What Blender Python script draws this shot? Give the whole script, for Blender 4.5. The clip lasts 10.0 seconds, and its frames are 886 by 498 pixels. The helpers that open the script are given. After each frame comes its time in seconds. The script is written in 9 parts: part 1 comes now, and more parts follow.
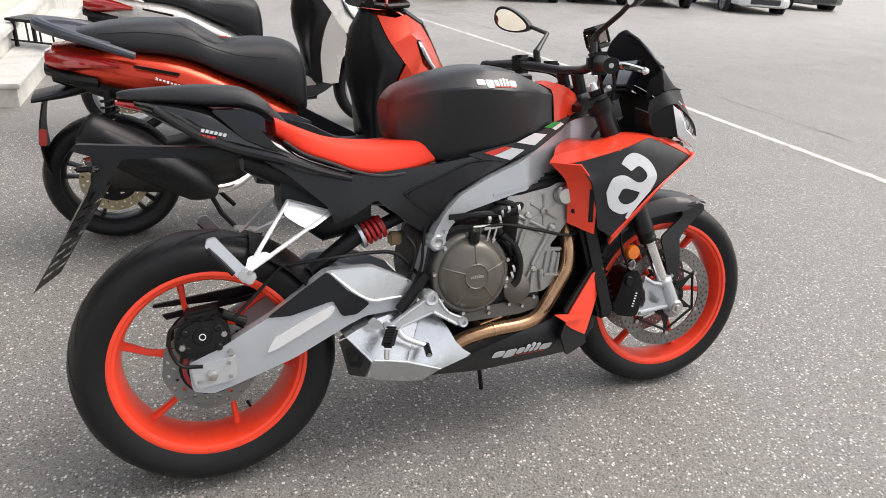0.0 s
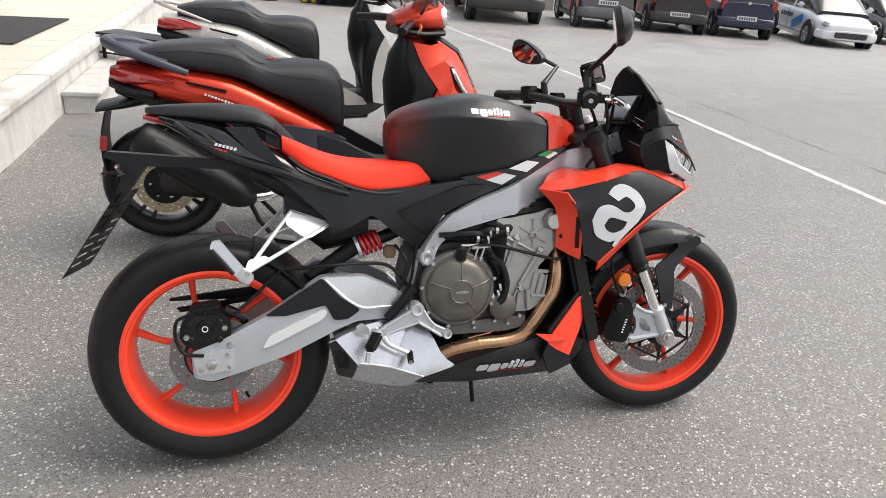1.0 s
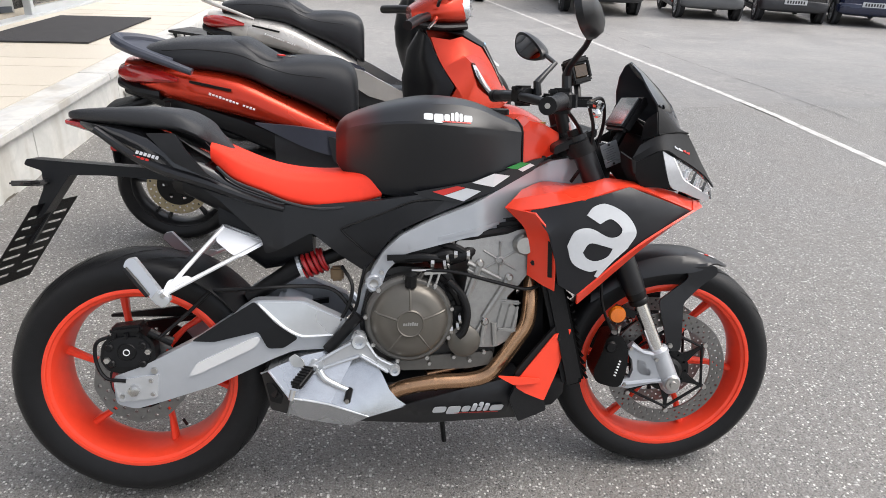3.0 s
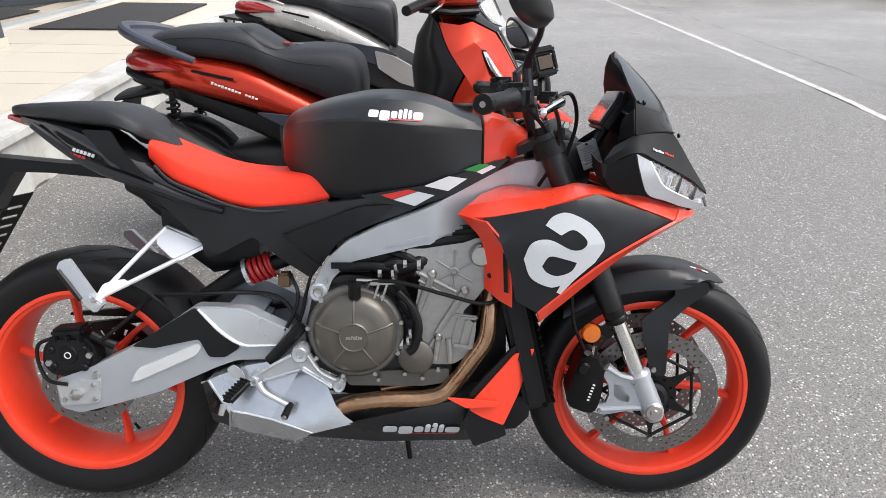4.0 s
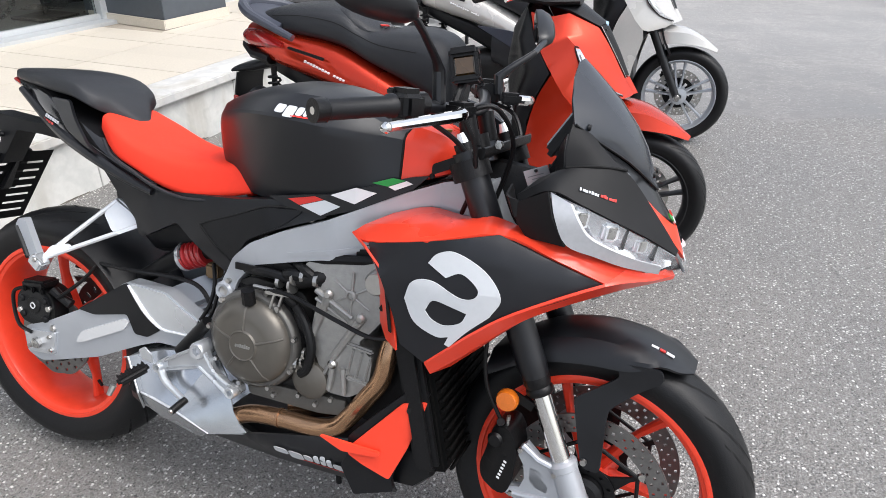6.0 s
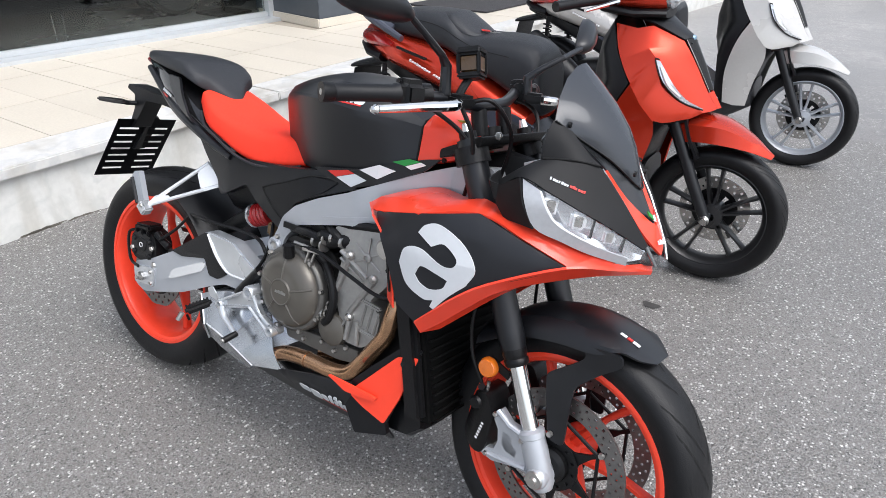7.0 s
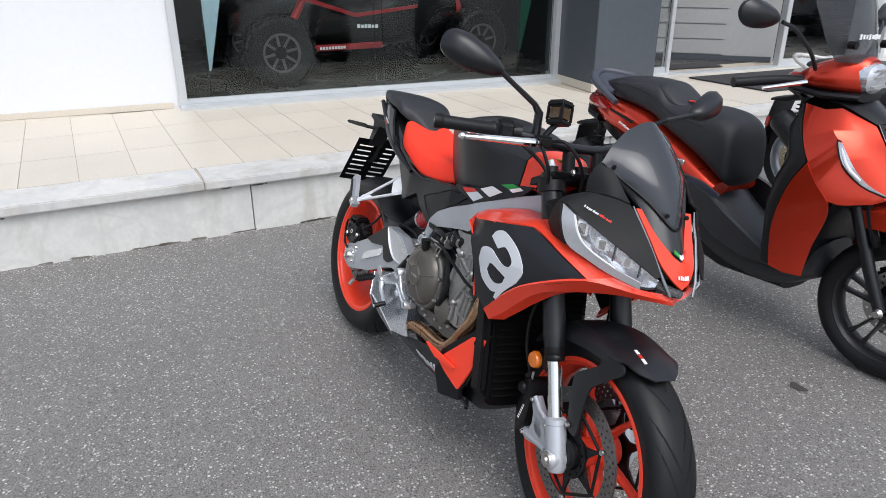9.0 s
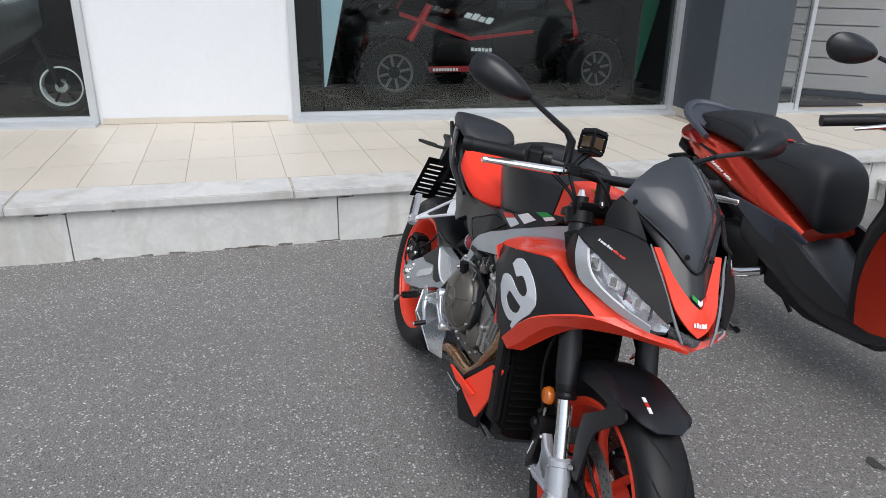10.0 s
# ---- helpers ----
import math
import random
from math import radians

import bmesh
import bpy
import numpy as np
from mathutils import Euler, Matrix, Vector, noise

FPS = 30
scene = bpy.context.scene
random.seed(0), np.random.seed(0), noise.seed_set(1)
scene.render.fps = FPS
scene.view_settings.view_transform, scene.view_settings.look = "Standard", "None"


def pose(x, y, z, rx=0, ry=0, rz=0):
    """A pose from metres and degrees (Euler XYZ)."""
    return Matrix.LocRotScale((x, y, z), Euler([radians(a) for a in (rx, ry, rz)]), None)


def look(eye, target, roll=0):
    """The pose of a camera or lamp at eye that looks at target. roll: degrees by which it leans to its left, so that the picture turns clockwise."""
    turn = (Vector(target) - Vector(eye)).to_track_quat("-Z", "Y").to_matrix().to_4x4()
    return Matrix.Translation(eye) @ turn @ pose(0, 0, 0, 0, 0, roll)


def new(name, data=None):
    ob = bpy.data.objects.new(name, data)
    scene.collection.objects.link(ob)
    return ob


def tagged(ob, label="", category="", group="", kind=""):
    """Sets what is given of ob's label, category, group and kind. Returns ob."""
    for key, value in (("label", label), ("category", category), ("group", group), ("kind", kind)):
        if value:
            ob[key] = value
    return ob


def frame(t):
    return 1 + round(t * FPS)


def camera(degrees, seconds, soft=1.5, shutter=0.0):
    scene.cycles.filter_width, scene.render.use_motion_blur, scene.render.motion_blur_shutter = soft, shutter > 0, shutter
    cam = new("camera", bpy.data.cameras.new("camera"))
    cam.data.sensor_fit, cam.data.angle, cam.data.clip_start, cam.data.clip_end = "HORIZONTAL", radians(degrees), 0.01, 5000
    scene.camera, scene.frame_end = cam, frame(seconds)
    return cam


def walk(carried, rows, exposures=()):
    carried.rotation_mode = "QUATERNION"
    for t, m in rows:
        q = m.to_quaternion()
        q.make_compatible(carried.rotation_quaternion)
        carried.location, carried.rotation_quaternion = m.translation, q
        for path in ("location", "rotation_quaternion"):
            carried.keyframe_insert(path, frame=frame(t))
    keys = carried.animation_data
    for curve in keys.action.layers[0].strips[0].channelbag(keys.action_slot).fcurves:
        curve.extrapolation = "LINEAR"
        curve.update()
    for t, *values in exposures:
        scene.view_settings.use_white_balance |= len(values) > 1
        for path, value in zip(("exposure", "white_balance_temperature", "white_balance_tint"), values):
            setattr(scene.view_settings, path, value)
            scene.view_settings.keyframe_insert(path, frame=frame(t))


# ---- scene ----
# The camera and its walk
cam = camera(65.5, 10.0, soft=0.8)
PATH = [
    (0, (-0.03, -1.542, 1.336), (0.672, 0.112, 0.458), 4.1),
    (0.5, (0.001, -1.647, 1.379), (0.648, 0.034, 0.51), 4.9),
    (1, (0.129, -1.713, 1.394), (0.647, 0.026, 0.554), 4.9),
    (1.5, (0.256, -1.748, 1.393), (0.674, 0.025, 0.566), 5.0),
    (2, (0.345, -1.736, 1.396), (0.681, 0.054, 0.572), 4.3),
    (2.5, (0.436, -1.641, 1.382), (0.733, 0.147, 0.537), 3.6),
    (4, (0.841, -1.401, 1.379), (0.848, 0.373, 0.457), 1.0),
    (4.5, (1.006, -1.344, 1.374), (0.911, 0.416, 0.428), 0.6),
    (5, (1.156, -1.209, 1.36), (0.945, 0.529, 0.394), 0.2),
    (5.5, (1.28, -1.096, 1.357), (0.895, 0.607, 0.381), -0.7),
    (5.7, (1.346, -1.064, 1.357), (0.855, 0.613, 0.384), -0.4),
    (6.8, (1.724, -1.055, 1.365), (0.749, 0.416, 0.425), -0.0),
    (7, (1.788, -1.074, 1.377), (0.76, 0.36, 0.435), -0.2),
    (7.5, (1.963, -1.05, 1.4), (0.789, 0.282, 0.478), -0.7),
    (8, (2.173, -0.994, 1.399), (0.78, 0.157, 0.542), -1.0),
    (8.5, (2.289, -0.995, 1.403), (0.752, -0.005, 0.592), -0.7),
    (9, (2.406, -0.988, 1.415), (0.778, -0.125, 0.638), -0.1),
    (9.5, (2.459, -0.888, 1.422), (0.763, -0.141, 0.671), 0.2),
    (10, (2.489, -0.752, 1.41), (0.705, -0.204, 0.692), 0.8),
]
walk(cam, [(t, look(eye, target, roll)) for t, eye, target, roll in PATH],
     [(0, 0.62, 6850, 10), (2.5, 0.58, 6650, 10), (4.5, 0.60, 6450, 10), (5.5, 0.64, 6400, 10), (7.5, 0.54, 6170, 10), (8.5, 0.33, 6180, 10), (9.5, 0.06, 6150, 10), (10, -0.02, 6150, 10)])

# World: a bright overcast noon sky and one wide, weak sun behind the cloud
SUN_EL, SUN_AZ = 58.0, 95.0
world = bpy.data.worlds.new("overcast_sky")
scene.world = world
world.use_nodes = True
wn, wl = world.node_tree.nodes, world.node_tree.links
wn.clear()
sky = wn.new("ShaderNodeTexSky")
sky.sky_type, sky.sun_disc = "NISHITA", False
sky.sun_elevation, sky.sun_rotation = radians(SUN_EL), radians(SUN_AZ)
sky.dust_density, sky.air_density, sky.ozone_density = 4.0, 1.0, 1.0
pale = wn.new("ShaderNodeHueSaturation")
pale.inputs["Saturation"].default_value = 0.42
bg = wn.new("ShaderNodeBackground")
bg.inputs["Strength"].default_value = 0.19
wout = wn.new("ShaderNodeOutputWorld")
wl.new(sky.outputs[0], pale.inputs["Color"])
wl.new(pale.outputs[0], bg.inputs["Color"])
wl.new(bg.outputs[0], wout.inputs["Surface"])
sun_data = bpy.data.lights.new("sun", "SUN")
sun_data.energy, sun_data.angle, sun_data.color = 0.9, radians(40), (1.0, 0.985, 0.965)
sun = new("sun", sun_data)
az, el = radians(SUN_AZ), radians(SUN_EL)
sun.matrix_world = look((math.sin(az) * math.cos(el) * 20, math.cos(az) * math.cos(el) * 20, math.sin(el) * 20), (0, 0, 0))


# Materials
def mat(name, base, rough=0.5, metal=0.0, var=0.12, scale=30.0, bump=0.0, bscale=300.0, coat=0.0, per_object=0.0, spec=0.5, fine=None, rvar=0.1):
    """A surface with colour variation at two scales, uneven gloss and fine relief; coordinates in metres."""
    m = bpy.data.materials.new(name)
    m.use_nodes = True
    nt = m.node_tree
    n, ln = nt.nodes, nt.links
    b = n["Principled BSDF"]
    tc = n.new("ShaderNodeTexCoord")
    big = n.new("ShaderNodeTexNoise")
    big.inputs["Scale"].default_value, big.inputs["Detail"].default_value = scale * 0.15, 5
    small = n.new("ShaderNodeTexNoise")
    small.inputs["Scale"].default_value, small.inputs["Detail"].default_value = fine or scale * 3, 3
    for t in (big, small):
        ln.new(tc.outputs["Object"], t.inputs["Vector"])
    mix = n.new("ShaderNodeMath")
    mix.operation = "ADD"
    ln.new(big.outputs["Fac"], mix.inputs[0])
    ln.new(small.outputs["Fac"], mix.inputs[1])
    top = mix.outputs[0]
    if per_object:
        info = n.new("ShaderNodeObjectInfo")
        k = n.new("ShaderNodeMath")
        k.operation = "MULTIPLY_ADD"
        k.inputs[1].default_value, k.inputs[2].default_value = per_object, -per_object / 2
        ln.new(info.outputs["Random"], k.inputs[0])
        s2 = n.new("ShaderNodeMath")
        s2.operation = "ADD"
        ln.new(top, s2.inputs[0])
        ln.new(k.outputs[0], s2.inputs[1])
        top = s2.outputs[0]
    ramp = n.new("ShaderNodeMapRange")
    ramp.inputs["From Min"].default_value, ramp.inputs["From Max"].default_value = 0.55, 1.45
    ramp.inputs["To Min"].default_value, ramp.inputs["To Max"].default_value = 1 - var, 1 + var
    ln.new(top, ramp.inputs["Value"])
    col = n.new("ShaderNodeMix")
    col.data_type, col.blend_type = "RGBA", "MULTIPLY"
    col.inputs["Factor"].default_value = 1.0
    col.inputs["A"].default_value = (*base, 1)
    ln.new(ramp.outputs[0], col.inputs["B"])
    ln.new(col.outputs["Result"], b.inputs["Base Color"])
    rr = n.new("ShaderNodeMapRange")
    rr.inputs["From Min"].default_value, rr.inputs["From Max"].default_value = 0.3, 0.7
    rr.inputs["To Min"].default_value, rr.inputs["To Max"].default_value = max(0.02, rough - rvar), min(1, rough + rvar)
    ln.new(big.outputs["Fac"], rr.inputs["Value"])
    ln.new(rr.outputs[0], b.inputs["Roughness"])
    b.inputs["Metallic"].default_value = metal
    b.inputs["Specular IOR Level"].default_value = spec
    b.inputs["Coat Weight"].default_value, b.inputs["Coat Roughness"].default_value = coat, 0.05
    if bump:
        bn = n.new("ShaderNodeTexNoise")
        bn.inputs["Scale"].default_value, bn.inputs["Detail"].default_value = bscale, 4
        ln.new(tc.outputs["Object"], bn.inputs["Vector"])
        bp = n.new("ShaderNodeBump")
        bp.inputs["Strength"].default_value, bp.inputs["Distance"].default_value = bump, 0.002
        ln.new(bn.outputs["Fac"], bp.inputs["Height"])
        ln.new(bp.outputs[0], b.inputs["Normal"])
    return m


def asphalt_material(name="asphalt", base_tone=(0.141, 0.1335, 0.1225), chips=((130, 0.52, 0.55, 0.045), (210, 0.50, 0.52, 0.27), (118, 0.84, 0.46, 0.66), (82, 0.915, 0.40, 0.68), (340, 0.55, 0.6, 0.28)), relief=0.8, blotch=0.3):
    """Worn grey asphalt: dark binder, pale stone chips, patches and stains."""
    m = mat(name, base_tone, 0.52, spec=0.7, var=blotch, scale=9, fine=160, bump=0.0)
    nt = m.node_tree
    n, ln = nt.nodes, nt.links
    b = n["Principled BSDF"]
    tc = next(x for x in n if x.type == "TEX_COORD")
    base = b.inputs["Base Color"].links[0].from_socket
    height = None
    for scale, cut, reach, shade in chips:
        v = n.new("ShaderNodeTexVoronoi")
        v.inputs["Scale"].default_value = scale
        ln.new(tc.outputs["Object"], v.inputs["Vector"])
        sep = n.new("ShaderNodeSeparateColor")
        ln.new(v.outputs["Color"], sep.inputs[0])
        pick = n.new("ShaderNodeMath")
        pick.operation = "GREATER_THAN"
        pick.inputs[1].default_value = cut
        ln.new(sep.outputs[0], pick.inputs[0])
        near = n.new("ShaderNodeMapRange")
        near.inputs["From Min"].default_value, near.inputs["From Max"].default_value = reach, reach * 0.82
        ln.new(v.outputs["Distance"], near.inputs["Value"])
        both = n.new("ShaderNodeMath")
        both.operation = "MULTIPLY"
        ln.new(pick.outputs[0], both.inputs[0])
        ln.new(near.outputs[0], both.inputs[1])
        weak = n.new("ShaderNodeMath")
        weak.operation = "MULTIPLY"
        ln.new(both.outputs[0], weak.inputs[0])
        lift = n.new("ShaderNodeMapRange")
        lift.inputs["To Min"].default_value = 0.35
        ln.new(sep.outputs[1], lift.inputs["Value"])
        ln.new(lift.outputs[0], weak.inputs[1])
        mx = n.new("ShaderNodeMix")
        mx.data_type = "RGBA"
        ln.new(weak.outputs[0], mx.inputs["Factor"])
        ln.new(base, mx.inputs["A"])
        mx.inputs["B"].default_value = (shade, shade * 0.975, shade * 0.935, 1)
        base = mx.outputs["Result"]
        if height is None:
            height = v.outputs["Distance"]
    ln.new(base, b.inputs["Base Color"])
    fine = n.new("ShaderNodeTexNoise")
    fine.inputs["Scale"].default_value, fine.inputs["Detail"].default_value = 220, 4
    ln.new(tc.outputs["Object"], fine.inputs["Vector"])
    add = n.new("ShaderNodeMath")
    add.operation = "ADD"
    ln.new(height, add.inputs[0])
    ln.new(fine.outputs["Fac"], add.inputs[1])
    bp = n.new("ShaderNodeBump")
    bp.inputs["Strength"].default_value, bp.inputs["Distance"].default_value = relief, 0.004
    ln.new(add.outputs[0], bp.inputs["Height"])
    ln.new(bp.outputs[0], b.inputs["Normal"])
    return m


def marble_material(name, tone, vein):
    """Grey-veined white marble with weather stains."""
    m = mat(name, tone, 0.45, var=0.10, scale=8, fine=40, bump=0.05, bscale=120)
    nt = m.node_tree
    n, ln = nt.nodes, nt.links
    b = n["Principled BSDF"]
    tc = next(x for x in n if x.type == "TEX_COORD")
    base = b.inputs["Base Color"].links[0].from_socket
    w = n.new("ShaderNodeTexNoise")
    w.inputs["Scale"].default_value, w.inputs["Detail"].default_value, w.inputs["Distortion"].default_value = 2.2, 7, 1.6
    ln.new(tc.outputs["Object"], w.inputs["Vector"])
    r = n.new("ShaderNodeMapRange")
    r.inputs["From Min"].default_value, r.inputs["From Max"].default_value = 0.47, 0.53
    ln.new(w.outputs["Fac"], r.inputs["Value"])
    r2 = n.new("ShaderNodeMapRange")
    r2.inputs["From Min"].default_value, r2.inputs["From Max"].default_value = 0.62, 0.53
    ln.new(w.outputs["Fac"], r2.inputs["Value"])
    k = n.new("ShaderNodeMath")
    k.operation = "MULTIPLY"
    ln.new(r.outputs[0], k.inputs[0])
    ln.new(r2.outputs[0], k.inputs[1])
    k2 = n.new("ShaderNodeMath")
    k2.operation = "MULTIPLY"
    k2.inputs[1].default_value = 0.45
    ln.new(k.outputs[0], k2.inputs[0])
    mx = n.new("ShaderNodeMix")
    mx.data_type = "RGBA"
    ln.new(k2.outputs[0], mx.inputs["Factor"])
    ln.new(base, mx.inputs["A"])
    mx.inputs["B"].default_value = (*vein, 1)
    # brown drip stains, drawn out downwards
    mp = n.new("ShaderNodeMapping")
    mp.inputs["Scale"].default_value = (5.0, 5.0, 0.9)
    ln.new(tc.outputs["Object"], mp.inputs["Vector"])
    dn = n.new("ShaderNodeTexNoise")
    dn.inputs["Scale"].default_value, dn.inputs["Detail"].default_value = 1.0, 8
    ln.new(mp.outputs[0], dn.inputs["Vector"])
    dr = n.new("ShaderNodeMapRange")
    dr.inputs["From Min"].default_value, dr.inputs["From Max"].default_value, dr.inputs["To Max"].default_value = 0.52, 0.72, 0.62
    ln.new(dn.outputs["Fac"], dr.inputs["Value"])
    st = n.new("ShaderNodeMix")
    st.data_type = "RGBA"
    ln.new(dr.outputs[0], st.inputs["Factor"])
    ln.new(mx.outputs["Result"], st.inputs["A"])
    st.inputs["B"].default_value = (0.33, 0.295, 0.235, 1)
    ln.new(st.outputs["Result"], b.inputs["Base Color"])
    return m


def glass_material(name, tint, rough=0.0, ior=1.45):
    m = bpy.data.materials.new(name)
    m.use_nodes = True
    b = m.node_tree.nodes["Principled BSDF"]
    b.inputs["Base Color"].default_value = (*tint, 1)
    b.inputs["Transmission Weight"].default_value = 1.0
    b.inputs["Roughness"].default_value, b.inputs["IOR"].default_value = rough, ior
    return m


def see_through(name, tint, alpha):
    """Thin clear or smoked plastic: a glossy skin that lets part of the light straight through."""
    m = mat(name, tint, 0.07, var=0.03, rvar=0.02, spec=0.4)
    m.node_tree.nodes["Principled BSDF"].inputs["Alpha"].default_value = alpha
    return m


def faded_paint(name, low, high, x0, x1, z0, z1, rough):
    """Matt paint with a sprayed patch of a second colour at one upper end of the piece."""
    m = mat(name, high, rough, var=0.06, coat=0.0, spec=0.5, rvar=0.03)
    nt = m.node_tree
    n, ln = nt.nodes, nt.links
    b = n["Principled BSDF"]
    tc = next(x for x in n if x.type == "TEX_COORD")
    base = b.inputs["Base Color"].links[0].from_socket
    sp = n.new("ShaderNodeSeparateXYZ")
    ln.new(tc.outputs["Object"], sp.inputs[0])
    r = n.new("ShaderNodeMapRange")
    r.interpolation_type = "SMOOTHSTEP"
    r.inputs["From Min"].default_value, r.inputs["From Max"].default_value = x0, x1
    r.inputs["To Min"].default_value, r.inputs["To Max"].default_value = 1, 0
    ln.new(sp.outputs["X"], r.inputs["Value"])
    up = n.new("ShaderNodeMapRange")
    up.interpolation_type = "SMOOTHSTEP"
    up.inputs["From Min"].default_value, up.inputs["From Max"].default_value = z0, z1
    ln.new(sp.outputs["Z"], up.inputs["Value"])
    both = n.new("ShaderNodeMath")
    both.operation = "MULTIPLY"
    ln.new(r.outputs[0], both.inputs[0])
    ln.new(up.outputs[0], both.inputs[1])
    mx = n.new("ShaderNodeMix")
    mx.data_type = "RGBA"
    ln.new(both.outputs[0], mx.inputs["Factor"])
    ln.new(base, mx.inputs["A"])
    mx.inputs["B"].default_value = (*low, 1)
    ln.new(mx.outputs["Result"], b.inputs["Base Color"])
    return m


ASPHALT = asphalt_material()
ASPHALT_OLD = asphalt_material("worn_smooth_asphalt", (0.262, 0.250, 0.238), ((60, 0.62, 0.6, 0.19), (210, 0.66, 0.50, 0.42), (80, 0.86, 0.45, 0.58), (9, 0.72, 0.75, 0.235), (25, 0.70, 0.7, 0.24)), 0.3, 0.42)
nt = ASPHALT_OLD.node_tree
bsdf = nt.nodes["Principled BSDF"]
# tone rises with distance: the far ground's grazing sheen is mixed into the colour
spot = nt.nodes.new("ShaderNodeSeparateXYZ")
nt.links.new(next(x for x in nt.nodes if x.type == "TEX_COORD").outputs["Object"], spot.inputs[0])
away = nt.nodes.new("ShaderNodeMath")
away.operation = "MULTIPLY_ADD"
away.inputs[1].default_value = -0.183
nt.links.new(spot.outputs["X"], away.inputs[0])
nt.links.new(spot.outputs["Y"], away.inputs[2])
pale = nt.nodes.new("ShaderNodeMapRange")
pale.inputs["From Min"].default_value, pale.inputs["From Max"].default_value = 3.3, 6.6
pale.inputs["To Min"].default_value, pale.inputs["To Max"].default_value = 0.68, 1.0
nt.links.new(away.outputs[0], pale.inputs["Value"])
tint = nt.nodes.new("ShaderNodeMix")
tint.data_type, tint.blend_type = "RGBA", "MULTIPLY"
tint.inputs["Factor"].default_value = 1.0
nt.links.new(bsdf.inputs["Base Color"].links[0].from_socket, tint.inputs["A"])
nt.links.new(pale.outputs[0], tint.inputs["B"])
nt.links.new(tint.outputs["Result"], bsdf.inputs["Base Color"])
LINE = mat("worn_white_line", (0.50, 0.49, 0.475), 0.8, var=0.75, scale=70, fine=120, bump=0.3)
MARBLE = marble_material("marble_coping", (0.575, 0.565, 0.54), (0.42, 0.43, 0.44))
RISER = marble_material("marble_riser", (0.63, 0.625, 0.595), (0.49, 0.50, 0.48))
TILE = mat("cream_tile", (0.565, 0.515, 0.435), 0.42, rvar=0.05, var=0.11, scale=10, fine=90, per_object=0.3)
GROUT = mat("grout", (0.40, 0.355, 0.29), 0.9, var=0.2)
WALL = mat("white_render", (0.675, 0.69, 0.705), 0.85, var=0.03, scale=8, bump=0.1, bscale=90)
PILLAR = mat("slate_grey_cladding", (0.062, 0.072, 0.085), 0.42, var=0.12, scale=6)
ALU = mat("grey_aluminium", (0.52, 0.54, 0.55), 0.42, metal=0.35, var=0.06)
PANE = glass_material("shop_glass", (0.66, 0.73, 0.72), ior=1.36)
PANE_CLEAR = glass_material("clear_door_glass", (0.93, 0.95, 0.95), ior=1.36)
SLATWALL = mat("pale_grey_slat_board", (0.36, 0.365, 0.36), 0.6, var=0.06, scale=7)
MATTING = mat("ribbed_rubber_mat", (0.035, 0.034, 0.036), 0.95, var=0.25, scale=60, bump=0.6, bscale=400)
# showroom walls and floor: the room's dimness is put into their near-black base colours
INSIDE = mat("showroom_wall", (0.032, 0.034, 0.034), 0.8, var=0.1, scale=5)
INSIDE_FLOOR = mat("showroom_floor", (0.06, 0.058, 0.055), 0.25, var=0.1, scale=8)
ORANGE = mat("acid_orange_red_paint", (0.82, 0.056, 0.024), 0.34, var=0.05, scale=10, coat=0.25, spec=0.35)
ORANGE_RIM = mat("orange_red_rim_paint", (0.82, 0.058, 0.024), 0.40, var=0.08, scale=14, coat=0.15, spec=0.35)
SEAT_RED = mat("red_orange_seat_vinyl", (0.84, 0.040, 0.016), 0.60, spec=0.3, var=0.06, scale=20, bump=0.25, bscale=900)
TANK_PAINT = faded_paint("matt_black_tank_fading_to_red", (0.10, 0.006, 0.004), (0.0080, 0.0086, 0.0105), 0.49, 0.60, 0.83, 0.91, 0.37)
MATT_BLACK = mat("matt_black_paint", (0.0072, 0.0078, 0.0097), 0.36, var=0.12, scale=10, coat=0.0, spec=0.46, rvar=0.04)
COWL_BLACK = mat("flat_black_cowl_paint", (0.0095, 0.0096, 0.0103), 0.56, var=0.12, scale=12, spec=0.20, rvar=0.04)
GREY_BLACK = mat("anthracite_matt_paint", (0.0142, 0.0150, 0.0180), 0.38, var=0.1, scale=8, coat=0.0, spec=0.35)
PLASTIC = mat("black_moulded_plastic", (0.0052, 0.0056, 0.0069), 0.40, var=0.2, scale=25, bump=0.2, bscale=1200, spec=0.32)
GLOSS_BLACK = mat("gloss_black_plastic", (0.012, 0.012, 0.013), 0.12, var=0.1, coat=0.5)
RUBBER = mat("tyre_rubber", (0.0064, 0.0065, 0.0072), 0.46, var=0.3, scale=18, bump=0.25, bscale=500, spec=0.28)
GROOVE = mat("tyre_groove", (0.003, 0.003, 0.003), 0.95, var=0.1)
VINYL = mat("black_seat_vinyl", (0.0122, 0.0134, 0.0164), 0.44, var=0.15, scale=20, bump=0.4, bscale=1100, spec=0.50)
SILVER = mat("silver_painted_aluminium", (0.45, 0.47, 0.50), 0.34, metal=0.45, var=0.05, scale=10, rvar=0.04)
BRIGHT = mat("bright_silver_plate", (0.62, 0.64, 0.66), 0.28, metal=0.7, var=0.05, scale=16, rvar=0.04)
POLISHED = mat("polished_bright_aluminium", (0.86, 0.87, 0.88), 0.26, metal=0.5, var=0.04, rvar=0.03)
STEEL = mat("machined_steel", (0.50, 0.49, 0.47), 0.30, metal=0.95, var=0.12, scale=40)
DISC_STEEL = mat("ground_disc_steel", (0.20, 0.195, 0.188), 0.38, metal=0.85, var=0.16, scale=50)
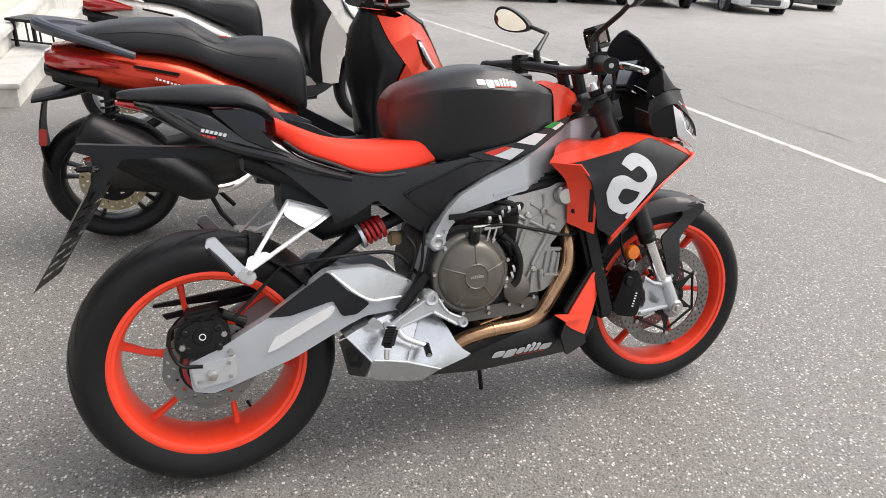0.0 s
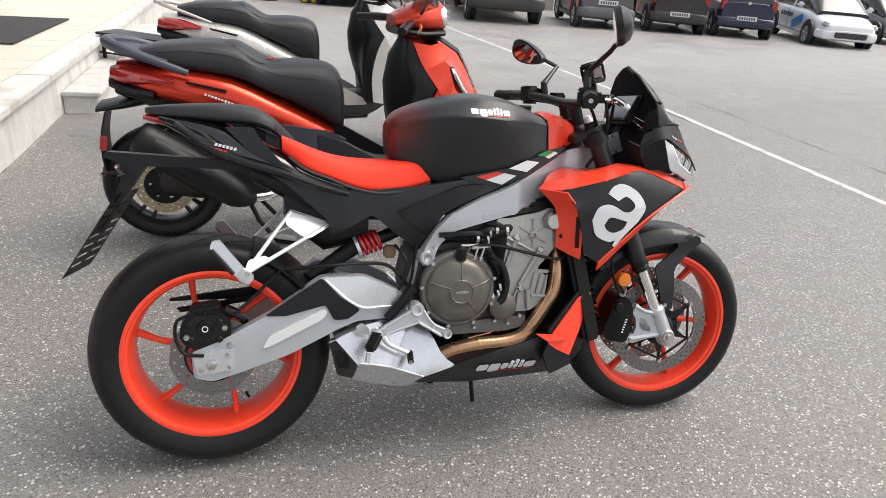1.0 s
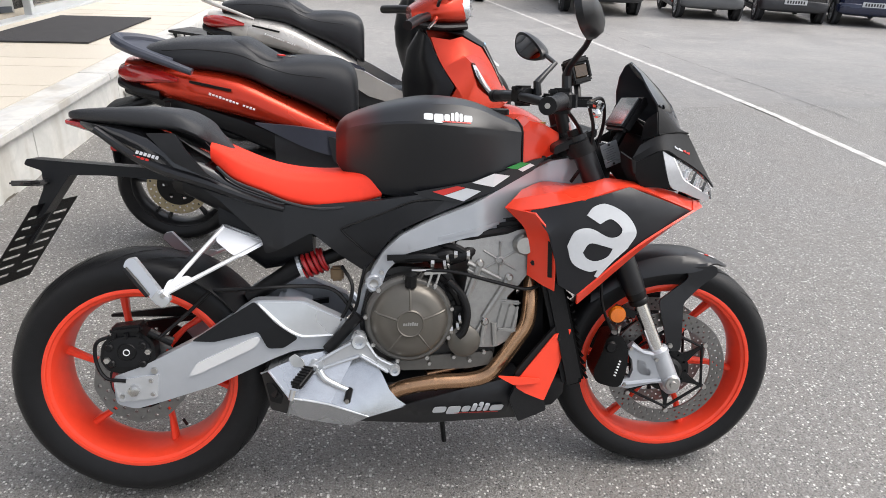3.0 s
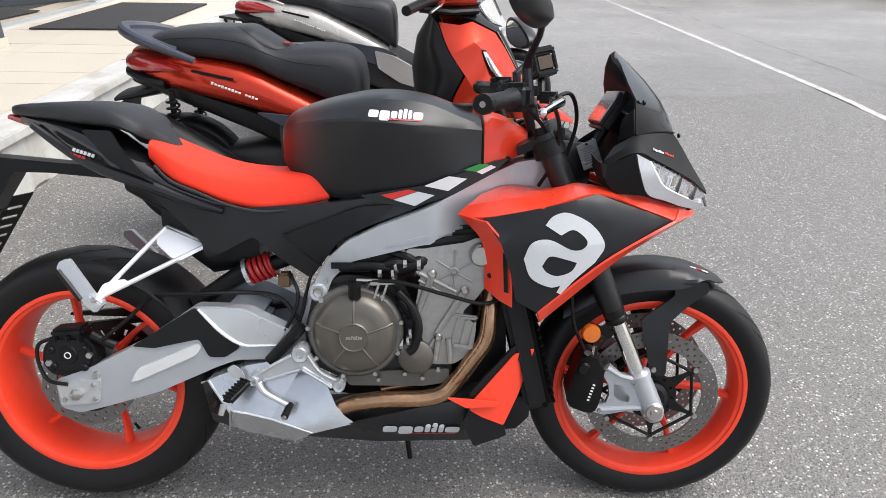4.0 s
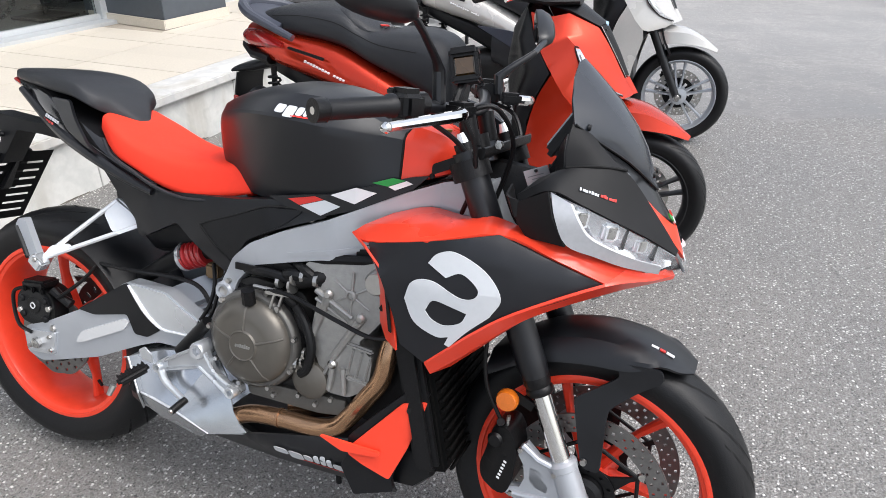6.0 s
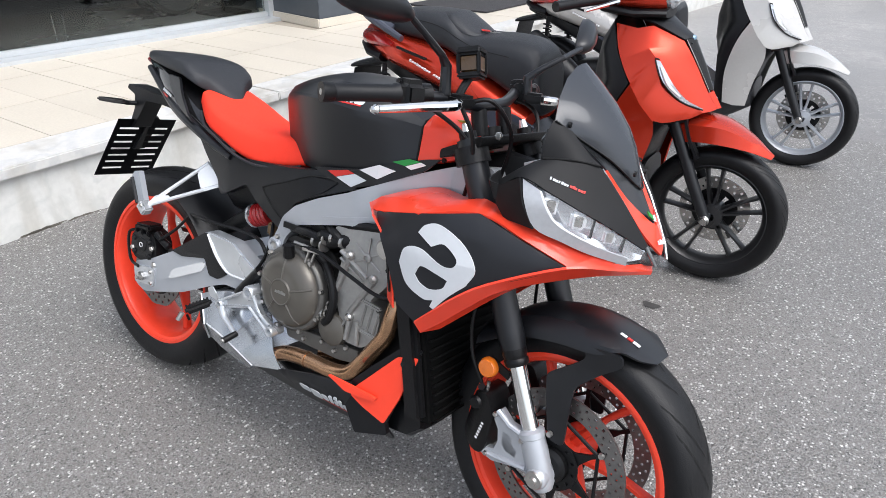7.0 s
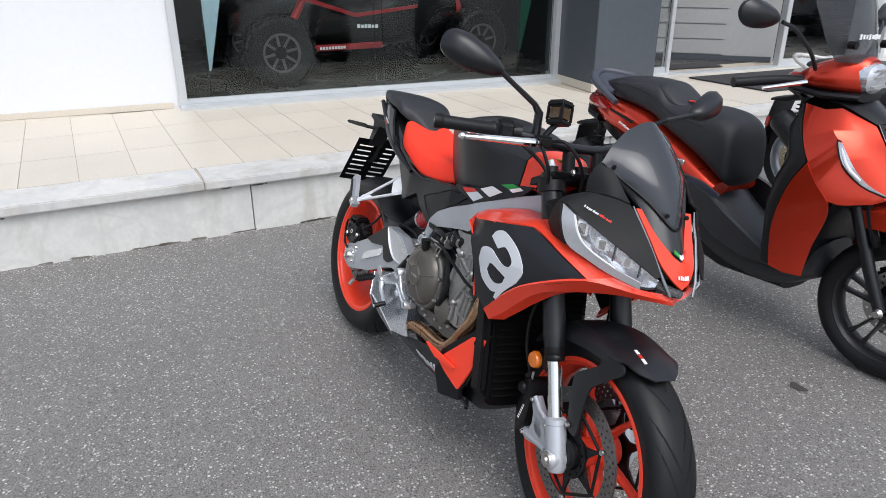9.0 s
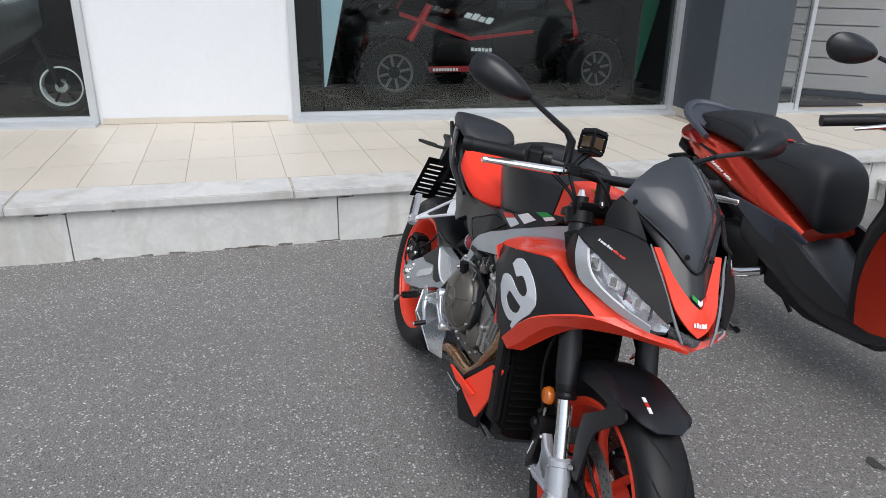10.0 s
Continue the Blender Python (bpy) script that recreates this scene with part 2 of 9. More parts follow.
CAST = mat("cast_aluminium", (0.36, 0.355, 0.34), 0.42, metal=0.65, var=0.16, scale=30, bump=0.3, bscale=350)
CHROME = mat("polished_chrome", (0.78, 0.78, 0.77), 0.12, metal=1.0, var=0.05)
BRONZE_COVER = mat("bronze_grey_clutch_cover", (0.120, 0.110, 0.094), 0.38, metal=0.45, var=0.08, scale=14)
COPPER = mat("heat_tinted_exhaust_pipe", (0.42, 0.25, 0.145), 0.26, metal=0.9, var=0.22, scale=22)
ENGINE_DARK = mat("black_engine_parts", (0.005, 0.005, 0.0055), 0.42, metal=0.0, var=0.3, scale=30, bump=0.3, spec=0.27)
SPRING = mat("red_spring", (0.38, 0.014, 0.016), 0.35, var=0.1, coat=0.4)
WHITE_MARK = mat("silver_white_decal", (0.62, 0.64, 0.66), 0.45, var=0.04)
PURE_WHITE = mat("white_decal", (0.78, 0.78, 0.78), 0.45, var=0.03)
RED_MARK = mat("red_decal", (0.60, 0.030, 0.022), 0.4, var=0.04)
GREEN_MARK = mat("green_decal", (0.02, 0.28, 0.05), 0.4, var=0.04)
LAMP_WHITE = mat("bright_lamp_reflector", (0.80, 0.82, 0.84), 0.28, metal=0.25, var=0.12, scale=60)
AMBER = mat("amber_reflector", (0.72, 0.17, 0.012), 0.2, var=0.12, scale=90, coat=0.8)
LENS_RED = mat("red_lamp_lens", (0.35, 0.012, 0.010), 0.1, var=0.15, scale=80, coat=0.9)
CLEAR = see_through("clear_lamp_cover", (0.80, 0.82, 0.84), 0.035)
SMOKE = see_through("smoked_screen", (0.036, 0.040, 0.047), 0.955)
LAMP_GREY = mat("grey_lamp_interior", (0.66, 0.68, 0.71), 0.18, metal=0.8, var=0.2, scale=70)
FROSTED = mat("frosted_grey_lamp_trim", (0.46, 0.47, 0.49), 0.35, metal=0.3, var=0.1, scale=40)
STRIP_GREY = mat("grey_clear_strip", (0.20, 0.21, 0.22), 0.15, metal=0.5, var=0.15, coat=0.5)
GLOSS_GREY = mat("gloss_dark_grey_panel", (0.014, 0.0148, 0.0165), 0.30, var=0.1, coat=0.08, spec=0.45)
SMOKE_PALE = see_through("lightly_smoked_screen", (0.035, 0.038, 0.042), 0.60)
BROWN_FLUID = mat("brown_fluid_bottle", (0.055, 0.030, 0.010), 0.25, var=0.1, coat=0.5)
MIRROR = mat("mirror_glass", (0.85, 0.85, 0.85), 0.02, metal=1.0, var=0.0, rvar=0.0)
FLOOR_GREY = mat("dark_grey_floor_plastic", (0.026, 0.027, 0.030), 0.40, var=0.15, scale=20, bump=0.15, bscale=900, spec=0.45)
SCOOT_RED = mat("metallic_orange_red_scooter_paint", (0.53, 0.036, 0.013), 0.25, metal=0.66, var=0.06, scale=12, coat=0.35, spec=0.35)
SCOOT_SILVER = mat("warm_silver_scooter_paint", (0.50, 0.48, 0.45), 0.26, metal=0.25, var=0.05, coat=0.8)
SCOOT_WHITE = mat("white_scooter_paint", (0.46, 0.45, 0.43), 0.25, metal=0.15, var=0.04, coat=0.6)
SLATE_PLASTIC = mat("slate_blue_grey_plastic", (0.045, 0.050, 0.068), 0.4, var=0.1)
GRATE = mat("radiator_core", (0.004, 0.004, 0.004), 0.75, var=0.2, scale=50, spec=0.08)
CASE = mat("dark_grey_engine_case", (0.13, 0.125, 0.115), 0.42, metal=0.5, var=0.14, scale=24, bump=0.2, bscale=400)

GOLD_STEEL = mat("gold_tinted_steel", (0.42, 0.36, 0.24), 0.35, metal=0.9, var=0.15, scale=40)
BRUSHED = mat("bright_brushed_steel", (0.52, 0.54, 0.565), 0.24, metal=0.85, var=0.08, scale=18)
CASE_DARK = mat("near_black_engine_case", (0.030, 0.029, 0.028), 0.45, metal=0.4, var=0.2, scale=30, bump=0.3, bscale=400)


# Shaping helpers
def part(name, bm, material, parent, label="", sharp=35, m=None):
    """Links a bmesh as one mesh object under a thing or a part."""
    if m is not None:
        bm.transform(m)
    bmesh.ops.recalc_face_normals(bm, faces=bm.faces)
    me = bpy.data.meshes.new(name)
    bm.to_mesh(me)
    bm.free()
    me.shade_smooth()
    me.set_sharp_from_angle(angle=radians(sharp))
    me.materials.append(material)
    ob = new(name, me)
    ob.parent = parent
    if label:
        ob["label"] = label
    return ob


def thing(name, m, label, category, group="", kind=""):
    ob = new(name)
    ob.matrix_basis = m
    ob.empty_display_size = 0.1
    return tagged(ob, label, category, group, kind)


def lone(name, bm, material, label, category, group="", kind="", sharp=35):
    return tagged(part(name, bm, material, None, "", sharp), label, category, group, kind)


def box(bm, c, s, rot=(0, 0, 0), bev=0.0, seg=2):
    r = bmesh.ops.create_cube(bm, size=1.0)
    vs = r["verts"]
    bmesh.ops.transform(bm, matrix=pose(*c, *rot) @ Matrix.Diagonal((*s, 1)), verts=vs)
    if bev:
        es = list({e for v in vs for e in v.link_edges})
        bmesh.ops.bevel(bm, geom=es, offset=bev, segments=seg, affect="EDGES", clamp_overlap=True)
    return bm


def B(c, s, rot=(0, 0, 0), bev=0.004, seg=2):
    return box(bmesh.new(), c, s, rot, bev, seg)


def rings(bm, loops, cap=True, closed=True, around=False):
    """Skins equal loops of points one to the next."""
    vs = [[bm.verts.new(p) for p in lp] for lp in loops]
    n = len(vs[0])
    pairs = list(zip(vs, vs[1:])) + ([(vs[-1], vs[0])] if around else [])
    for a, b in pairs:
        for i in range(n if closed else n - 1):
            j = (i + 1) % n
            try:
                bm.faces.new((a[i], a[j], b[j], b[i]))
            except ValueError:
                pass
    if cap and not around:
        for lp in (vs[0], vs[-1]):
            try:
                bm.faces.new(lp)
            except ValueError:
                pass
    return bm


def frame_of(d):
    d = Vector(d).normalized()
    a = d.cross(Vector((0, 0, 1)) if abs(d.z) < 0.9 else Vector((1, 0, 0))).normalized()
    return a, d.cross(a).normalized()


def curve_points(pts, per=6):
    """A smooth line through the given points."""
    ps = [Vector(p) for p in pts]
    ps = [ps[0] * 2 - ps[1]] + ps + [ps[-1] * 2 - ps[-2]]
    out = []
    for i in range(1, len(ps) - 2):
        a, b, c, d = ps[i - 1:i + 3]
        for k in range(per):
            t = k / per
            out.append(0.5 * ((2 * b) + (c - a) * t + (2 * a - 5 * b + 4 * c - d) * t * t + (3 * b - a - 3 * c + d) * t ** 3))
    out.append(ps[-2])
    return out


def tube(bm, pts, r, seg=10, smooth=0):
    """A round bar along points; r a radius or one for each point."""
    ps = curve_points(pts, smooth) if smooth else [Vector(p) for p in pts]
    n = len(ps)
    rs = [r] * n if isinstance(r, (int, float)) else [r[0] + 0.0] * n
    if not isinstance(r, (int, float)):
        for i in range(n):
            f = i / max(1, n - 1) * (len(r) - 1)
            k = min(int(f), len(r) - 2)
            rs[i] = r[k] + (r[k + 1] - r[k]) * (f - k)
    loops, a = [], None
    for i, p in enumerate(ps):
        d = (ps[min(i + 1, n - 1)] - ps[max(i - 1, 0)]).normalized()
        if a is None:
            a, _ = frame_of(d)
        a = (a - d * a.dot(d)).normalized()
        b = d.cross(a)
        loops.append([p + (a * math.cos(t) + b * math.sin(t)) * rs[i] for t in (2 * math.pi * k / seg for k in range(seg))])
    return rings(bm, loops)


def T(pts, r, seg=10, smooth=0):
    return tube(bmesh.new(), pts, r, seg, smooth)


def lathe(bm, prof, seg, c=(0, 0, 0), axis="y", closed=False):
    """Turns a profile of (radius, along) about an axis through c."""
    loops = []
    for k in range(seg):
        t = 2 * math.pi * k / seg
        lp = []
        for r, h in prof:
            u, v = r * math.cos(t), r * math.sin(t)
            p = {"y": (u, h, v), "z": (u, v, h), "x": (h, u, v)}[axis]
            lp.append(Vector(c) + Vector(p))
        loops.append(lp)
    return rings(bm, loops, cap=False, closed=closed, around=True)


def LA(prof, seg=32, c=(0, 0, 0), axis="y", closed=False):
    return lathe(bmesh.new(), prof, seg, c, axis, closed)


def rounded(outline, r, k=3):
    """The outline with its corners rounded."""
    out, n = [], len(outline)
    for i in range(n):
        a, p, b = (Vector(outline[j % n]) for j in (i - 1, i, i + 1))
        da, db = (a - p), (b - p)
        la, lb = da.length, db.length
        q = min(r, la * 0.45, lb * 0.45)
        s, e = p + da * (q / la), p + db * (q / lb)
        for j in range(k + 1):
            t = j / k
            out.append(tuple(s * (1 - t) ** 2 + p * 2 * t * (1 - t) + e * t * t))
    return out


def slab(outline, depth, thick=0.004, step=0.03, side=-1, rnd=0.006, bm=None, bev=0.0):
    """A shaped shell panel: an outline in the side view (x, z), pushed out by depth, a number or a function of x and z."""
    own = bmesh.new()
    pts = rounded(outline, rnd) if rnd else outline
    own.faces.new([own.verts.new((x, 0, z)) for x, z in pts])
    own.normal_update()
    bmesh.ops.triangulate(own, faces=own.faces[:])
    if callable(depth):
        xs, zs = [p[0] for p in pts], [p[1] for p in pts]
        for axis, lo, hi in (((1, 0, 0), min(xs), max(xs)), ((0, 0, 1), min(zs), max(zs))):
            k = math.ceil(lo / step)
            while k * step < hi:
                bmesh.ops.bisect_plane(own, geom=own.verts[:] + own.edges[:] + own.faces[:], plane_co=Vector(axis) * (k * step), plane_no=axis)
                k += 1
    bmesh.ops.triangulate(own, faces=own.faces[:])
    f = depth if callable(depth) else (lambda x, z: depth)
    front = own.verts[:]
    inner = {}
    for v in front:
        d = f(v.co.x, v.co.z)
        v.co.y = side * d
        inner[v] = own.verts.new((v.co.x, side * (d - thick), v.co.z))
    rim = [e for e in own.edges if len(e.link_faces) == 1]
    for face in own.faces[:]:
        own.faces.new([inner[v] for v in reversed(face.verts)])
    for e in rim:
        a, b = e.verts
        try:
            own.faces.new((a, b, inner[b], inner[a]))
        except ValueError:
            pass
    bmesh.ops.recalc_face_normals(own, faces=own.faces)
    if bev:
        es = [e for e in own.edges if len(e.link_faces) == 2 and e.calc_face_angle(0) > 1.0]
        bmesh.ops.bevel(own, geom=es, offset=bev, segments=2, affect="EDGES", clamp_overlap=True)
    if bm is None:
        return own
    me = bpy.data.meshes.new("scratch")
    own.to_mesh(me)
    own.free()
    bm.from_mesh(me)
    bpy.data.meshes.remove(me)
    return bm


def plate3(pts, thick, toward, bm=None, bev=0.0):
    """A plate on a polygon in space, thickened toward the given direction."""
    bm = bm or bmesh.new()
    d = Vector(toward).normalized() * thick
    a = [bm.verts.new(p) for p in pts]
    b = [bm.verts.new(Vector(p) + d) for p in pts]
    fs = [bm.faces.new(a), bm.faces.new(list(reversed(b)))]
    for i in range(len(a)):
        j = (i + 1) % len(a)
        fs.append(bm.faces.new((a[i], b[i], b[j], a[j])))
    if bev:
        bmesh.ops.bevel(bm, geom=list({e for f in fs for e in f.edges}), offset=bev, segments=2, affect="EDGES", clamp_overlap=True)
    return bm


def hull_ring(x, hw, z0, z1, p=2.6, n=24, yc=0.0, top=1.0):
    """A rounded cross-section at x; top narrows the upper half."""
    zc, hh = (z0 + z1) / 2, (z1 - z0) / 2
    out = []
    for k in range(n):
        t = 2 * math.pi * k / n
        c, s = math.cos(t), math.sin(t)
        u = math.copysign(abs(c) ** (2 / p), c)
        v = math.copysign(abs(s) ** (2 / p), s)
        w = hw * (1 + (top - 1) * (v + 1) / 2)
        out.append((x, yc + u * w, zc + v * hh))
    return out


def hull(stations, n=24, p=2.6):
    """A body from stations (x, half width, bottom, top[, top narrowing])."""
    bm = bmesh.new()
    return rings(bm, [hull_ring(s[0], s[1], s[2], s[3], p, n, 0, s[4] if len(s) > 4 else 1.0) for s in stations])


def smooth_stations(st, per=3):
    pts = [Vector(s) for s in st]
    pts = [pts[0]] + pts + [pts[-1]]
    out = []
    for i in range(1, len(pts) - 2):
        a, b, c, d = pts[i - 1:i + 3]
        for k in range(per):
            t = k / per
            out.append(tuple(0.5 * ((b * 2) + (c - a) * t + (a * 2 - b * 5 + c * 4 - d) * t * t + (b * 3 - a - c * 3 + d) * t ** 3)))
    out.append(tuple(pts[-2]))
    return out


def bolt(bm, p, r=0.006, h=0.006, side=-1, seg=6):
    """A bolt head that stands out sideways."""
    return lathe(bm, [(0, side * h), (r * 0.8, side * h), (r, side * h * 0.6), (r, 0)], seg, p)

# ---- the setting: car park, terrace, shop front ----
def fall(y):
    """The car park is level by the shop and falls gently away beyond it."""
    t = max(0.0, y - 3.4)
    return -0.028 * (t - 0.6 * (1 - math.exp(-t / 0.6))) if t < 20 else -0.56


def ground_sheet():
    bm = bmesh.new()
    xs = [-400, -150, -60, -30, -15, -8, -4, -2, 0, 2, 4, 6, 8, 12, 20, 40, 80, 160, 400]
    ys = [-400, -120, -40, -12, -5, 0, 3, 3.4, 3.8, 4.2, 4.8, 5.6, 7, 9, 12, 16, 20, 24, 40, 90, 200, 400]
    grid = [[bm.verts.new((x, y, fall(y))) for x in xs] for y in ys]
    for a, b in zip(grid, grid[1:]):
        for i in range(len(xs) - 1):
            bm.faces.new((a[i], a[i + 1], b[i + 1], b[i]))
    return bm


def far_paving():
    """Older, smoother and paler asphalt beyond a slanting joint, worn ragged at its edge."""
    bm = bmesh.new()
    xs = [-3 + 0.12 * k for k in range(110)] + [12, 16, 24, 40]
    ds = [0, 0.12, 0.5, 1.0, 1.8, 3, 5, 8, 12, 17, 26, 50]
    random.seed(5)
    rag = [0.30 * noise.noise(Vector((x * 0.9, 0, 0))) + 0.16 * noise.noise(Vector((x * 2.9, 3, 0))) + 0.06 * random.random() for x in xs]
    grid = []
    for d in ds:
        line = []
        for x, r in zip(xs, rag):
            y = 3.34 + 0.183 * min(x, 12) + d + r * max(0, 1 - d / 1.8)
            line.append(bm.verts.new((x, y, fall(y) + (0.0005 if d == 0 else 0.004))))
        grid.append(line)
    for a, b in zip(grid, grid[1:]):
        for i in range(len(xs) - 1):
            bm.faces.new((a[i], a[i + 1], b[i + 1], b[i]))
    return bm


tagged(part("ground", ground_sheet(), ASPHALT, None), "worn grey asphalt car park with pale stone chips", "ground", kind="structure")


def painted_line(x0, y0, x1, y1, w, mt, z=0.0058):
    bm = bmesh.new()
    n = 220
    d = Vector((x1 - x0, y1 - y0)).normalized()
    s = Vector((-d.y, d.x)) * (w / 2)
    prev = None
    for k in range(n + 1):
        t = k / n
        x, y = x0 + (x1 - x0) * t, y0 + (y1 - y0) * t
        wear = [1 - 0.16 * abs(noise.noise(Vector((y * 5.0, q, 0)))) - 0.10 * random.random() for q in (2, 9)]
        h = fall(y) + (0.0014 if y < 2.9 + 0.183 * x else z)
        row = (bm.verts.new((x - s.x * wear[0], y - s.y * wear[0], h)), bm.verts.new((x + s.x * wear[1], y + s.y * wear[1], h)))
        if prev:
            bm.faces.new((prev[0], prev[1], row[1], row[0]))
        prev = row
    return bm


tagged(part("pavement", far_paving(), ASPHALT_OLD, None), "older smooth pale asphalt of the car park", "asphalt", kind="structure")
tagged(part("road_marking", painted_line(4.37, -3.0, 3.28, 14.5, 0.072, LINE), LINE, None), "worn white painted parking line on asphalt", "road marking", kind="structure")
TAR = mat("dark_tar_stain", (0.055, 0.052, 0.05), 0.7, var=0.3, scale=60, bump=0.3)


def crack(x0, y0, x1, y1, w):
    """A thin broken crack that wanders and closes up in places."""
    bm = bmesh.new()
    random.seed(77)
    n, prev = 160, None
    for k in range(n + 1):
        t = k / n
        x = x0 + (x1 - x0) * t + 0.03 * noise.noise(Vector((t * 30, 1, 0)))
        y = y0 + (y1 - y0) * t
        h = w * max(0.0, 0.35 + 1.1 * noise.noise(Vector((t * 40, 7, 0))))
        row = (bm.verts.new((x - h / 2 - 0.0005, y, fall(y) + 0.0055)), bm.verts.new((x + h / 2 + 0.0005, y, fall(y) + 0.0055)))
        if prev:
            bm.faces.new((prev[0], prev[1], row[1], row[0]))
        prev = row
    return bm


tagged(part("ground_crack", crack(4.84, -0.8, 3.98, 13.0, 0.012), TAR, None), "thin broken crack along the asphalt", "crack", kind="structure")
bm = bmesh.new()
bm.faces.new([bm.verts.new((1.166 + 0.030 * math.cos(t) * (1 + 0.25 * math.sin(3 * t)), 1.101 + 0.026 * math.sin(t) * (1 + 0.3 * math.cos(2 * t)), 0.003)) for t in (k * math.pi / 9 for k in range(18))])
tagged(part("ground_stain", bm, TAR, None), "small dark tar stain on the asphalt", "stain", kind="structure")


def kerb_x(y):
    return -1.27 + 0.03 * y


def coping_x(y):
    return -1.512 + 0.052 * y


def front_x(y):
    return -3.33 + 0.10 * y


# the asphalt was laid up against the riser with a rough lip
random.seed(31)
bm = bmesh.new()
prev = None
for k in range(640):
    y = -4.0 + 0.016 * k
    big, fine = noise.noise(Vector((y * 2.3, 4, 0))), noise.noise(Vector((y * 19, 9, 0)))
    h, w = 0.009 + 0.006 * big + 0.004 * fine, 0.028 + 0.018 * big + 0.012 * fine
    x = kerb_x(y)
    row = [bm.verts.new((x - 0.01, y, fall(y) + h)), bm.verts.new((x + 0.004, y, fall(y) + h * 0.9)), bm.verts.new((x + w * 0.5, y, fall(y) + h * 0.35)), bm.verts.new((x + w, y, fall(y) - 0.002))]
    if prev:
        for i in range(3):
            bm.faces.new((prev[i], prev[i + 1], row[i + 1], row[i]))
    prev = row
tagged(part("asphalt_lip", bm, ASPHALT, None), "rough asphalt lip along the marble riser", "asphalt edge", kind="structure")


FLOOR_Z = 0.335


def prism(pts, z0, z1, bev=0.0):
    """An upright block on a plan outline."""
    bm = plate3([(x, y, z0) for x, y in pts], z1 - z0, (0, 0, 1))
    if bev:
        bmesh.ops.bevel(bm, geom=bm.edges[:], offset=bev, segments=2, affect="EDGES", clamp_overlap=True)
    return bm


# raised terrace: bed under the tiles, marble risers, coping slabs, step
Y0T, Y1T = -7.0, 13.0
terrace = tagged(part("terrace", prism([(kerb_x(Y0T) - 0.03, Y0T), (kerb_x(Y1T) - 0.03, Y1T), (front_x(Y1T) - 5, Y1T), (front_x(Y0T) - 5, Y0T)], -0.6, FLOOR_Z - 0.0032), GROUT, None), "raised shop terrace, cream tiles with marble edge", "terrace", kind="structure")
joints = [-7.0, -5.3, -3.6, -1.63, -0.228, 1.2, 2.24, 3.52, 5.4, 7.4, 9.6, 13.0]
for a, b in zip(joints, joints[1:]):
    a2, b2 = a + 0.003, b - 0.003
    part("riser_slab", prism([(kerb_x(a2), a2), (kerb_x(b2), b2), (kerb_x(b2) - 0.028, b2), (kerb_x(a2) - 0.028, a2)], -0.5, 0.284 + 0.0 * a, 0.002), RISER, terrace)
cop = [-7.0, -5.2, -3.3, -1.9, -0.47, 1.5, 3.3, 5.1, 7.1, 9.2, 13.0]
for a, b in zip(cop, cop[1:]):
    a2, b2 = a + 0.002, b - 0.002
    part("coping_slab", prism([(kerb_x(a2) + 0.04, a2), (kerb_x(b2) + 0.04, b2), (coping_x(b2), b2), (coping_x(a2), a2)], 0.288, FLOOR_Z + 0.002, 0.006), MARBLE, terrace)
GRIME = mat("dark_wet_grime", (0.16, 0.145, 0.12), 0.85, var=0.5, scale=70)
random.seed(58)


def grime(y, z, w, h, lean):
    """A thin ragged dirt patch on the riser, drawn out along it."""
    bm = bmesh.new()
    ring = []
    for k in range(22):
        t = 2 * math.pi * k / 22
        q = 0.55 + 0.45 * random.random()
        yy, zz = y + w * q * math.cos(t), z + h * q * math.sin(t) + lean * w * q * math.cos(t)
        ring.append(bm.verts.new((kerb_x(yy) + 0.0012, yy, zz)))
    bm.faces.new(ring)
    bmesh.ops.triangulate(bm, faces=bm.faces[:])
    return part("grime", bm, GRIME, terrace)


for k in range(34):
    y = random.uniform(-2.6, 2.4)
    grime(y, fall(y) + random.uniform(0.004, 0.016), random.uniform(0.02, 0.12), random.uniform(0.004, 0.014), random.uniform(-0.04, 0.04))
for k in range(20):
    y = random.choice(joints[3:8]) + random.gauss(0, 0.16)
    grime(y, random.uniform(0.270, 0.283), random.uniform(0.008, 0.05), random.uniform(0.003, 0.008), 0.0)
step_bm = prism([(kerb_x(3.62) + 0.003, 3.62), (-0.93, 3.62), (-0.80, 7.0), (kerb_x(7.0) + 0.003, 7.0)], -0.5, 0.125, 0.004)
step = tagged(part("step", step_bm, RISER, None), "grey-white marble step against the terrace edge", "step", kind="structure")
part("tread_slab", prism([(kerb_x(3.6) + 0.003, 3.595), (-0.905, 3.595), (-0.775, 7.02), (kerb_x(7.0) + 0.003, 7.02)], 0.127, 0.158, 0.006), MARBLE, step)

# shop front: solid walls, pillar, glazing with frames, entrance
TOP = 4.2


def wall_between(name, y0, y1, z0, z1, material, thick=0.25, label="white rendered shop wall", off=0.0):
    pts = [(front_x(y0) + off, y0), (front_x(y1) + off, y1), (front_x(y1) - thick, y1), (front_x(y0) - thick, y0)]
    return tagged(part(name, prism(pts, z0, z1), material, None), label, "wall", kind="structure")


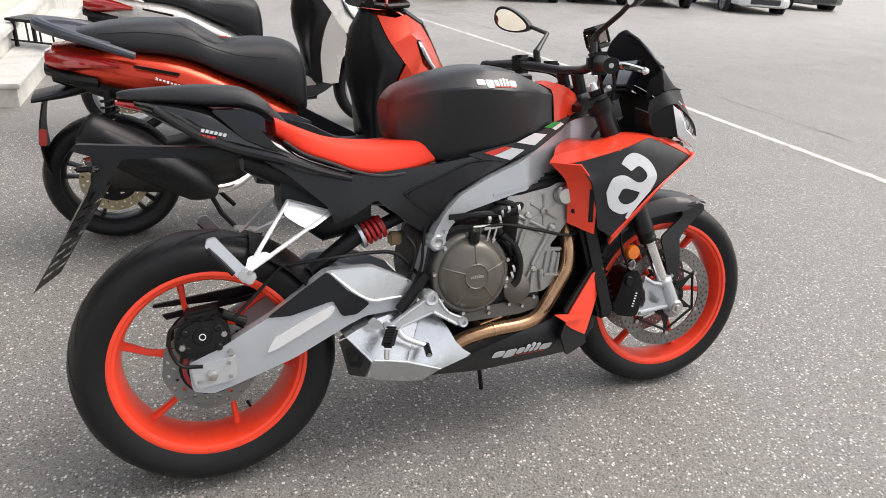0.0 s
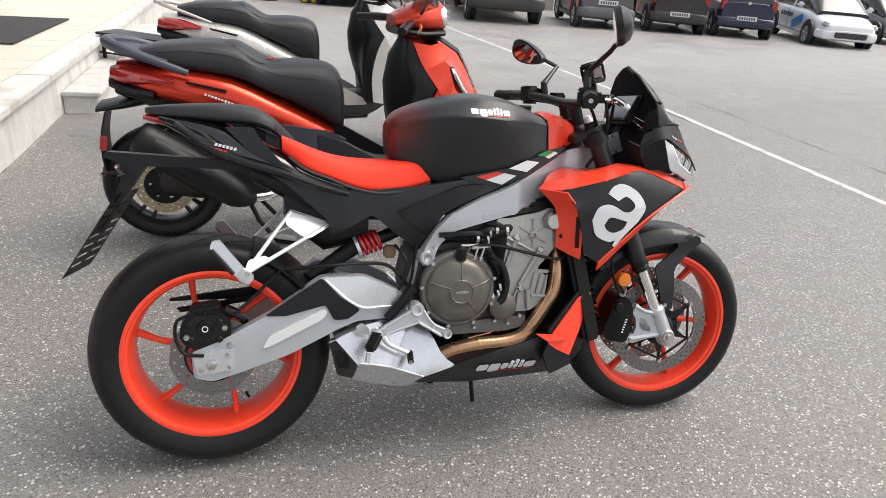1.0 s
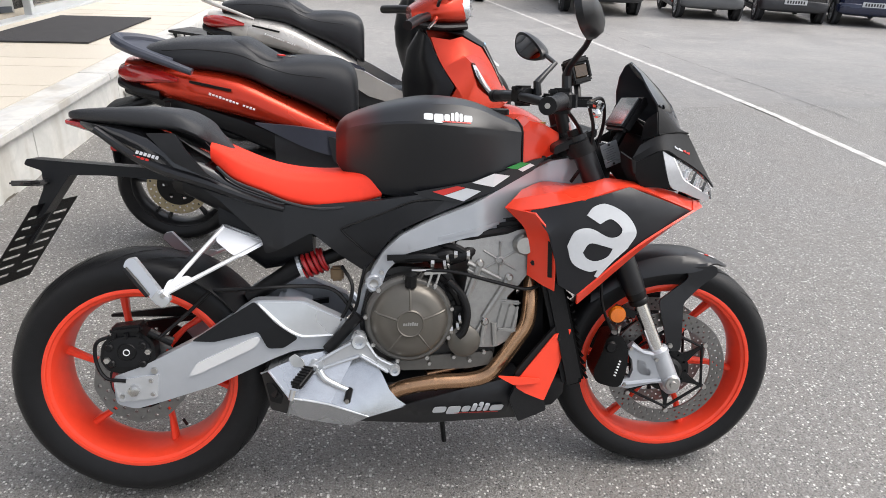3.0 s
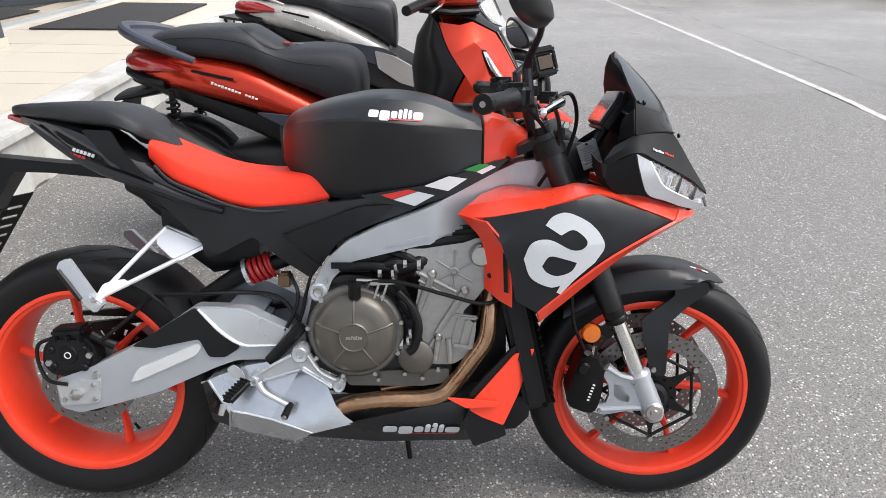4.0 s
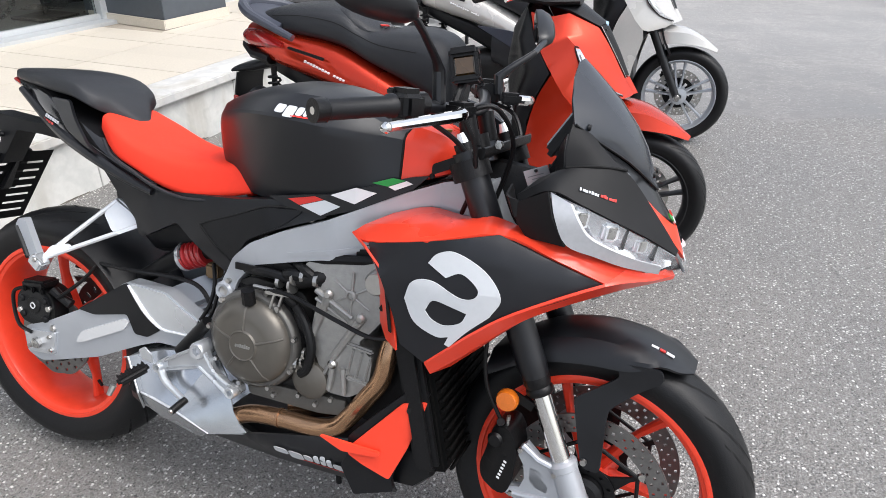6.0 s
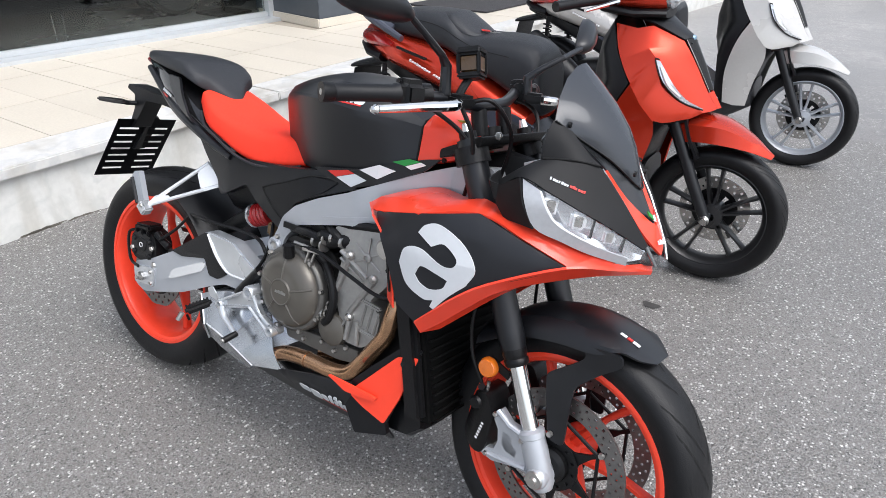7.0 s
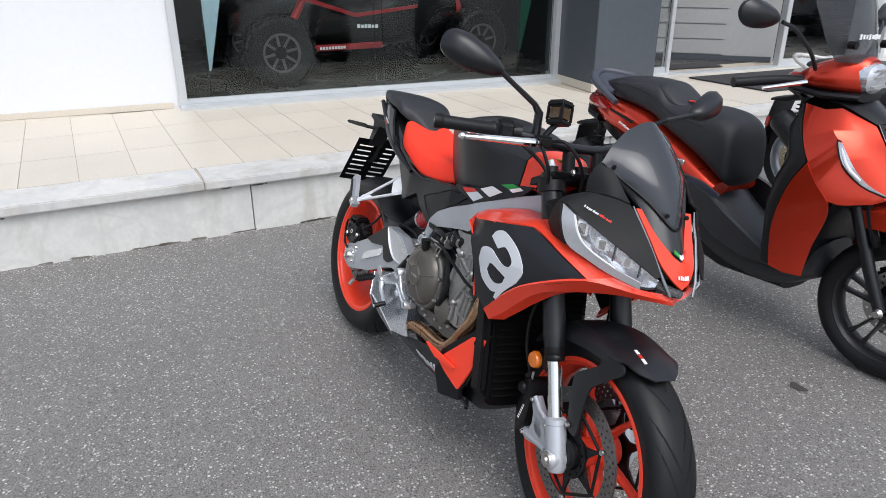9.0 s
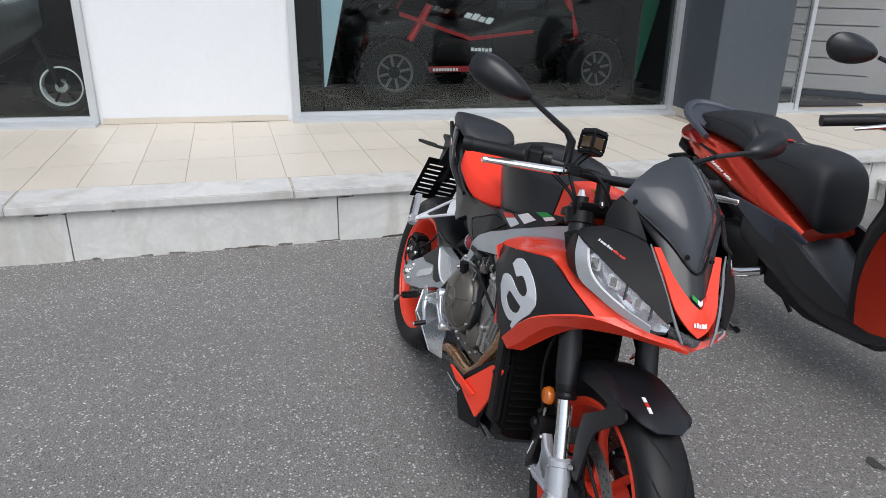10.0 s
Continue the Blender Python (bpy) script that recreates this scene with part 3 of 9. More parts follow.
W1 = (-5.2, -1.76)
W2 = (-0.27, 3.12)
WIN_Z = 0.337
wall_between("wall_front", W1[1], W2[0], FLOOR_Z - 0.01, TOP, WALL)
wall_between("wall_front", -7.0, W1[0], FLOOR_Z - 0.01, TOP, WALL)
wall_between("wall_front", 7.25, 13.0, FLOOR_Z - 0.01, TOP, WALL)
for y0, y1 in (W1, W2, (3.8, 7.25)):
    wall_between("wall_front", y0, y1, 2.95, TOP, WALL)
bm = prism([(front_x(W1[1]) + 0.012, W1[1] + 0.02), (front_x(W2[0]) + 0.012, W2[0] - 0.05), (front_x(W2[0]) + 0.001, W2[0] - 0.05), (front_x(W1[1]) + 0.001, W1[1] + 0.02)], FLOOR_Z + 0.002, FLOOR_Z + 0.048, 0.002)
tagged(part("baseboard", bm, TILE, None), "cream tile skirting along the white wall", "skirting", kind="structure")
bm = prism([(-2.36, 3.02), (-2.30, 3.66), (-2.95, 3.79), (-3.25, 3.14)], FLOOR_Z - 0.01, TOP, 0.004)
tagged(part("pillar", bm, PILLAR, None), "dark slate-grey clad square pillar by the entrance", "pillar", kind="structure")
bm = prism([(-2.348, 3.008), (-2.288, 3.672), (-2.29, 3.672), (-2.35, 3.01)], FLOOR_Z + 0.002, FLOOR_Z + 0.07)
plate3([(-2.348, 3.006, FLOOR_Z + 0.002), (-3.2, 3.13, FLOOR_Z + 0.002), (-3.2, 3.13, FLOOR_Z + 0.07), (-2.348, 3.006, FLOOR_Z + 0.07)], 0.01, (0, -1, 0), bm)
tagged(part("trim", bm, TILE, None), "cream tile skirting round the pillar foot", "skirting", kind="structure")


def window(name, y0, y1, z0, z1, mullions, label):
    """A shop window in an aluminium frame: sill, posts and panes."""
    d = Vector((front_x(y1) - front_x(y0), y1 - y0, 0))
    ang = math.degrees(math.atan2(-d.x, d.y))
    w = thing(name, pose(front_x(y0), y0, 0, 0, 0, ang), label, "window", kind="structure")
    n = d.length
    part("window_sill", B((0.05, n / 2, z0 + 0.008), (0.20, n, 0.030), bev=0.004), ALU, w)
    part("bottom_rail", B((-0.02, n / 2, z0 + 0.042), (0.06, n, 0.038), bev=0.004), ALU, w)
    part("top_rail", B((-0.02, n / 2, z1 - 0.03), (0.06, n, 0.06), bev=0.004), ALU, w)
    for y in (0.03, n - 0.03):
        part("window_frame", B((-0.01, y, (z0 + z1) / 2), (0.10, 0.06, z1 - z0), bev=0.004), ALU, w)
    edges = [0.06] + mullions + [n - 0.06]
    for a, b in zip(edges, edges[1:]):
        p = part("pane", B((-0.03, (a + b) / 2, (z0 + z1) / 2), (0.010, b - a - 0.005, z1 - z0 - 0.118), bev=0.0), PANE, w)
        p.visible_shadow = False
    return w


window("window_1", W1[0], W1[1], WIN_Z, 2.95, [1.7], "aluminium-framed shop window with white-rimmed wheel behind")
window("window_2", W2[0], W2[1], WIN_Z, 2.95, [1.62, 1.69], "wide aluminium-framed shop window with dark showroom behind")


def entrance():
    e = thing("door_1", pose(0, 0, 0), "glass sliding shop entrance in aluminium frames", "door", kind="structure")
    ya, yb, yc, yd = 3.80, 4.30, 5.75, 7.25
    xa, xb, xc, xd = -2.83, -2.80, -2.62, -2.45
    for x, y, w in ((xa, ya, 0.06), (xb, yb, 0.05), (xc, yc, 0.07), (xd, yd, 0.07)):
        part("door_frame", B((x, y, 1.64), (0.07, w, 2.6), bev=0.004), ALU, e)
    for (x0, y0), (x1, y1) in (((xa, ya), (xb, yb)), ((xc, yc), (xd, yd))):
        bmm = plate3([(x0, y0 + 0.03, FLOOR_Z + 0.08), (x1, y1 - 0.03, FLOOR_Z + 0.08), (x1, y1 - 0.03, 2.9), (x0, y0 + 0.03, 2.9)], 0.01, (1, 0, 0))
        p = part("pane", bmm, PANE_CLEAR, e)
        p.visible_shadow = False
        part("bottom_rail", plate3([(x0 - 0.02, y0 + 0.03, FLOOR_Z), (x1 - 0.02, y1 - 0.03, FLOOR_Z), (x1 - 0.02, y1 - 0.03, FLOOR_Z + 0.08), (x0 - 0.02, y0 + 0.03, FLOOR_Z + 0.08)], 0.05, (1, 0, 0)), ALU, e)
    part("threshold", plate3([(xa - 0.05, ya, FLOOR_Z), (xd - 0.05, yd, FLOOR_Z), (xd + 0.08, yd, FLOOR_Z), (xa + 0.08, ya, FLOOR_Z)], 0.018, (0, 0, 1)), ALU, e)
    return e


entrance()
matm = prism([(-2.50, 4.32), (-1.62, 4.36), (-1.52, 5.80), (-2.36, 5.78)], FLOOR_Z + 0.003, FLOOR_Z + 0.016, 0.003)
lone("door_mat", matm, MATTING, "large dark ribbed rubber mat on cream tiles", "mat")

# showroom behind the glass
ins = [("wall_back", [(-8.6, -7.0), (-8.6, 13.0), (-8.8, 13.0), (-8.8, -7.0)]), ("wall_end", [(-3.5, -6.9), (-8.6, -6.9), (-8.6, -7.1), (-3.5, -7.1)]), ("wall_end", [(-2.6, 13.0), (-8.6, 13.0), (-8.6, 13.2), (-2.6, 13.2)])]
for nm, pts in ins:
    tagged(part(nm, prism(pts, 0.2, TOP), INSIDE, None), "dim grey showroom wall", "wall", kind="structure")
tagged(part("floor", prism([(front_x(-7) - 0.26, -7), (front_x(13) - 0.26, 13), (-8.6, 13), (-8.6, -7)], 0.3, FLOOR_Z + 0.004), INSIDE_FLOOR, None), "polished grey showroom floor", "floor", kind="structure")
tagged(part("ceiling", prism([(front_x(-7) + 0.0, -7.1), (front_x(13) + 0.0, 13.2), (-8.8, 13.2), (-8.8, -7.1)], TOP, TOP + 0.2), WALL, None), "white showroom ceiling", "ceiling", kind="structure")
slat_wall = tagged(part("wall_inner", prism([(-4.70, 4.22), (-2.86, 5.98), (-2.96, 6.08), (-4.80, 4.32)], FLOOR_Z, 3.4), SLATWALL, None), "white slatted display wall inside the entrance", "wall", kind="structure")
for k in range(17):
    z = FLOOR_Z + 0.075 + k * 0.165
    part("slat", plate3([(-4.69, 4.215, z), (-3.24, 5.602, z), (-3.24, 5.602, z + 0.152), (-4.69, 4.215, z + 0.152)], 0.012, (0.69, -0.72, 0), bev=0.0), SLATWALL, slat_wall)
part("baseboard", plate3([(-4.69, 4.212, FLOOR_Z + 0.006), (-2.87, 5.953, FLOOR_Z + 0.006), (-2.87, 5.953, FLOOR_Z + 0.062), (-4.69, 4.212, FLOOR_Z + 0.062)], 0.014, (0.69, -0.72, 0), bev=0.0), PILLAR, slat_wall)
lone("door_mat", prism([(-3.30, 4.46), (-3.03, 4.42), (-2.88, 5.22), (-3.14, 5.26)], FLOOR_Z + 0.0045, FLOOR_Z + 0.014, 0.002), MATTING, "narrow dark mat inside the shop entrance", "mat")
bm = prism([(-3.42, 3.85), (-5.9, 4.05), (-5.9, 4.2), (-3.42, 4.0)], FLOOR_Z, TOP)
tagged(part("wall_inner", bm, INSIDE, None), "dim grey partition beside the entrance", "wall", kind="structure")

# terrace tiles, one by one
for r, (xa, xb) in enumerate(((-1.5, -2.14), (-2.145, -2.745), (-2.75, -3.35), (-3.355, -3.7))):
    for k in range(-15, 30):
        y0 = -0.198 + 0.2837 * k + 0.002
        y1 = y0 + 0.2837 - 0.004
        xf = lambda x, y: x if r else coping_x(y) - 0.004
        lim = lambda x, y: max(x, front_x(y) + 0.001) if y < 3.0 else max(x, -2.95 + 0.1 * (y - 3.2))
        sh = 0.026 * 0.5
        pts = [(xf(xa, y0), y0), (xf(xa, y1), y1), (lim(xb, y1), y1 - sh * (r > 2)), (lim(xb, y0), y0 - sh * (r > 2))]
        if pts[2][0] > pts[1][0] - 0.03 or pts[3][0] > pts[0][0] - 0.03:
            continue
        if 2.95 < (y0 + y1) / 2 < 3.75 and xb < -2.3:
            pts[2] = (max(pts[2][0], -2.33), pts[2][1])
            pts[3] = (max(pts[3][0], -2.33), pts[3][1])
            if pts[2][0] > pts[1][0] - 0.03:
                continue
        part("tile", plate3([(x, y, FLOOR_Z - 0.010) for x, y in pts], 0.010 + 0.0006 * ((k * 7 + r * 3) % 3), (0, 0, 1)), TILE, terrace)


# ---- shared vehicle pieces ----
def sheet(rows, thick=0.004, mirror=False, per=4):
    """A curved shell through rows of points; both ways smoothed along the rows."""
    bm = bmesh.new()
    lines = [curve_points(r, per) if per > 1 and len(r) > 2 else [Vector(p) for p in r] for r in rows]
    vs = [[bm.verts.new((p.x, -p.y if mirror else p.y, p.z)) for p in ln] for ln in lines]
    for a, b in zip(vs, vs[1:]):
        for i in range(len(a) - 1):
            bm.faces.new((a[i], a[i + 1], b[i + 1], b[i]))
    bmesh.ops.recalc_face_normals(bm, faces=bm.faces)
    bmesh.ops.solidify(bm, geom=bm.faces[:], thickness=thick)
    return bm


def tyre_ring(R, tw, rim_r, rim_w, c):
    rs = R - 0.52 * (R - rim_r)
    prof = [(rim_r - 0.004, -rim_w / 2 + 0.006), (rim_r + 0.006, -rim_w / 2 - 0.002), ((rs + rim_r) / 2 + 0.004, -tw / 2 * 0.93)]
    for k in range(15):
        a = math.pi * k / 14
        prof.append((rs + (R - rs) * math.sin(a) ** 0.85, -tw / 2 * math.cos(a)))
    prof += [((rs + rim_r) / 2 + 0.004, tw / 2 * 0.93), (rim_r + 0.006, rim_w / 2 + 0.002), (rim_r - 0.004, rim_w / 2 - 0.006)]
    return LA(prof, 64, c, closed=True), rs


def sipes(R, rs, tw, c, count, slant, length):
    """Curved tread cuts laid on the shoulder of a tyre."""
    bm = bmesh.new()
    for k in range(count):
        for side in (-1, 1):
            t0 = 2 * math.pi * (k + (0.5 if side > 0 else 0)) / count
            rows = []
            for j in range(5):
                f = j / 4
                a = math.pi * (0.47 - 0.30 * f)
                t = t0 + slant * (f - 0.3) + 0.06 * math.sin(k * 2.4)
                for w in (-1, 1):
                    tt = t + w * (0.0075 + 0.004 * math.sin(math.pi * f)) / R * length
                    r = rs + (R - rs) * math.sin(a) ** 0.85 + 0.0008
                    rows.append((c[0] + r * math.cos(tt), c[1] + side * tw / 2 * math.cos(a), c[2] + r * math.sin(tt)))
            vs = [bm.verts.new(p) for p in rows]
            for j in range(4):
                bm.faces.new((vs[2 * j], vs[2 * j + 1], vs[2 * j + 3], vs[2 * j + 2]))
    return bm


def disc_ring(c, r0, r1, thick, cells=60, rows=(1, 0, 1, 0, 1), wave=0.0):
    """A drilled brake disc: a flat ring with rows of real holes."""
    bm = bmesh.new()
    n = len(rows)
    grid = []
    for j in range(n + 1):
        r = r0 + (r1 - r0) * j / n
        line = []
        for k in range(cells * 2):
            t = 2 * math.pi * k / (cells * 2)
            rr = r + (wave * math.sin(t * 10) if j in (0, n) else 0)
            line.append(bm.verts.new((c[0] + rr * math.cos(t), c[1], c[2] + rr * math.sin(t))))
        grid.append(line)
    for j in range(n):
        for k in range(cells * 2):
            if not rows[j] and (k + j) % 4 == 0:
                continue
            q = (k + 1) % (cells * 2)
            bm.faces.new((grid[j][k], grid[j][q], grid[j + 1][q], grid[j + 1][k]))
    bmesh.ops.recalc_face_normals(bm, faces=bm.faces)
    bmesh.ops.solidify(bm, geom=bm.faces[:], thickness=thick)
    return bm


def smooth2(path, per=5, closed=False):
    pts = [Vector((p[0], p[1], 0)) for p in path]
    if closed:
        k = len(pts)
        full = curve_points(pts + pts[:3], per)
        full = full[per:per + k * per]
        return [(p.x, p.y) for p in full]
    return [(p.x, p.y) for p in curve_points(pts, per)]


def marks(parent, material, row, depth, slant=0.3, side=-1, gap=0.25, thick=0.0015, m=None):
    """A maker's mark as a row of plain leaning bars: (x0, z0) to (x1, z1), bar heights."""
    (x0, z0), (x1, z1), heights = row
    n = len(heights)
    ux, uz = (x1 - x0) / n, (z1 - z0) / n
    for k, h in enumerate(heights):
        x, z, w = x0 + ux * k, z0 + uz * k, 1 - gap
        quad = [(x, z), (x + ux * w, z + uz * w), (x + ux * w + slant * h, z + uz * w + h), (x + slant * h, z + h)]
        part("mark", slab(quad, depth, thick, rnd=0.0008, side=side), material, parent, m=m)


def wordmark(parent, material, a, b, h, depth, side=-1, slant=0.12):
    """A maker's name as seven plain rounded blocks: wide and narrow, some rising above the row and one reaching below."""
    shapes = ((1.0, 0, 1), (1.0, -0.35, 1), (0.62, 0, 1), (0.36, 0, 1.25), (0.36, 0, 1.4), (0.36, 0, 1.25), (1.0, 0, 1))
    gap = 0.12
    total = sum(w for w, _, _ in shapes) + gap * (len(shapes) - 1)
    a, b = Vector(a), Vector(b)
    d = (b - a) / total
    run = 0.0
    for w, lo, hi in shapes:
        p, q = a + d * run, a + d * (run + w)
        run += w + gap
        part("mark", slab([(p.x + slant * lo * h, p.y + lo * h), (q.x + slant * lo * h, q.y + lo * h), (q.x + slant * hi * h, q.y + hi * h), (p.x + slant * hi * h, p.y + hi * h)], depth, 0.0015, 0.03, side=side, rnd=0.3 * h), material, parent)


def bolts(parent, material, points, r=0.006, h=0.006, side=-1, m=None):
    for p in points:
        part("bolt", bolt(bmesh.new(), p, r, h, side), material, parent, m=m)


# ---- the motorcycle, leaning on its side stand ----
LEAN = pose(0.004, -0.093, 0, -14.0, 0, 0.47)
moto = thing("sport_motorcycle", LEAN, "matt black and orange-red naked sport motorcycle leaning on its stand", "motorcycle")
RA, FA = Vector((0, 0, 0.315)), Vector((1.368, 0, 0.298))
axis_dir = Vector((-0.408, 0, 0.913)).normalized()
pivot = Vector((1.341, 0, 0.30))
STEER = Matrix.Translation(pivot - Vector((0.011, 0, 0))) @ Matrix.Rotation(radians(-5.2), 4, axis_dir) @ Matrix.Translation(-pivot)


def spoke_wheel(name, c, R, tw, rim_w, f, spokes, m, hub_r, width, start, label):
    bm_t, rs = tyre_ring(R, tw, f - 0.012, rim_w, c)
    wheel = part(name, LA([(hub_r, -0.055), (hub_r * 0.8, -0.06), (0.018, -0.06), (0.018, 0.06), (hub_r * 0.8, 0.06), (hub_r, 0.055), (hub_r * 0.75, 0)], 28, c, closed=True), ORANGE_RIM, moto, label, m=m)
    tyre = part("tyre", bm_t, RUBBER, wheel, m=m)
    part("tread_groove", sipes(R, rs, tw, c, 20, 0.42, 0.50), GROOVE, wheel, m=m)
    w = rim_w / 2
    prof = [(f, -w - 0.004), (f - 0.006, -w - 0.006), (f - 0.010, -w - 0.005), (f - 0.0115, -w - 0.001), (f - 0.019, -w + 0.002), (f - 0.024, -w + 0.012), (f - 0.028, -w + 0.035), (f - 0.031, 0), (f - 0.028, w - 0.035), (f - 0.022, w - 0.012), (f - 0.014, w - 0.002), (f - 0.008, w + 0.006), (f, w + 0.004), (f - 0.008, w - 0.012), (f - 0.012, 0), (f - 0.008, -w + 0.012)]
    part("rim", LA(prof, 72, c, closed=True), ORANGE_RIM, wheel, m=m)
    for k in range(spokes):
        t = start + 2 * math.pi * k / spokes
        for dt in (-width, width):
            bm = bmesh.new()
            loops = []
            for r, hw, hy, ang in ((hub_r * 0.7, 0.012, 0.022, t + 0.25), ((f + hub_r) / 2, 0.0065, 0.0115, t + 0.08), (f - 0.025, 0.0095, 0.014, t)):
                d = Vector((math.cos(ang), 0, math.sin(ang)))
                s = Vector((-d.z, 0, d.x))
                p = Vector(c) + d * r
                loops.append([p + s * hw * a + Vector((0, hy * b, 0)) for a, b in ((-1, -0.6), (-0.5, -1), (0.5, -1), (1, -0.6), (1, 0.6), (0.5, 1), (-0.5, 1), (-1, 0.6))])
            part("spoke", rings(bm, loops), ORANGE_RIM, wheel, m=m)
            if width == 0:
                break
    return wheel


rear_wheel = spoke_wheel("rear_wheel", RA, 0.315, 0.182, 0.150, 0.2305, 6, None, 0.05, 0, 0.77, "orange-red rear wheel")
front_wheel = spoke_wheel("front_wheel", FA, 0.300, 0.122, 0.098, 0.2335, 6, STEER, 0.042, 0, 0.92, "orange-red front wheel")
part("valve", T([(0.085, -0.02, 0.165), (0.078, -0.025, 0.182)], 0.004, 6), ENGINE_DARK, rear_wheel)
# brakes
part("brake_disc", disc_ring((0, -0.078, 0.315), 0.072, 0.110, 0.005, 36, wave=0.002), DISC_STEEL, rear_wheel)
part("disc_carrier", LA([(0.074, -0.079), (0.060, -0.083), (0.030, -0.083), (0.030, -0.07), (0.074, -0.072)], 24, RA, closed=True), ENGINE_DARK, rear_wheel)
part("sensor_ring", LA([(0.066, -0.089), (0.056, -0.089), (0.056, -0.082), (0.066, -0.082)], 36, RA, closed=True), SPRING, rear_wheel)
part("sprocket", disc_ring((0, 0.085, 0.315), 0.045, 0.100, 0.006, 30, (1, 0, 1)), ENGINE_DARK, rear_wheel)
for s in (-1, 1):
    c = (FA.x, s * 0.066, FA.z)
    part("brake_disc", disc_ring(c, 0.122, 0.160, 0.005, 80, (1, 0, 1, 0, 1, 0, 1)), DISC_STEEL, front_wheel, m=STEER)
    star = []
    for k in range(6):
        t = 0.60 + k * math.pi / 3
        star += [(c[0] + r * math.cos(t + dt), c[2] + r * math.sin(t + dt)) for r, dt in ((0.054, -0.46), (0.061, -0.22), (0.095, -0.045), (0.127, -0.045), (0.127, 0.045), (0.095, 0.045), (0.061, 0.22))]
    carrier_disc = part("disc_carrier", slab(star, 0.0695, 0.006, 0.05, side=s, rnd=0.003), ENGINE_DARK, front_wheel, m=STEER)
    for k in range(6):
        t = 0.60 + k * math.pi / 3
        ends = [(c[0] + 0.112 * math.cos(u), s * 0.0675, c[2] + 0.112 * math.sin(u)) for u in (t, t + math.pi / 3)]
        part("carrier_bar", T(ends, 0.0040, 8), ENGINE_DARK, carrier_disc, m=STEER)
        part("rivet", LA([(0.0, s * 0.006), (0.006, s * 0.006), (0.007, 0)], 10, (c[0] + 0.121 * math.cos(t), s * 0.068, c[2] + 0.121 * math.sin(t))), STEEL, front_wheel, m=STEER)
part("sensor_ring", disc_ring((FA.x, -0.074, FA.z), 0.040, 0.060, 0.003, 24, (1, 0, 1)), ENGINE_DARK, front_wheel, m=STEER)
part("hub_flange", LA([(0.038, -0.085), (0.028, -0.092), (0.015, -0.092), (0.015, -0.06), (0.038, -0.06)], 20, FA, closed=True), ENGINE_DARK, front_wheel, m=STEER)

# rear brake caliper and axle plate
caliper = part("rear_caliper", slab([(-0.078, 0.385), (-0.072, 0.425), (-0.045, 0.452), (-0.005, 0.458), (0.030, 0.448), (0.048, 0.425), (0.050, 0.385), (0.030, 0.358), (-0.020, 0.352), (-0.060, 0.358)], 0.117, 0.055, rnd=0.012, bev=0.006), ENGINE_DARK, moto, "black two-piston rear brake caliper")
part("mark", LA([(0.006, -0.002), (0.008, -0.002), (0.008, 0), (0.006, 0)], 20, (-0.014, -0.124, 0.408), closed=True), PURE_WHITE, caliper)
part("piston_cap", LA([(0, -0.124), (0.020, -0.124), (0.024, -0.119), (0.025, -0.110)], 24, (-0.014, 0, 0.408)), ENGINE_DARK, caliper)
part("brake_pad", B((-0.02, -0.085, 0.375), (0.09, 0.03, 0.03), (0, 12, 0), 0.004), STEEL, caliper)
part("caliper_half", slab([(-0.070, 0.392), (-0.060, 0.428), (-0.030, 0.446), (0.020, 0.444), (0.040, 0.420), (0.036, 0.388), (0.010, 0.370), (-0.045, 0.372)], 0.1215, 0.006, rnd=0.010, bev=0.003), PLASTIC, caliper)
for x, z in ((-0.052, 0.420), (0.022, 0.424), (-0.050, 0.380), (0.020, 0.378)):
    part("caliper_lug", LA([(0, -0.127), (0.006, -0.127), (0.009, -0.124), (0.010, -0.116)], 12, (x, 0, z)), ENGINE_DARK, caliper)
part("caliper_bridge", B((-0.012, -0.100, 0.462), (0.075, 0.050, 0.020), (0, -6, 0), 0.006), ENGINE_DARK, caliper)
for x in (-0.040, -0.012, 0.016):
    part("bridge_rib", B((x, -0.122, 0.449), (0.010, 0.010, 0.018), bev=0.003), ENGINE_DARK, caliper)
part("slide_boot", T([(0.036, -0.105, 0.452), (0.062, -0.105, 0.437), (0.085, -0.100, 0.424)], [0.012, 0.010, 0.012], 10), ENGINE_DARK, caliper)
part("caliper_hose", T([(-0.052, -0.112, 0.445), (-0.082, -0.118, 0.430), (-0.086, -0.118, 0.385), (-0.066, -0.122, 0.345), (-0.02, -0.128, 0.338)], 0.0045, 8, 6), ENGINE_DARK, caliper)
bolts(caliper, STEEL, [(x, -0.118, z) for x, z in ((-0.060, 0.388), (0.034, 0.408), (0.045, 0.360))], 0.009, 0.008)

# swingarm
arm_out = [(-0.052, 0.345), (0.02, 0.371), (0.148, 0.436), (0.284, 0.529), (0.40, 0.527), (0.50, 0.478), (0.515, 0.43), (0.49, 0.408), (0.375, 0.404), (0.325, 0.385), (0.19, 0.321), (0.058, 0.279), (-0.003, 0.262), (-0.048, 0.276)]


def arm_depth(x, z):
    return 0.118 + 0.012 * min(1, max(0, x / 0.3)) - 0.10 * max(0, abs(z - (0.315 + 0.30 * max(0, x))) - 0.05)


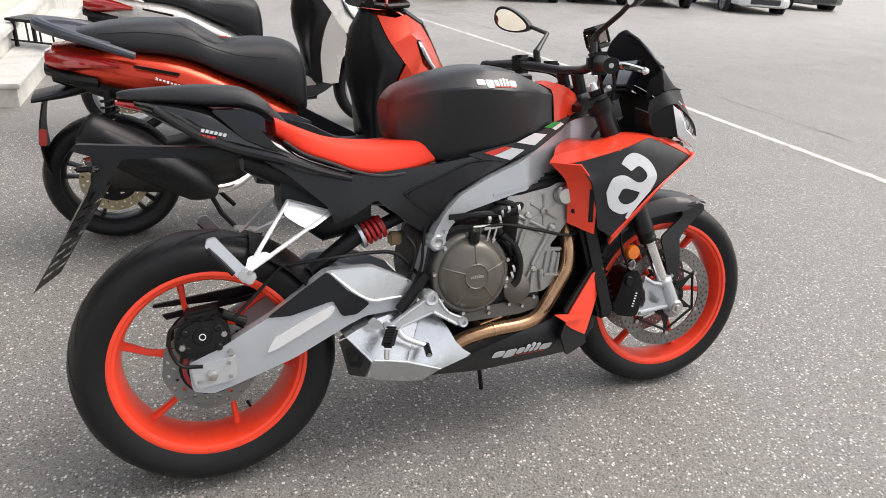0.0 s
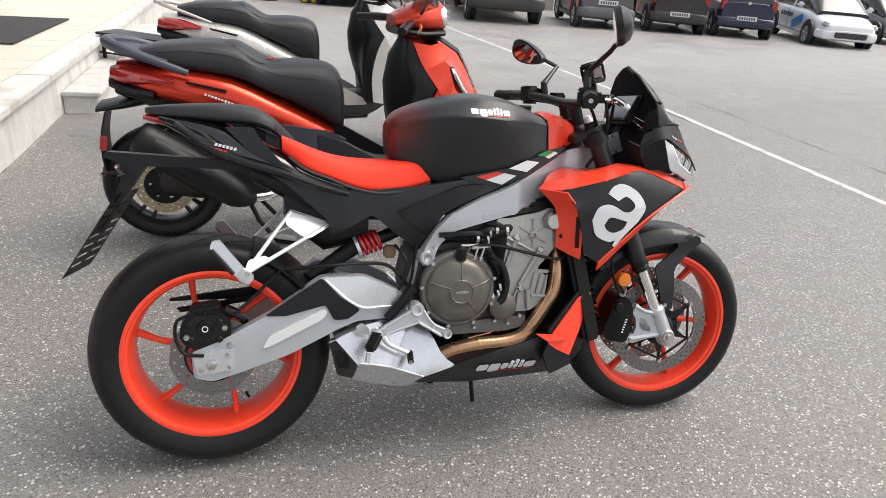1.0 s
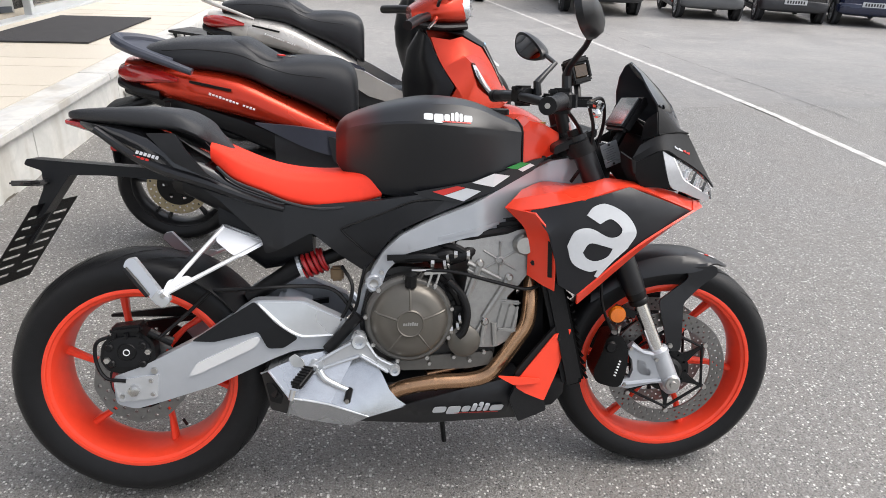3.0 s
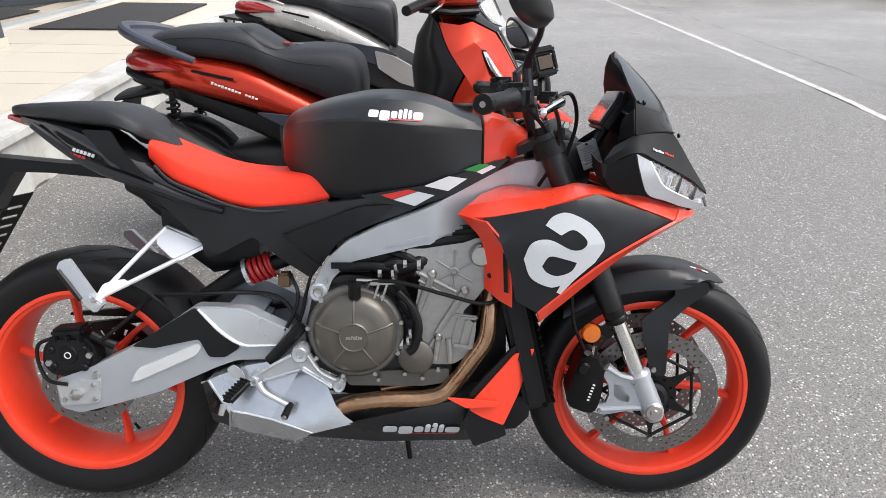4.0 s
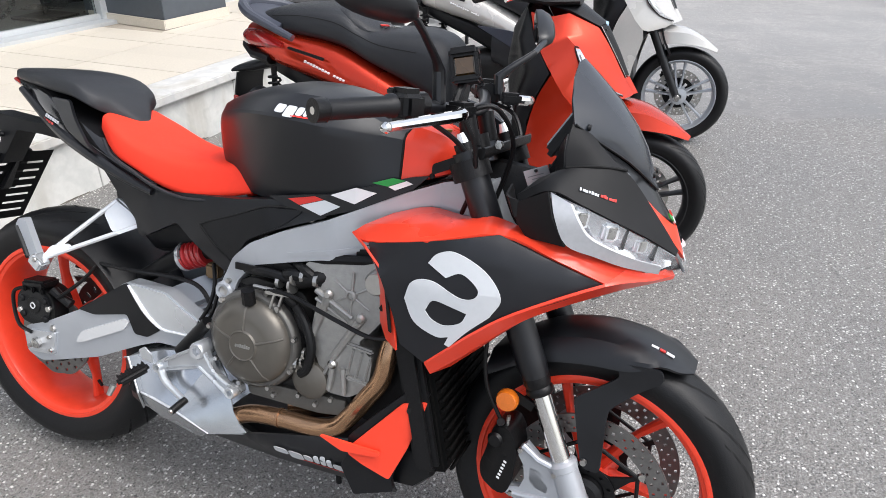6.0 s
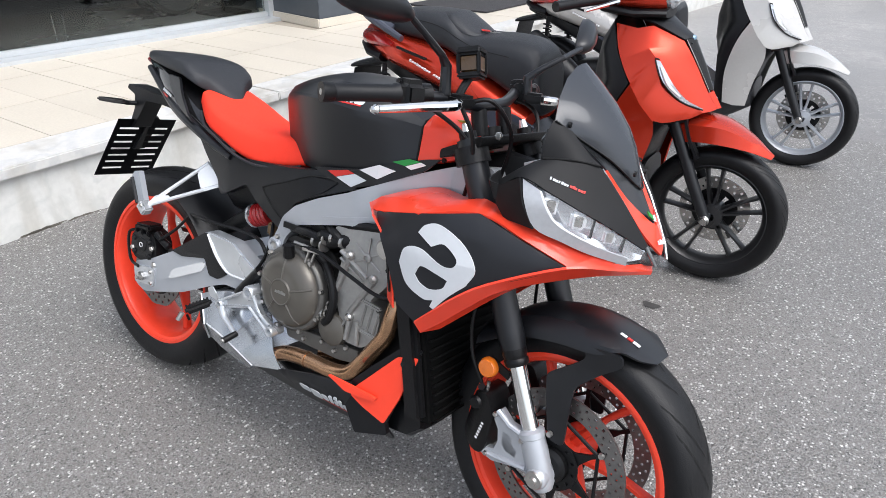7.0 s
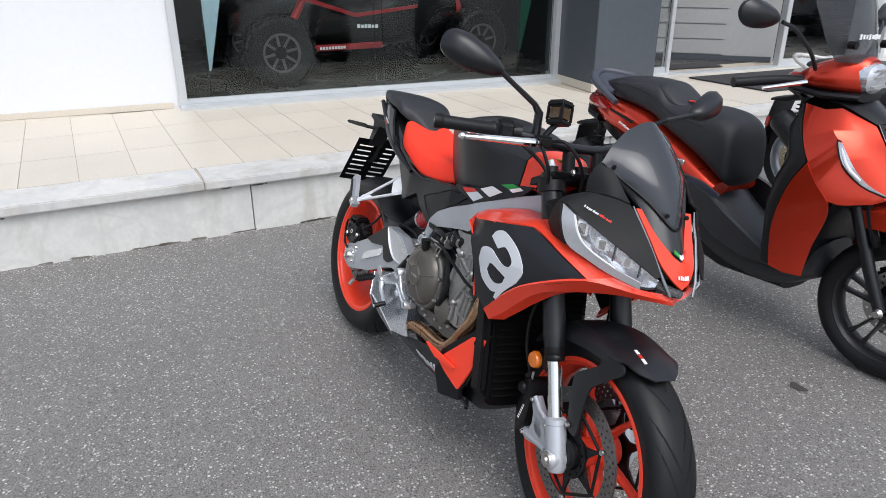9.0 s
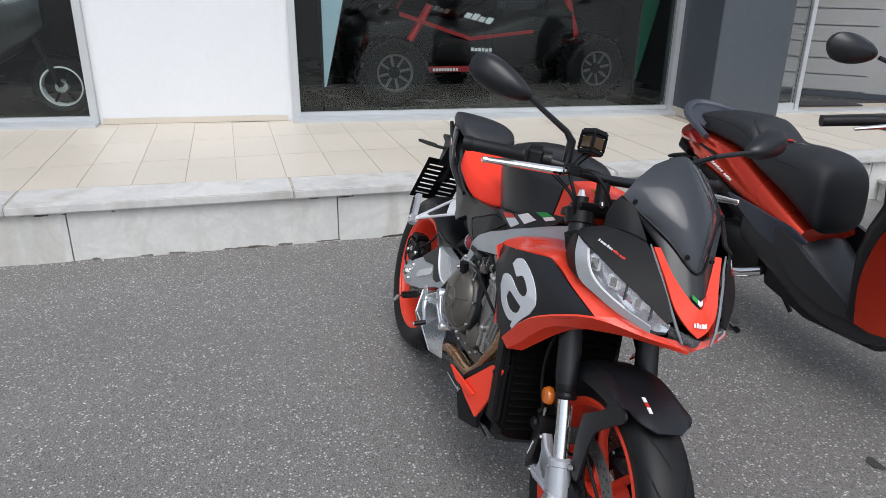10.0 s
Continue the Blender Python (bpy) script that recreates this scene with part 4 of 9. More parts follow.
swingarm = part("swingarm", slab(arm_out, arm_depth, 0.035, 0.03, rnd=0.012), SILVER, moto, "silver aluminium swingarm")
part("swingarm_leg", slab([(x, z) for x, z in arm_out], lambda x, z: arm_depth(x, z), 0.035, 0.05, side=1), SILVER, swingarm)
part("cross_brace", B((0.36, 0, 0.45), (0.10, 0.20, 0.09), (0, 20, 0), 0.015), SILVER, swingarm)
part("scuff_pad", slab([(0.135, 0.432), (0.284, 0.527), (0.33, 0.475), (0.385, 0.436), (0.350, 0.412), (0.313, 0.412), (0.292, 0.455), (0.188, 0.430)], lambda x, z: arm_depth(x, z) + 0.005, 0.006, 0.04, rnd=0.008), PLASTIC, swingarm, "black plastic scuff pad")
# upper facet in a brighter metal: its lit look is put into the colour
part("top_plate", slab([(0.288, 0.526), (0.395, 0.524), (0.49, 0.478), (0.47, 0.440), (0.392, 0.438), (0.335, 0.478)], lambda x, z: arm_depth(x, z) + 0.004, 0.005, 0.04, rnd=0.01), BRIGHT, swingarm)
# thin bright bead laid along the recess as its highlight
part("polished_edge", T([(x, -arm_depth(x, z) - 0.0055, z) for x, z in ((0.292, 0.523), (0.312, 0.503), (0.337, 0.478), (0.364, 0.456), (0.394, 0.441), (0.43, 0.441), (0.468, 0.442))], [0.002, 0.0035, 0.004, 0.0035, 0.003, 0.003, 0.002], 8, 3), POLISHED, swingarm)
part("rib", slab([(0.125, 0.345), (0.145, 0.378), (0.285, 0.443), (0.298, 0.438), (0.282, 0.415), (0.150, 0.352)], lambda x, z: arm_depth(x, z) + 0.006, 0.012, 0.04, rnd=0.008), POLISHED, swingarm)
part("axle_plate", slab([(-0.048, 0.338), (0.055, 0.352), (0.050, 0.292), (-0.040, 0.283)], 0.126, 0.012, rnd=0.006, bev=0.002), BRIGHT, swingarm)
bm = LA([(0, -0.012), (0.009, -0.012), (0.014, -0.010), (0.014, 0)], 6, (-0.002, -0.126, 0.314))
part("axle_nut", bm, STEEL, swingarm)
bolts(swingarm, STEEL, [(x, -0.126, z) for x, z in ((0.038, 0.337), (0.040, 0.303), (-0.030, 0.300))])
part("hugger", sheet([[((0.330 - 2.6 * y * y) * math.cos(t), y, 0.315 + (0.330 - 2.6 * y * y) * math.sin(t)) for t in (0.30, 0.50, 0.70, 0.90, 1.08, 1.20)] for y in (-0.112, -0.085, -0.045, 0, 0.045, 0.085, 0.112)], 0.004), PLASTIC, swingarm, "black rear tyre hugger")
part("chain_guard", slab([(-0.12, 0.435), (0.05, 0.452), (0.25, 0.470), (0.25, 0.44), (0.05, 0.425), (-0.12, 0.428)], 0.11, 0.012, side=1), ENGINE_DARK, swingarm)
part("chain", slab([(-0.10, 0.412), (0.45, 0.475), (0.45, 0.462), (-0.09, 0.400)], 0.088, 0.014, side=1, rnd=0), ENGINE_DARK, swingarm)
part("chain", slab([(-0.09, 0.232), (0.45, 0.400), (0.45, 0.388), (-0.08, 0.220)], 0.088, 0.014, side=1, rnd=0), ENGINE_DARK, swingarm)

# shock
shock = part("rear_shock", T([(0.26, -0.050, 0.515), (0.40, -0.052, 0.605)], [0.017, 0.019, 0.024], 14), ENGINE_DARK, moto, "black shock absorber with red spring")
d = Vector((0.45, 0, 0.17)).normalized()
a, b = frame_of(d)
p0 = Vector((0.392, -0.052, 0.592))
part("spring", T([p0 + d * (0.056 * k / 60) + (a * math.cos(k * 0.44) + b * math.sin(k * 0.44)) * 0.027 for k in range(61)], 0.0056, 8), SPRING, shock)
part("spring_collar", T([p0 - d * 0.006, p0 + d * 0.003], 0.033, 18), BRIGHT, shock)
part("spring_collar", T([p0 + d * 0.056, p0 + d * 0.062], 0.029, 18), SPRING, shock)
part("top_mount", T([p0 + d * 0.02, p0 + d * 0.14], 0.018, 12), ENGINE_DARK, shock)
part("reservoir", B((0.478, -0.062, 0.578), (0.032, 0.03, 0.034), bev=0.005), mat("tan_fluid_bottle", (0.16, 0.10, 0.045), 0.4, var=0.1), shock)

# main frame and plastics under the seat
def beam_depth(x, z):
    return 0.150 - 0.085 * max(0, min(1, (x - 0.82) / 0.18)) - min(0.010, 0.2 * max(0, 0.66 - z))


beam_out = [(1.10, 0.872), (1.01, 0.858), (0.943, 0.831), (0.87, 0.795), (0.79, 0.757), (0.703, 0.724), (0.632, 0.689), (0.590, 0.650), (0.562, 0.600), (0.548, 0.566), (0.556, 0.548), (0.580, 0.550), (0.598, 0.602), (0.640, 0.643), (0.719, 0.664), (0.80, 0.684), (0.93, 0.692), (1.00, 0.74), (1.12, 0.79)]
main_frame = part("main_frame", slab(beam_out, beam_depth, 0.04, 0.025, rnd=0.012), SILVER, moto, "silver twin-spar aluminium frame")
part("frame_spar", slab(beam_out, beam_depth, 0.04, 0.04, rnd=0.012, side=1), SILVER, main_frame)
part("headstock", T([(1.125, 0, 0.70), (1.065, 0, 0.86)], 0.045, 18), SILVER, main_frame)
part("frame_rib", slab([(0.72, 0.685), (0.80, 0.703), (0.91, 0.728), (0.905, 0.718), (0.80, 0.695), (0.72, 0.678)], lambda x, z: beam_depth(x, z) + 0.003, 0.004, 0.03), SILVER, main_frame)
part("frame_leg", slab([(0.545, 0.565), (0.582, 0.560), (0.566, 0.43), (0.505, 0.43), (0.52, 0.49)], 0.112, 0.03, 0.04, rnd=0.008), SILVER, main_frame)
part("pivot_boss", LA([(0.010, -0.144), (0.011, -0.150), (0.017, -0.151), (0.021, -0.146), (0.022, -0.10)], 24, (0.567, 0, 0.572)), SILVER, main_frame)
part("pivot_bolt", LA([(0, -0.145), (0.006, -0.145), (0.010, -0.147), (0.010, -0.12)], 12, (0.567, 0, 0.572)), STEEL, main_frame)


def cover_depth(x, z):
    return 0.118 + 0.012 * max(0, min(1, (x - 0.45) / 0.2)) - 0.10 * max(0, z - 0.74) - 0.12 * max(0, 0.35 - x) - 0.10 * max(0, x - 0.66) - 0.35 * max(0, 0.655 - z)


cover_out = [(0.16, 0.80), (0.276, 0.762), (0.396, 0.754), (0.576, 0.767), (0.70, 0.785), (0.79, 0.762), (0.676, 0.719), (0.616, 0.690), (0.566, 0.622), (0.545, 0.592), (0.491, 0.632), (0.422, 0.691), (0.339, 0.647), (0.312, 0.638), (0.306, 0.676), (0.21, 0.767)]
for s in (-1, 1):
    cov = part("side_cover", slab(cover_out, cover_depth, 0.03, 0.03, side=s, rnd=0.01), MATT_BLACK, moto, "matt black side cover under the seat")
    part("cover_inset", slab([(0.494, 0.697), (0.524, 0.712), (0.661, 0.764), (0.74, 0.768), (0.70, 0.735), (0.612, 0.688), (0.572, 0.628)], lambda x, z: cover_depth(x, z) + 0.005, 0.006, 0.03, side=s, rnd=0.012), PLASTIC, cov)
    part("inset_groove", T([(x, s * (cover_depth(x, z) + 0.0035), z) for x, z in ((0.572, 0.626), (0.530, 0.660), (0.492, 0.696), (0.498, 0.703), (0.524, 0.714), (0.590, 0.738), (0.661, 0.766), (0.742, 0.770))], 0.0026, 6, 3), GROOVE, cov)
part("subframe", hull([(0.12, 0.055, 0.77, 0.83), (0.3, 0.075, 0.67, 0.78), (0.45, 0.08, 0.66, 0.75), (0.6, 0.08, 0.62, 0.76)], 16), PLASTIC, moto)
part("inner_fender", hull([(0.20, 0.06, 0.66, 0.78), (0.30, 0.07, 0.58, 0.76), (0.42, 0.065, 0.60, 0.74)], 14), PLASTIC, moto)

# seats and tail
seat = part("rider_seat", hull(smooth_stations([(0.195, 0.092, 0.852, 0.898, 0.92), (0.25, 0.118, 0.806, 0.872, 0.90), (0.31, 0.124, 0.782, 0.848, 0.86), (0.37, 0.124, 0.757, 0.834, 0.82), (0.44, 0.121, 0.742, 0.828, 0.80), (0.51, 0.114, 0.747, 0.830, 0.78), (0.55, 0.105, 0.756, 0.832, 0.78), (0.588, 0.092, 0.765, 0.828, 0.78)]), 40, 4.6), SEAT_RED, moto, "orange-red vinyl rider seat")
part("seat_piping", T([(x, -hw - 0.001, z) for x, hw, z in ((0.21, 0.098, 0.842), (0.25, 0.118, 0.812), (0.31, 0.124, 0.788), (0.37, 0.124, 0.763), (0.44, 0.121, 0.748), (0.51, 0.114, 0.752), (0.55, 0.105, 0.760), (0.585, 0.092, 0.769))], 0.004, 8, 4), VINYL, seat)
part("passenger_seat", hull(smooth_stations([(-0.134, 0.018, 0.948, 0.962, 0.9), (-0.11, 0.045, 0.942, 0.968, 0.9), (-0.03, 0.080, 0.935, 0.974, 0.88), (0.05, 0.104, 0.927, 0.976, 0.88), (0.12, 0.112, 0.920, 0.970, 0.88), (0.155, 0.112, 0.910, 0.955, 0.88), (0.180, 0.100, 0.898, 0.938, 0.88), (0.196, 0.066, 0.884, 0.922, 0.9), (0.216, 0.042, 0.868, 0.902, 0.9), (0.236, 0.018, 0.858, 0.878, 0.95)]), 32, 3.8), VINYL, moto, "black vinyl passenger seat")
part("tail_fairing", hull(smooth_stations([(-0.10, 0.044, 0.926, 0.948, 1.0), (0.0, 0.083, 0.866, 0.940, 0.95), (0.08, 0.102, 0.826, 0.915, 0.92), (0.16, 0.114, 0.796, 0.872, 0.88), (0.27, 0.119, 0.762, 0.815, 0.85), (0.36, 0.113, 0.748, 0.780, 0.85)]), 20, 3.2), GLOSS_BLACK, moto, "dark gloss tail fairing")
for s in (-1, 1):
    fin = lambda x, z: min(0.126, 0.086 + 0.22 * max(0, x - 0.02)) - 0.12 * max(0, z - 0.87)
    p = part("tail_panel", slab([(0.055, 0.918), (0.125, 0.918), (0.145, 0.884), (0.190, 0.832), (0.222, 0.812), (0.175, 0.828), (0.120, 0.852), (0.085, 0.888)], lambda x, z: fin(x, z) + 0.006, 0.008, 0.03, side=s, rnd=0.008), MATT_BLACK, moto)
    part("tail_rail", T([(x, s * (fin(x, z) - 0.007), z) for x, z in ((-0.06, 0.925), (0.02, 0.868), (0.10, 0.832), (0.19, 0.806), (0.28, 0.772), (0.36, 0.748))], [0.008, 0.012, 0.014, 0.014, 0.012, 0.008], 10, 3), MATT_BLACK, p)
    marks(p, WHITE_MARK, ((0.030, 0.872), (0.084, 0.858), [0.007] * 6), lambda x, z: fin(x, z) + 0.004, 0.5, s)
    marks(p, RED_MARK, ((0.020, 0.864), (0.062, 0.854), [0.005] * 4), lambda x, z: fin(x, z) + 0.004, 0.5, s)
part("tail_lamp", hull([(-0.138, 0.030, 0.932, 0.946), (-0.095, 0.045, 0.918, 0.943), (-0.06, 0.055, 0.91, 0.935)], 14), LENS_RED, moto)

# plate carrier
carrier = part("plate_bracket", slab([(-0.231, 0.854), (-0.061, 0.840), (0.10, 0.828), (0.12, 0.800), (-0.06, 0.815), (-0.140, 0.816), (-0.165, 0.780), (-0.205, 0.722), (-0.228, 0.722), (-0.200, 0.785), (-0.200, 0.826), (-0.238, 0.840)], 0.030, 0.06, rnd=0.006, bev=0.003), PLASTIC, moto, "black plate bracket under the tail")
bm = bmesh.new()
top, bot = Vector((-0.192, 0.012, 0.750)), Vector((-0.328, 0.012, 0.545))
nx, nz = 22, 34
hw = 0.090
vs = [[bm.verts.new(top.lerp(bot, j / nz) + Vector((0.18 * (-hw + 2 * hw * i / nx), -hw + 2 * hw * i / nx, 0))) for i in range(nx + 1)] for j in range(nz + 1)]
for j in range(nz):
    for i in range(nx):
        hole = (j % 4 == 1) and 3 < j < nz - 2 and (2 <= i <= 8 or 13 <= i <= 19) and not (14 < j < 17 and 6 < i < 15)
        if not hole:
            bm.faces.new((vs[j][i], vs[j][i + 1], vs[j + 1][i + 1], vs[j + 1][i]))
bmesh.ops.solidify(bm, geom=bm.faces[:], thickness=0.005)
part("plate_carrier", bm, PLASTIC, carrier, "black slotted number plate carrier")
part("plate_brace", B((-0.236, 0.03, 0.70), (0.022, 0.05, 0.13), (0, 32, 8), 0.005), PLASTIC, carrier)
for s in (-1, 1):
    arm = part("turn_signal", T([(-0.19, s * 0.03, 0.80), (-0.20, s * 0.060, 0.80)], 0.007, 8), PLASTIC, carrier)
    part("signal_lens", plate3([(-0.178, s * 0.055, 0.795), (-0.222, s * 0.055, 0.797), (-0.236, s * 0.110, 0.800), (-0.222, s * 0.140, 0.803), (-0.190, s * 0.105, 0.799)], 0.012, (0, 0, 1), bev=0.004), GLOSS_BLACK, arm)

# tank
def tank_ring(x, rows):
    half = [Vector((w, z)) for w, z in rows]
    return [(x, -p.x, p.y) for p in half] + [(x, p.x, p.y) for p in reversed(half[:-1])]


def tank_body(st):
    loops = []
    for x, wb, zb, wc, zc, ws, zs, zt in st:
        rows = [(wb - 0.02, zb + 0.002), (wb, zb + 0.006), (wb + (wc - wb) * 0.25, zb + (zc - zb) * 0.25), (wb + (wc - wb) * 0.6, zb + (zc - zb) * 0.55), (wb + (wc - wb) * 0.93, zb + (zc - zb) * 0.88), (wc, zc), (wc * 0.94 + ws * 0.06, zc + 0.006), (ws * 0.6 + wc * 0.4, zs * 0.6 + zc * 0.4 + 0.002), (ws, zs), (ws * 0.66, zs * 0.45 + zt * 0.55), (ws * 0.33, zs * 0.12 + zt * 0.88), (0, zt)]
        loops.append(tank_ring(x, rows))
    return rings(bmesh.new(), loops)


tank_st = [(0.480, 0.036, 0.845, 0.044, 0.895, 0.036, 0.922, 0.932), (0.492, 0.046, 0.828, 0.060, 0.912, 0.046, 0.940, 0.951), (0.52, 0.062, 0.802, 0.086, 0.930, 0.064, 0.956, 0.970), (0.60, 0.090, 0.770, 0.132, 0.944, 0.094, 0.978, 0.996), (0.70, 0.114, 0.780, 0.158, 0.947, 0.112, 0.992, 1.013), (0.80, 0.119, 0.804, 0.143, 0.937, 0.106, 0.985, 1.004), (0.88, 0.111, 0.828, 0.106, 0.927, 0.088, 0.955, 0.976), (0.925, 0.097, 0.842, 0.091, 0.922, 0.079, 0.938, 0.955)]


tank_dense = smooth_stations(tank_st, 4)


def tank_skin(x, z):
    """How far out the tank's side stands above its crease."""
    for a, b in zip(tank_dense, tank_dense[1:]):
        if a[0] <= x <= b[0]:
            f = (x - a[0]) / (b[0] - a[0])
            wc, zc, ws, zs = (a[k] + (b[k] - a[k]) * f for k in (3, 4, 5, 6))
            fold = [(zc, wc), (zc + 0.006, wc * 0.94 + ws * 0.06), (zs * 0.6 + zc * 0.4 + 0.002, ws * 0.6 + wc * 0.4), (zs, ws)]
            for (za, wa), (zb, wb) in zip(fold, fold[1:]):
                if z <= zb:
                    return wa + (wb - wa) * max(0, z - za) / (zb - za) + 0.0022
            return ws
    return 0.1


tank = part("fuel_tank", tank_body(tank_dense), TANK_PAINT, moto, "matt black fuel tank fading to red at the knees", sharp=24)
part("tank_collar", tank_body([(0.930, 0.097, 0.845, 0.090, 0.923, 0.079, 0.939, 0.957), (0.945, 0.094, 0.850, 0.089, 0.925, 0.080, 0.955, 0.966), (0.97, 0.084, 0.853, 0.083, 0.916, 0.075, 0.950, 0.960), (0.995, 0.070, 0.861, 0.071, 0.912, 0.064, 0.942, 0.948), (1.03, 0.048, 0.873, 0.050, 0.905, 0.045, 0.925, 0.928)]), ORANGE, tank, "orange-red tank front collar", sharp=24)
part("collar_bolt", bolt(bmesh.new(), (0.985, -0.077, 0.866), 0.006, 0.005), ENGINE_DARK, tank)
part("tank_seam", T([(0.9275, y, z) for y, z in ((-0.098, 0.846), (-0.095, 0.885), (-0.091, 0.923), (-0.080, 0.940), (-0.030, 0.954), (0, 0.957))], 0.002, 6), GROOVE, tank)
part("collar_badge", LA([(0, 0.004), (0.014, 0.004), (0.014, 0)], 18, (0.985, -0.030, 0.9475), "z"), mat("gold_badge", (0.45, 0.30, 0.06), 0.3, metal=0.6), tank)
part("filler_cap", LA([(0, 0.006), (0.032, 0.006), (0.036, 0.002), (0.036, -0.01)], 28, (0.875, 0, 0.977), "z"), ENGINE_DARK, tank)
for s in (-1, 1):
    wordmark(tank, WHITE_MARK, (0.682, 0.957), (0.796, 0.951), 0.0145, tank_skin, s, 0.1)
    marks(tank, RED_MARK, ((0.722, 0.9520), (0.794, 0.9480), [0.0026] * 6), tank_skin, 0.0, s, gap=0.1)


def band_depth(x, z):
    return 0.128 - 0.30 * max(0, x - 0.865)


for s in (-1, 1):
    band = part("tank_trim", slab([(0.66, 0.787), (0.80, 0.811), (0.95, 0.862), (0.985, 0.868), (0.955, 0.838), (0.86, 0.790), (0.775, 0.762), (0.70, 0.772)], band_depth, 0.008, 0.04, side=s), MATT_BLACK, moto, "matt black trim with tricolour stripes")
    dd = lambda x, z: band_depth(x, z) + 0.0022
    for name, mt, quad in (("red_stripe", RED_MARK, [(0.706, 0.789), (0.765, 0.802), (0.785, 0.798), (0.732, 0.780)]),
                           ("white_stripe", WHITE_MARK, [(0.7335, 0.7795), (0.7865, 0.7975), (0.822, 0.790), (0.780, 0.766)]),
                           ("white_stripe", PURE_WHITE, [(0.800, 0.810), (0.853, 0.832), (0.893, 0.826), (0.852, 0.800)]),
                           ("green_stripe", GREEN_MARK, [(0.884, 0.845), (0.920, 0.858), (0.944, 0.855), (0.912, 0.841)]),
                           ("white_stripe", PURE_WHITE, [(0.913, 0.8405), (0.945, 0.8545), (0.957, 0.850), (0.926, 0.835)])):
        part(name, slab(quad, dd, 0.002, 0.05, side=s, rnd=0), mt, band)

# engine
eng = part("engine", slab([(0.530, 0.47), (0.555, 0.575), (0.62, 0.61), (0.75, 0.60), (0.80, 0.50), (0.865, 0.43), (0.868, 0.372), (0.80, 0.352), (0.63, 0.352), (0.545, 0.395)], 0.128, 0.256, rnd=0.02, bev=0.006), CASE_DARK, moto, "twin-cylinder engine in grey cast aluminium")
part("gasket_rim", LA([(0.100, -0.164), (0.105, -0.160), (0.107, -0.154), (0.107, -0.13), (0.090, -0.13), (0.090, -0.164)], 48, (0.650, 0, 0.485), closed=True), CASE, eng)
cover = part("clutch_cover", LA([(0, -0.196), (0.030, -0.196), (0.034, -0.193), (0.055, -0.192), (0.074, -0.188), (0.084, -0.180), (0.092, -0.170), (0.096, -0.155), (0.096, -0.14)], 48, (0.650, 0, 0.485)), BRONZE_COVER, eng, "bronze-grey round clutch cover")
bm = bmesh.new()
for k in range(5):
    t = math.radians(90 + 72 * k)
    q = lambda r, y: (0.650 + r * math.cos(t), y, 0.485 + r * math.sin(t))
    tube(bm, [q(0.030, -0.194), q(0.055, -0.1905), q(0.074, -0.1865), q(0.087, -0.176)], 0.003, 6)
lathe(bm, [(0.034, -0.194), (0.031, -0.1975), (0.028, -0.1955)], 36, (0.650, 0, 0.485), closed=True)
part("cover_rib", bm, BRONZE_COVER, cover)
marks(cover, CAST, ((0.633, 0.481), (0.669, 0.481), [0.006, 0.006, 0.008, 0.007, 0.009, 0.007, 0.006]), 0.1972, 0.15)
bolts(eng, STEEL, [(0.650 + 0.105 * math.cos(t), -0.160, 0.485 + 0.105 * math.sin(t)) for t in (0.25 + k * 2 * math.pi / 9 for k in range(9))], 0.0065, 0.010)
bolts(eng, STEEL, [(x, -0.150, z) for x, z in ((0.76, 0.385), (0.70, 0.37), (0.835, 0.395), (0.80, 0.375), (0.60, 0.372), (0.585, 0.60))], 0.006, 0.009)
part("oil_cap", T([(0.652, -0.176, 0.572), (0.652, -0.182, 0.602)], 0.014, 10), ENGINE_DARK, eng)
part("pump_cover", LA([(0, -0.166), (0.030, -0.164), (0.040, -0.156), (0.042, -0.12)], 28, (0.785, 0, 0.425)), BRONZE_COVER, eng)
part("linkage_bar", B((0.712, -0.166, 0.603), (0.056, 0.010, 0.010), (0, -4, 0), 0.002), STEEL, eng)
for x in (0.698, 0.716):
    part("linkage_bracket", B((x, -0.163, 0.582), (0.005, 0.008, 0.045), (0, 18, 0), 0.001), STEEL, eng)
for x, z in ((0.742, 0.636), (0.736, 0.618), (0.775, 0.480), (0.770, 0.462)):
    part("hose_clamp", T([(x - 0.003, -0.150, z), (x + 0.003, -0.151, z + 0.001)], 0.0158, 12), STEEL, eng)
part("intake_hose", T([(0.745, -0.140, 0.628), (0.78, -0.145, 0.640), (0.81, -0.13, 0.650)], 0.0165, 12, 4), ENGINE_DARK, eng)
part("sump_rail", slab([(0.62, 0.380), (0.86, 0.392), (0.862, 0.358), (0.80, 0.348), (0.63, 0.348)], 0.140, 0.02, rnd=0.008, bev=0.003), CASE, eng)
bm = bmesh.new()
for k in range(7):
    t = 0.6 + k * 0.9
    box(bm, (0.70 + 0.012 * k, -0.128, 0.59 - 0.014 * k), (0.030, 0.03, 0.018), (0, 30 * k, 0), 0.004)
part("sensor_block", bm, ENGINE_DARK, eng)
for (x0, z0, x1, z1, r0) in ((0.70, 0.625, 0.77, 0.64, 0.013), (0.735, 0.66, 0.80, 0.63, 0.010), (0.69, 0.60, 0.735, 0.575, 0.009), (0.745, 0.56, 0.775, 0.52, 0.012)):
    part("engine_hose", T([(x0, -0.135, z0), ((x0 + x1) / 2, -0.152, (z0 + z1) / 2 + 0.01), (x1, -0.14, z1)], r0, 9, 4), ENGINE_DARK, eng)
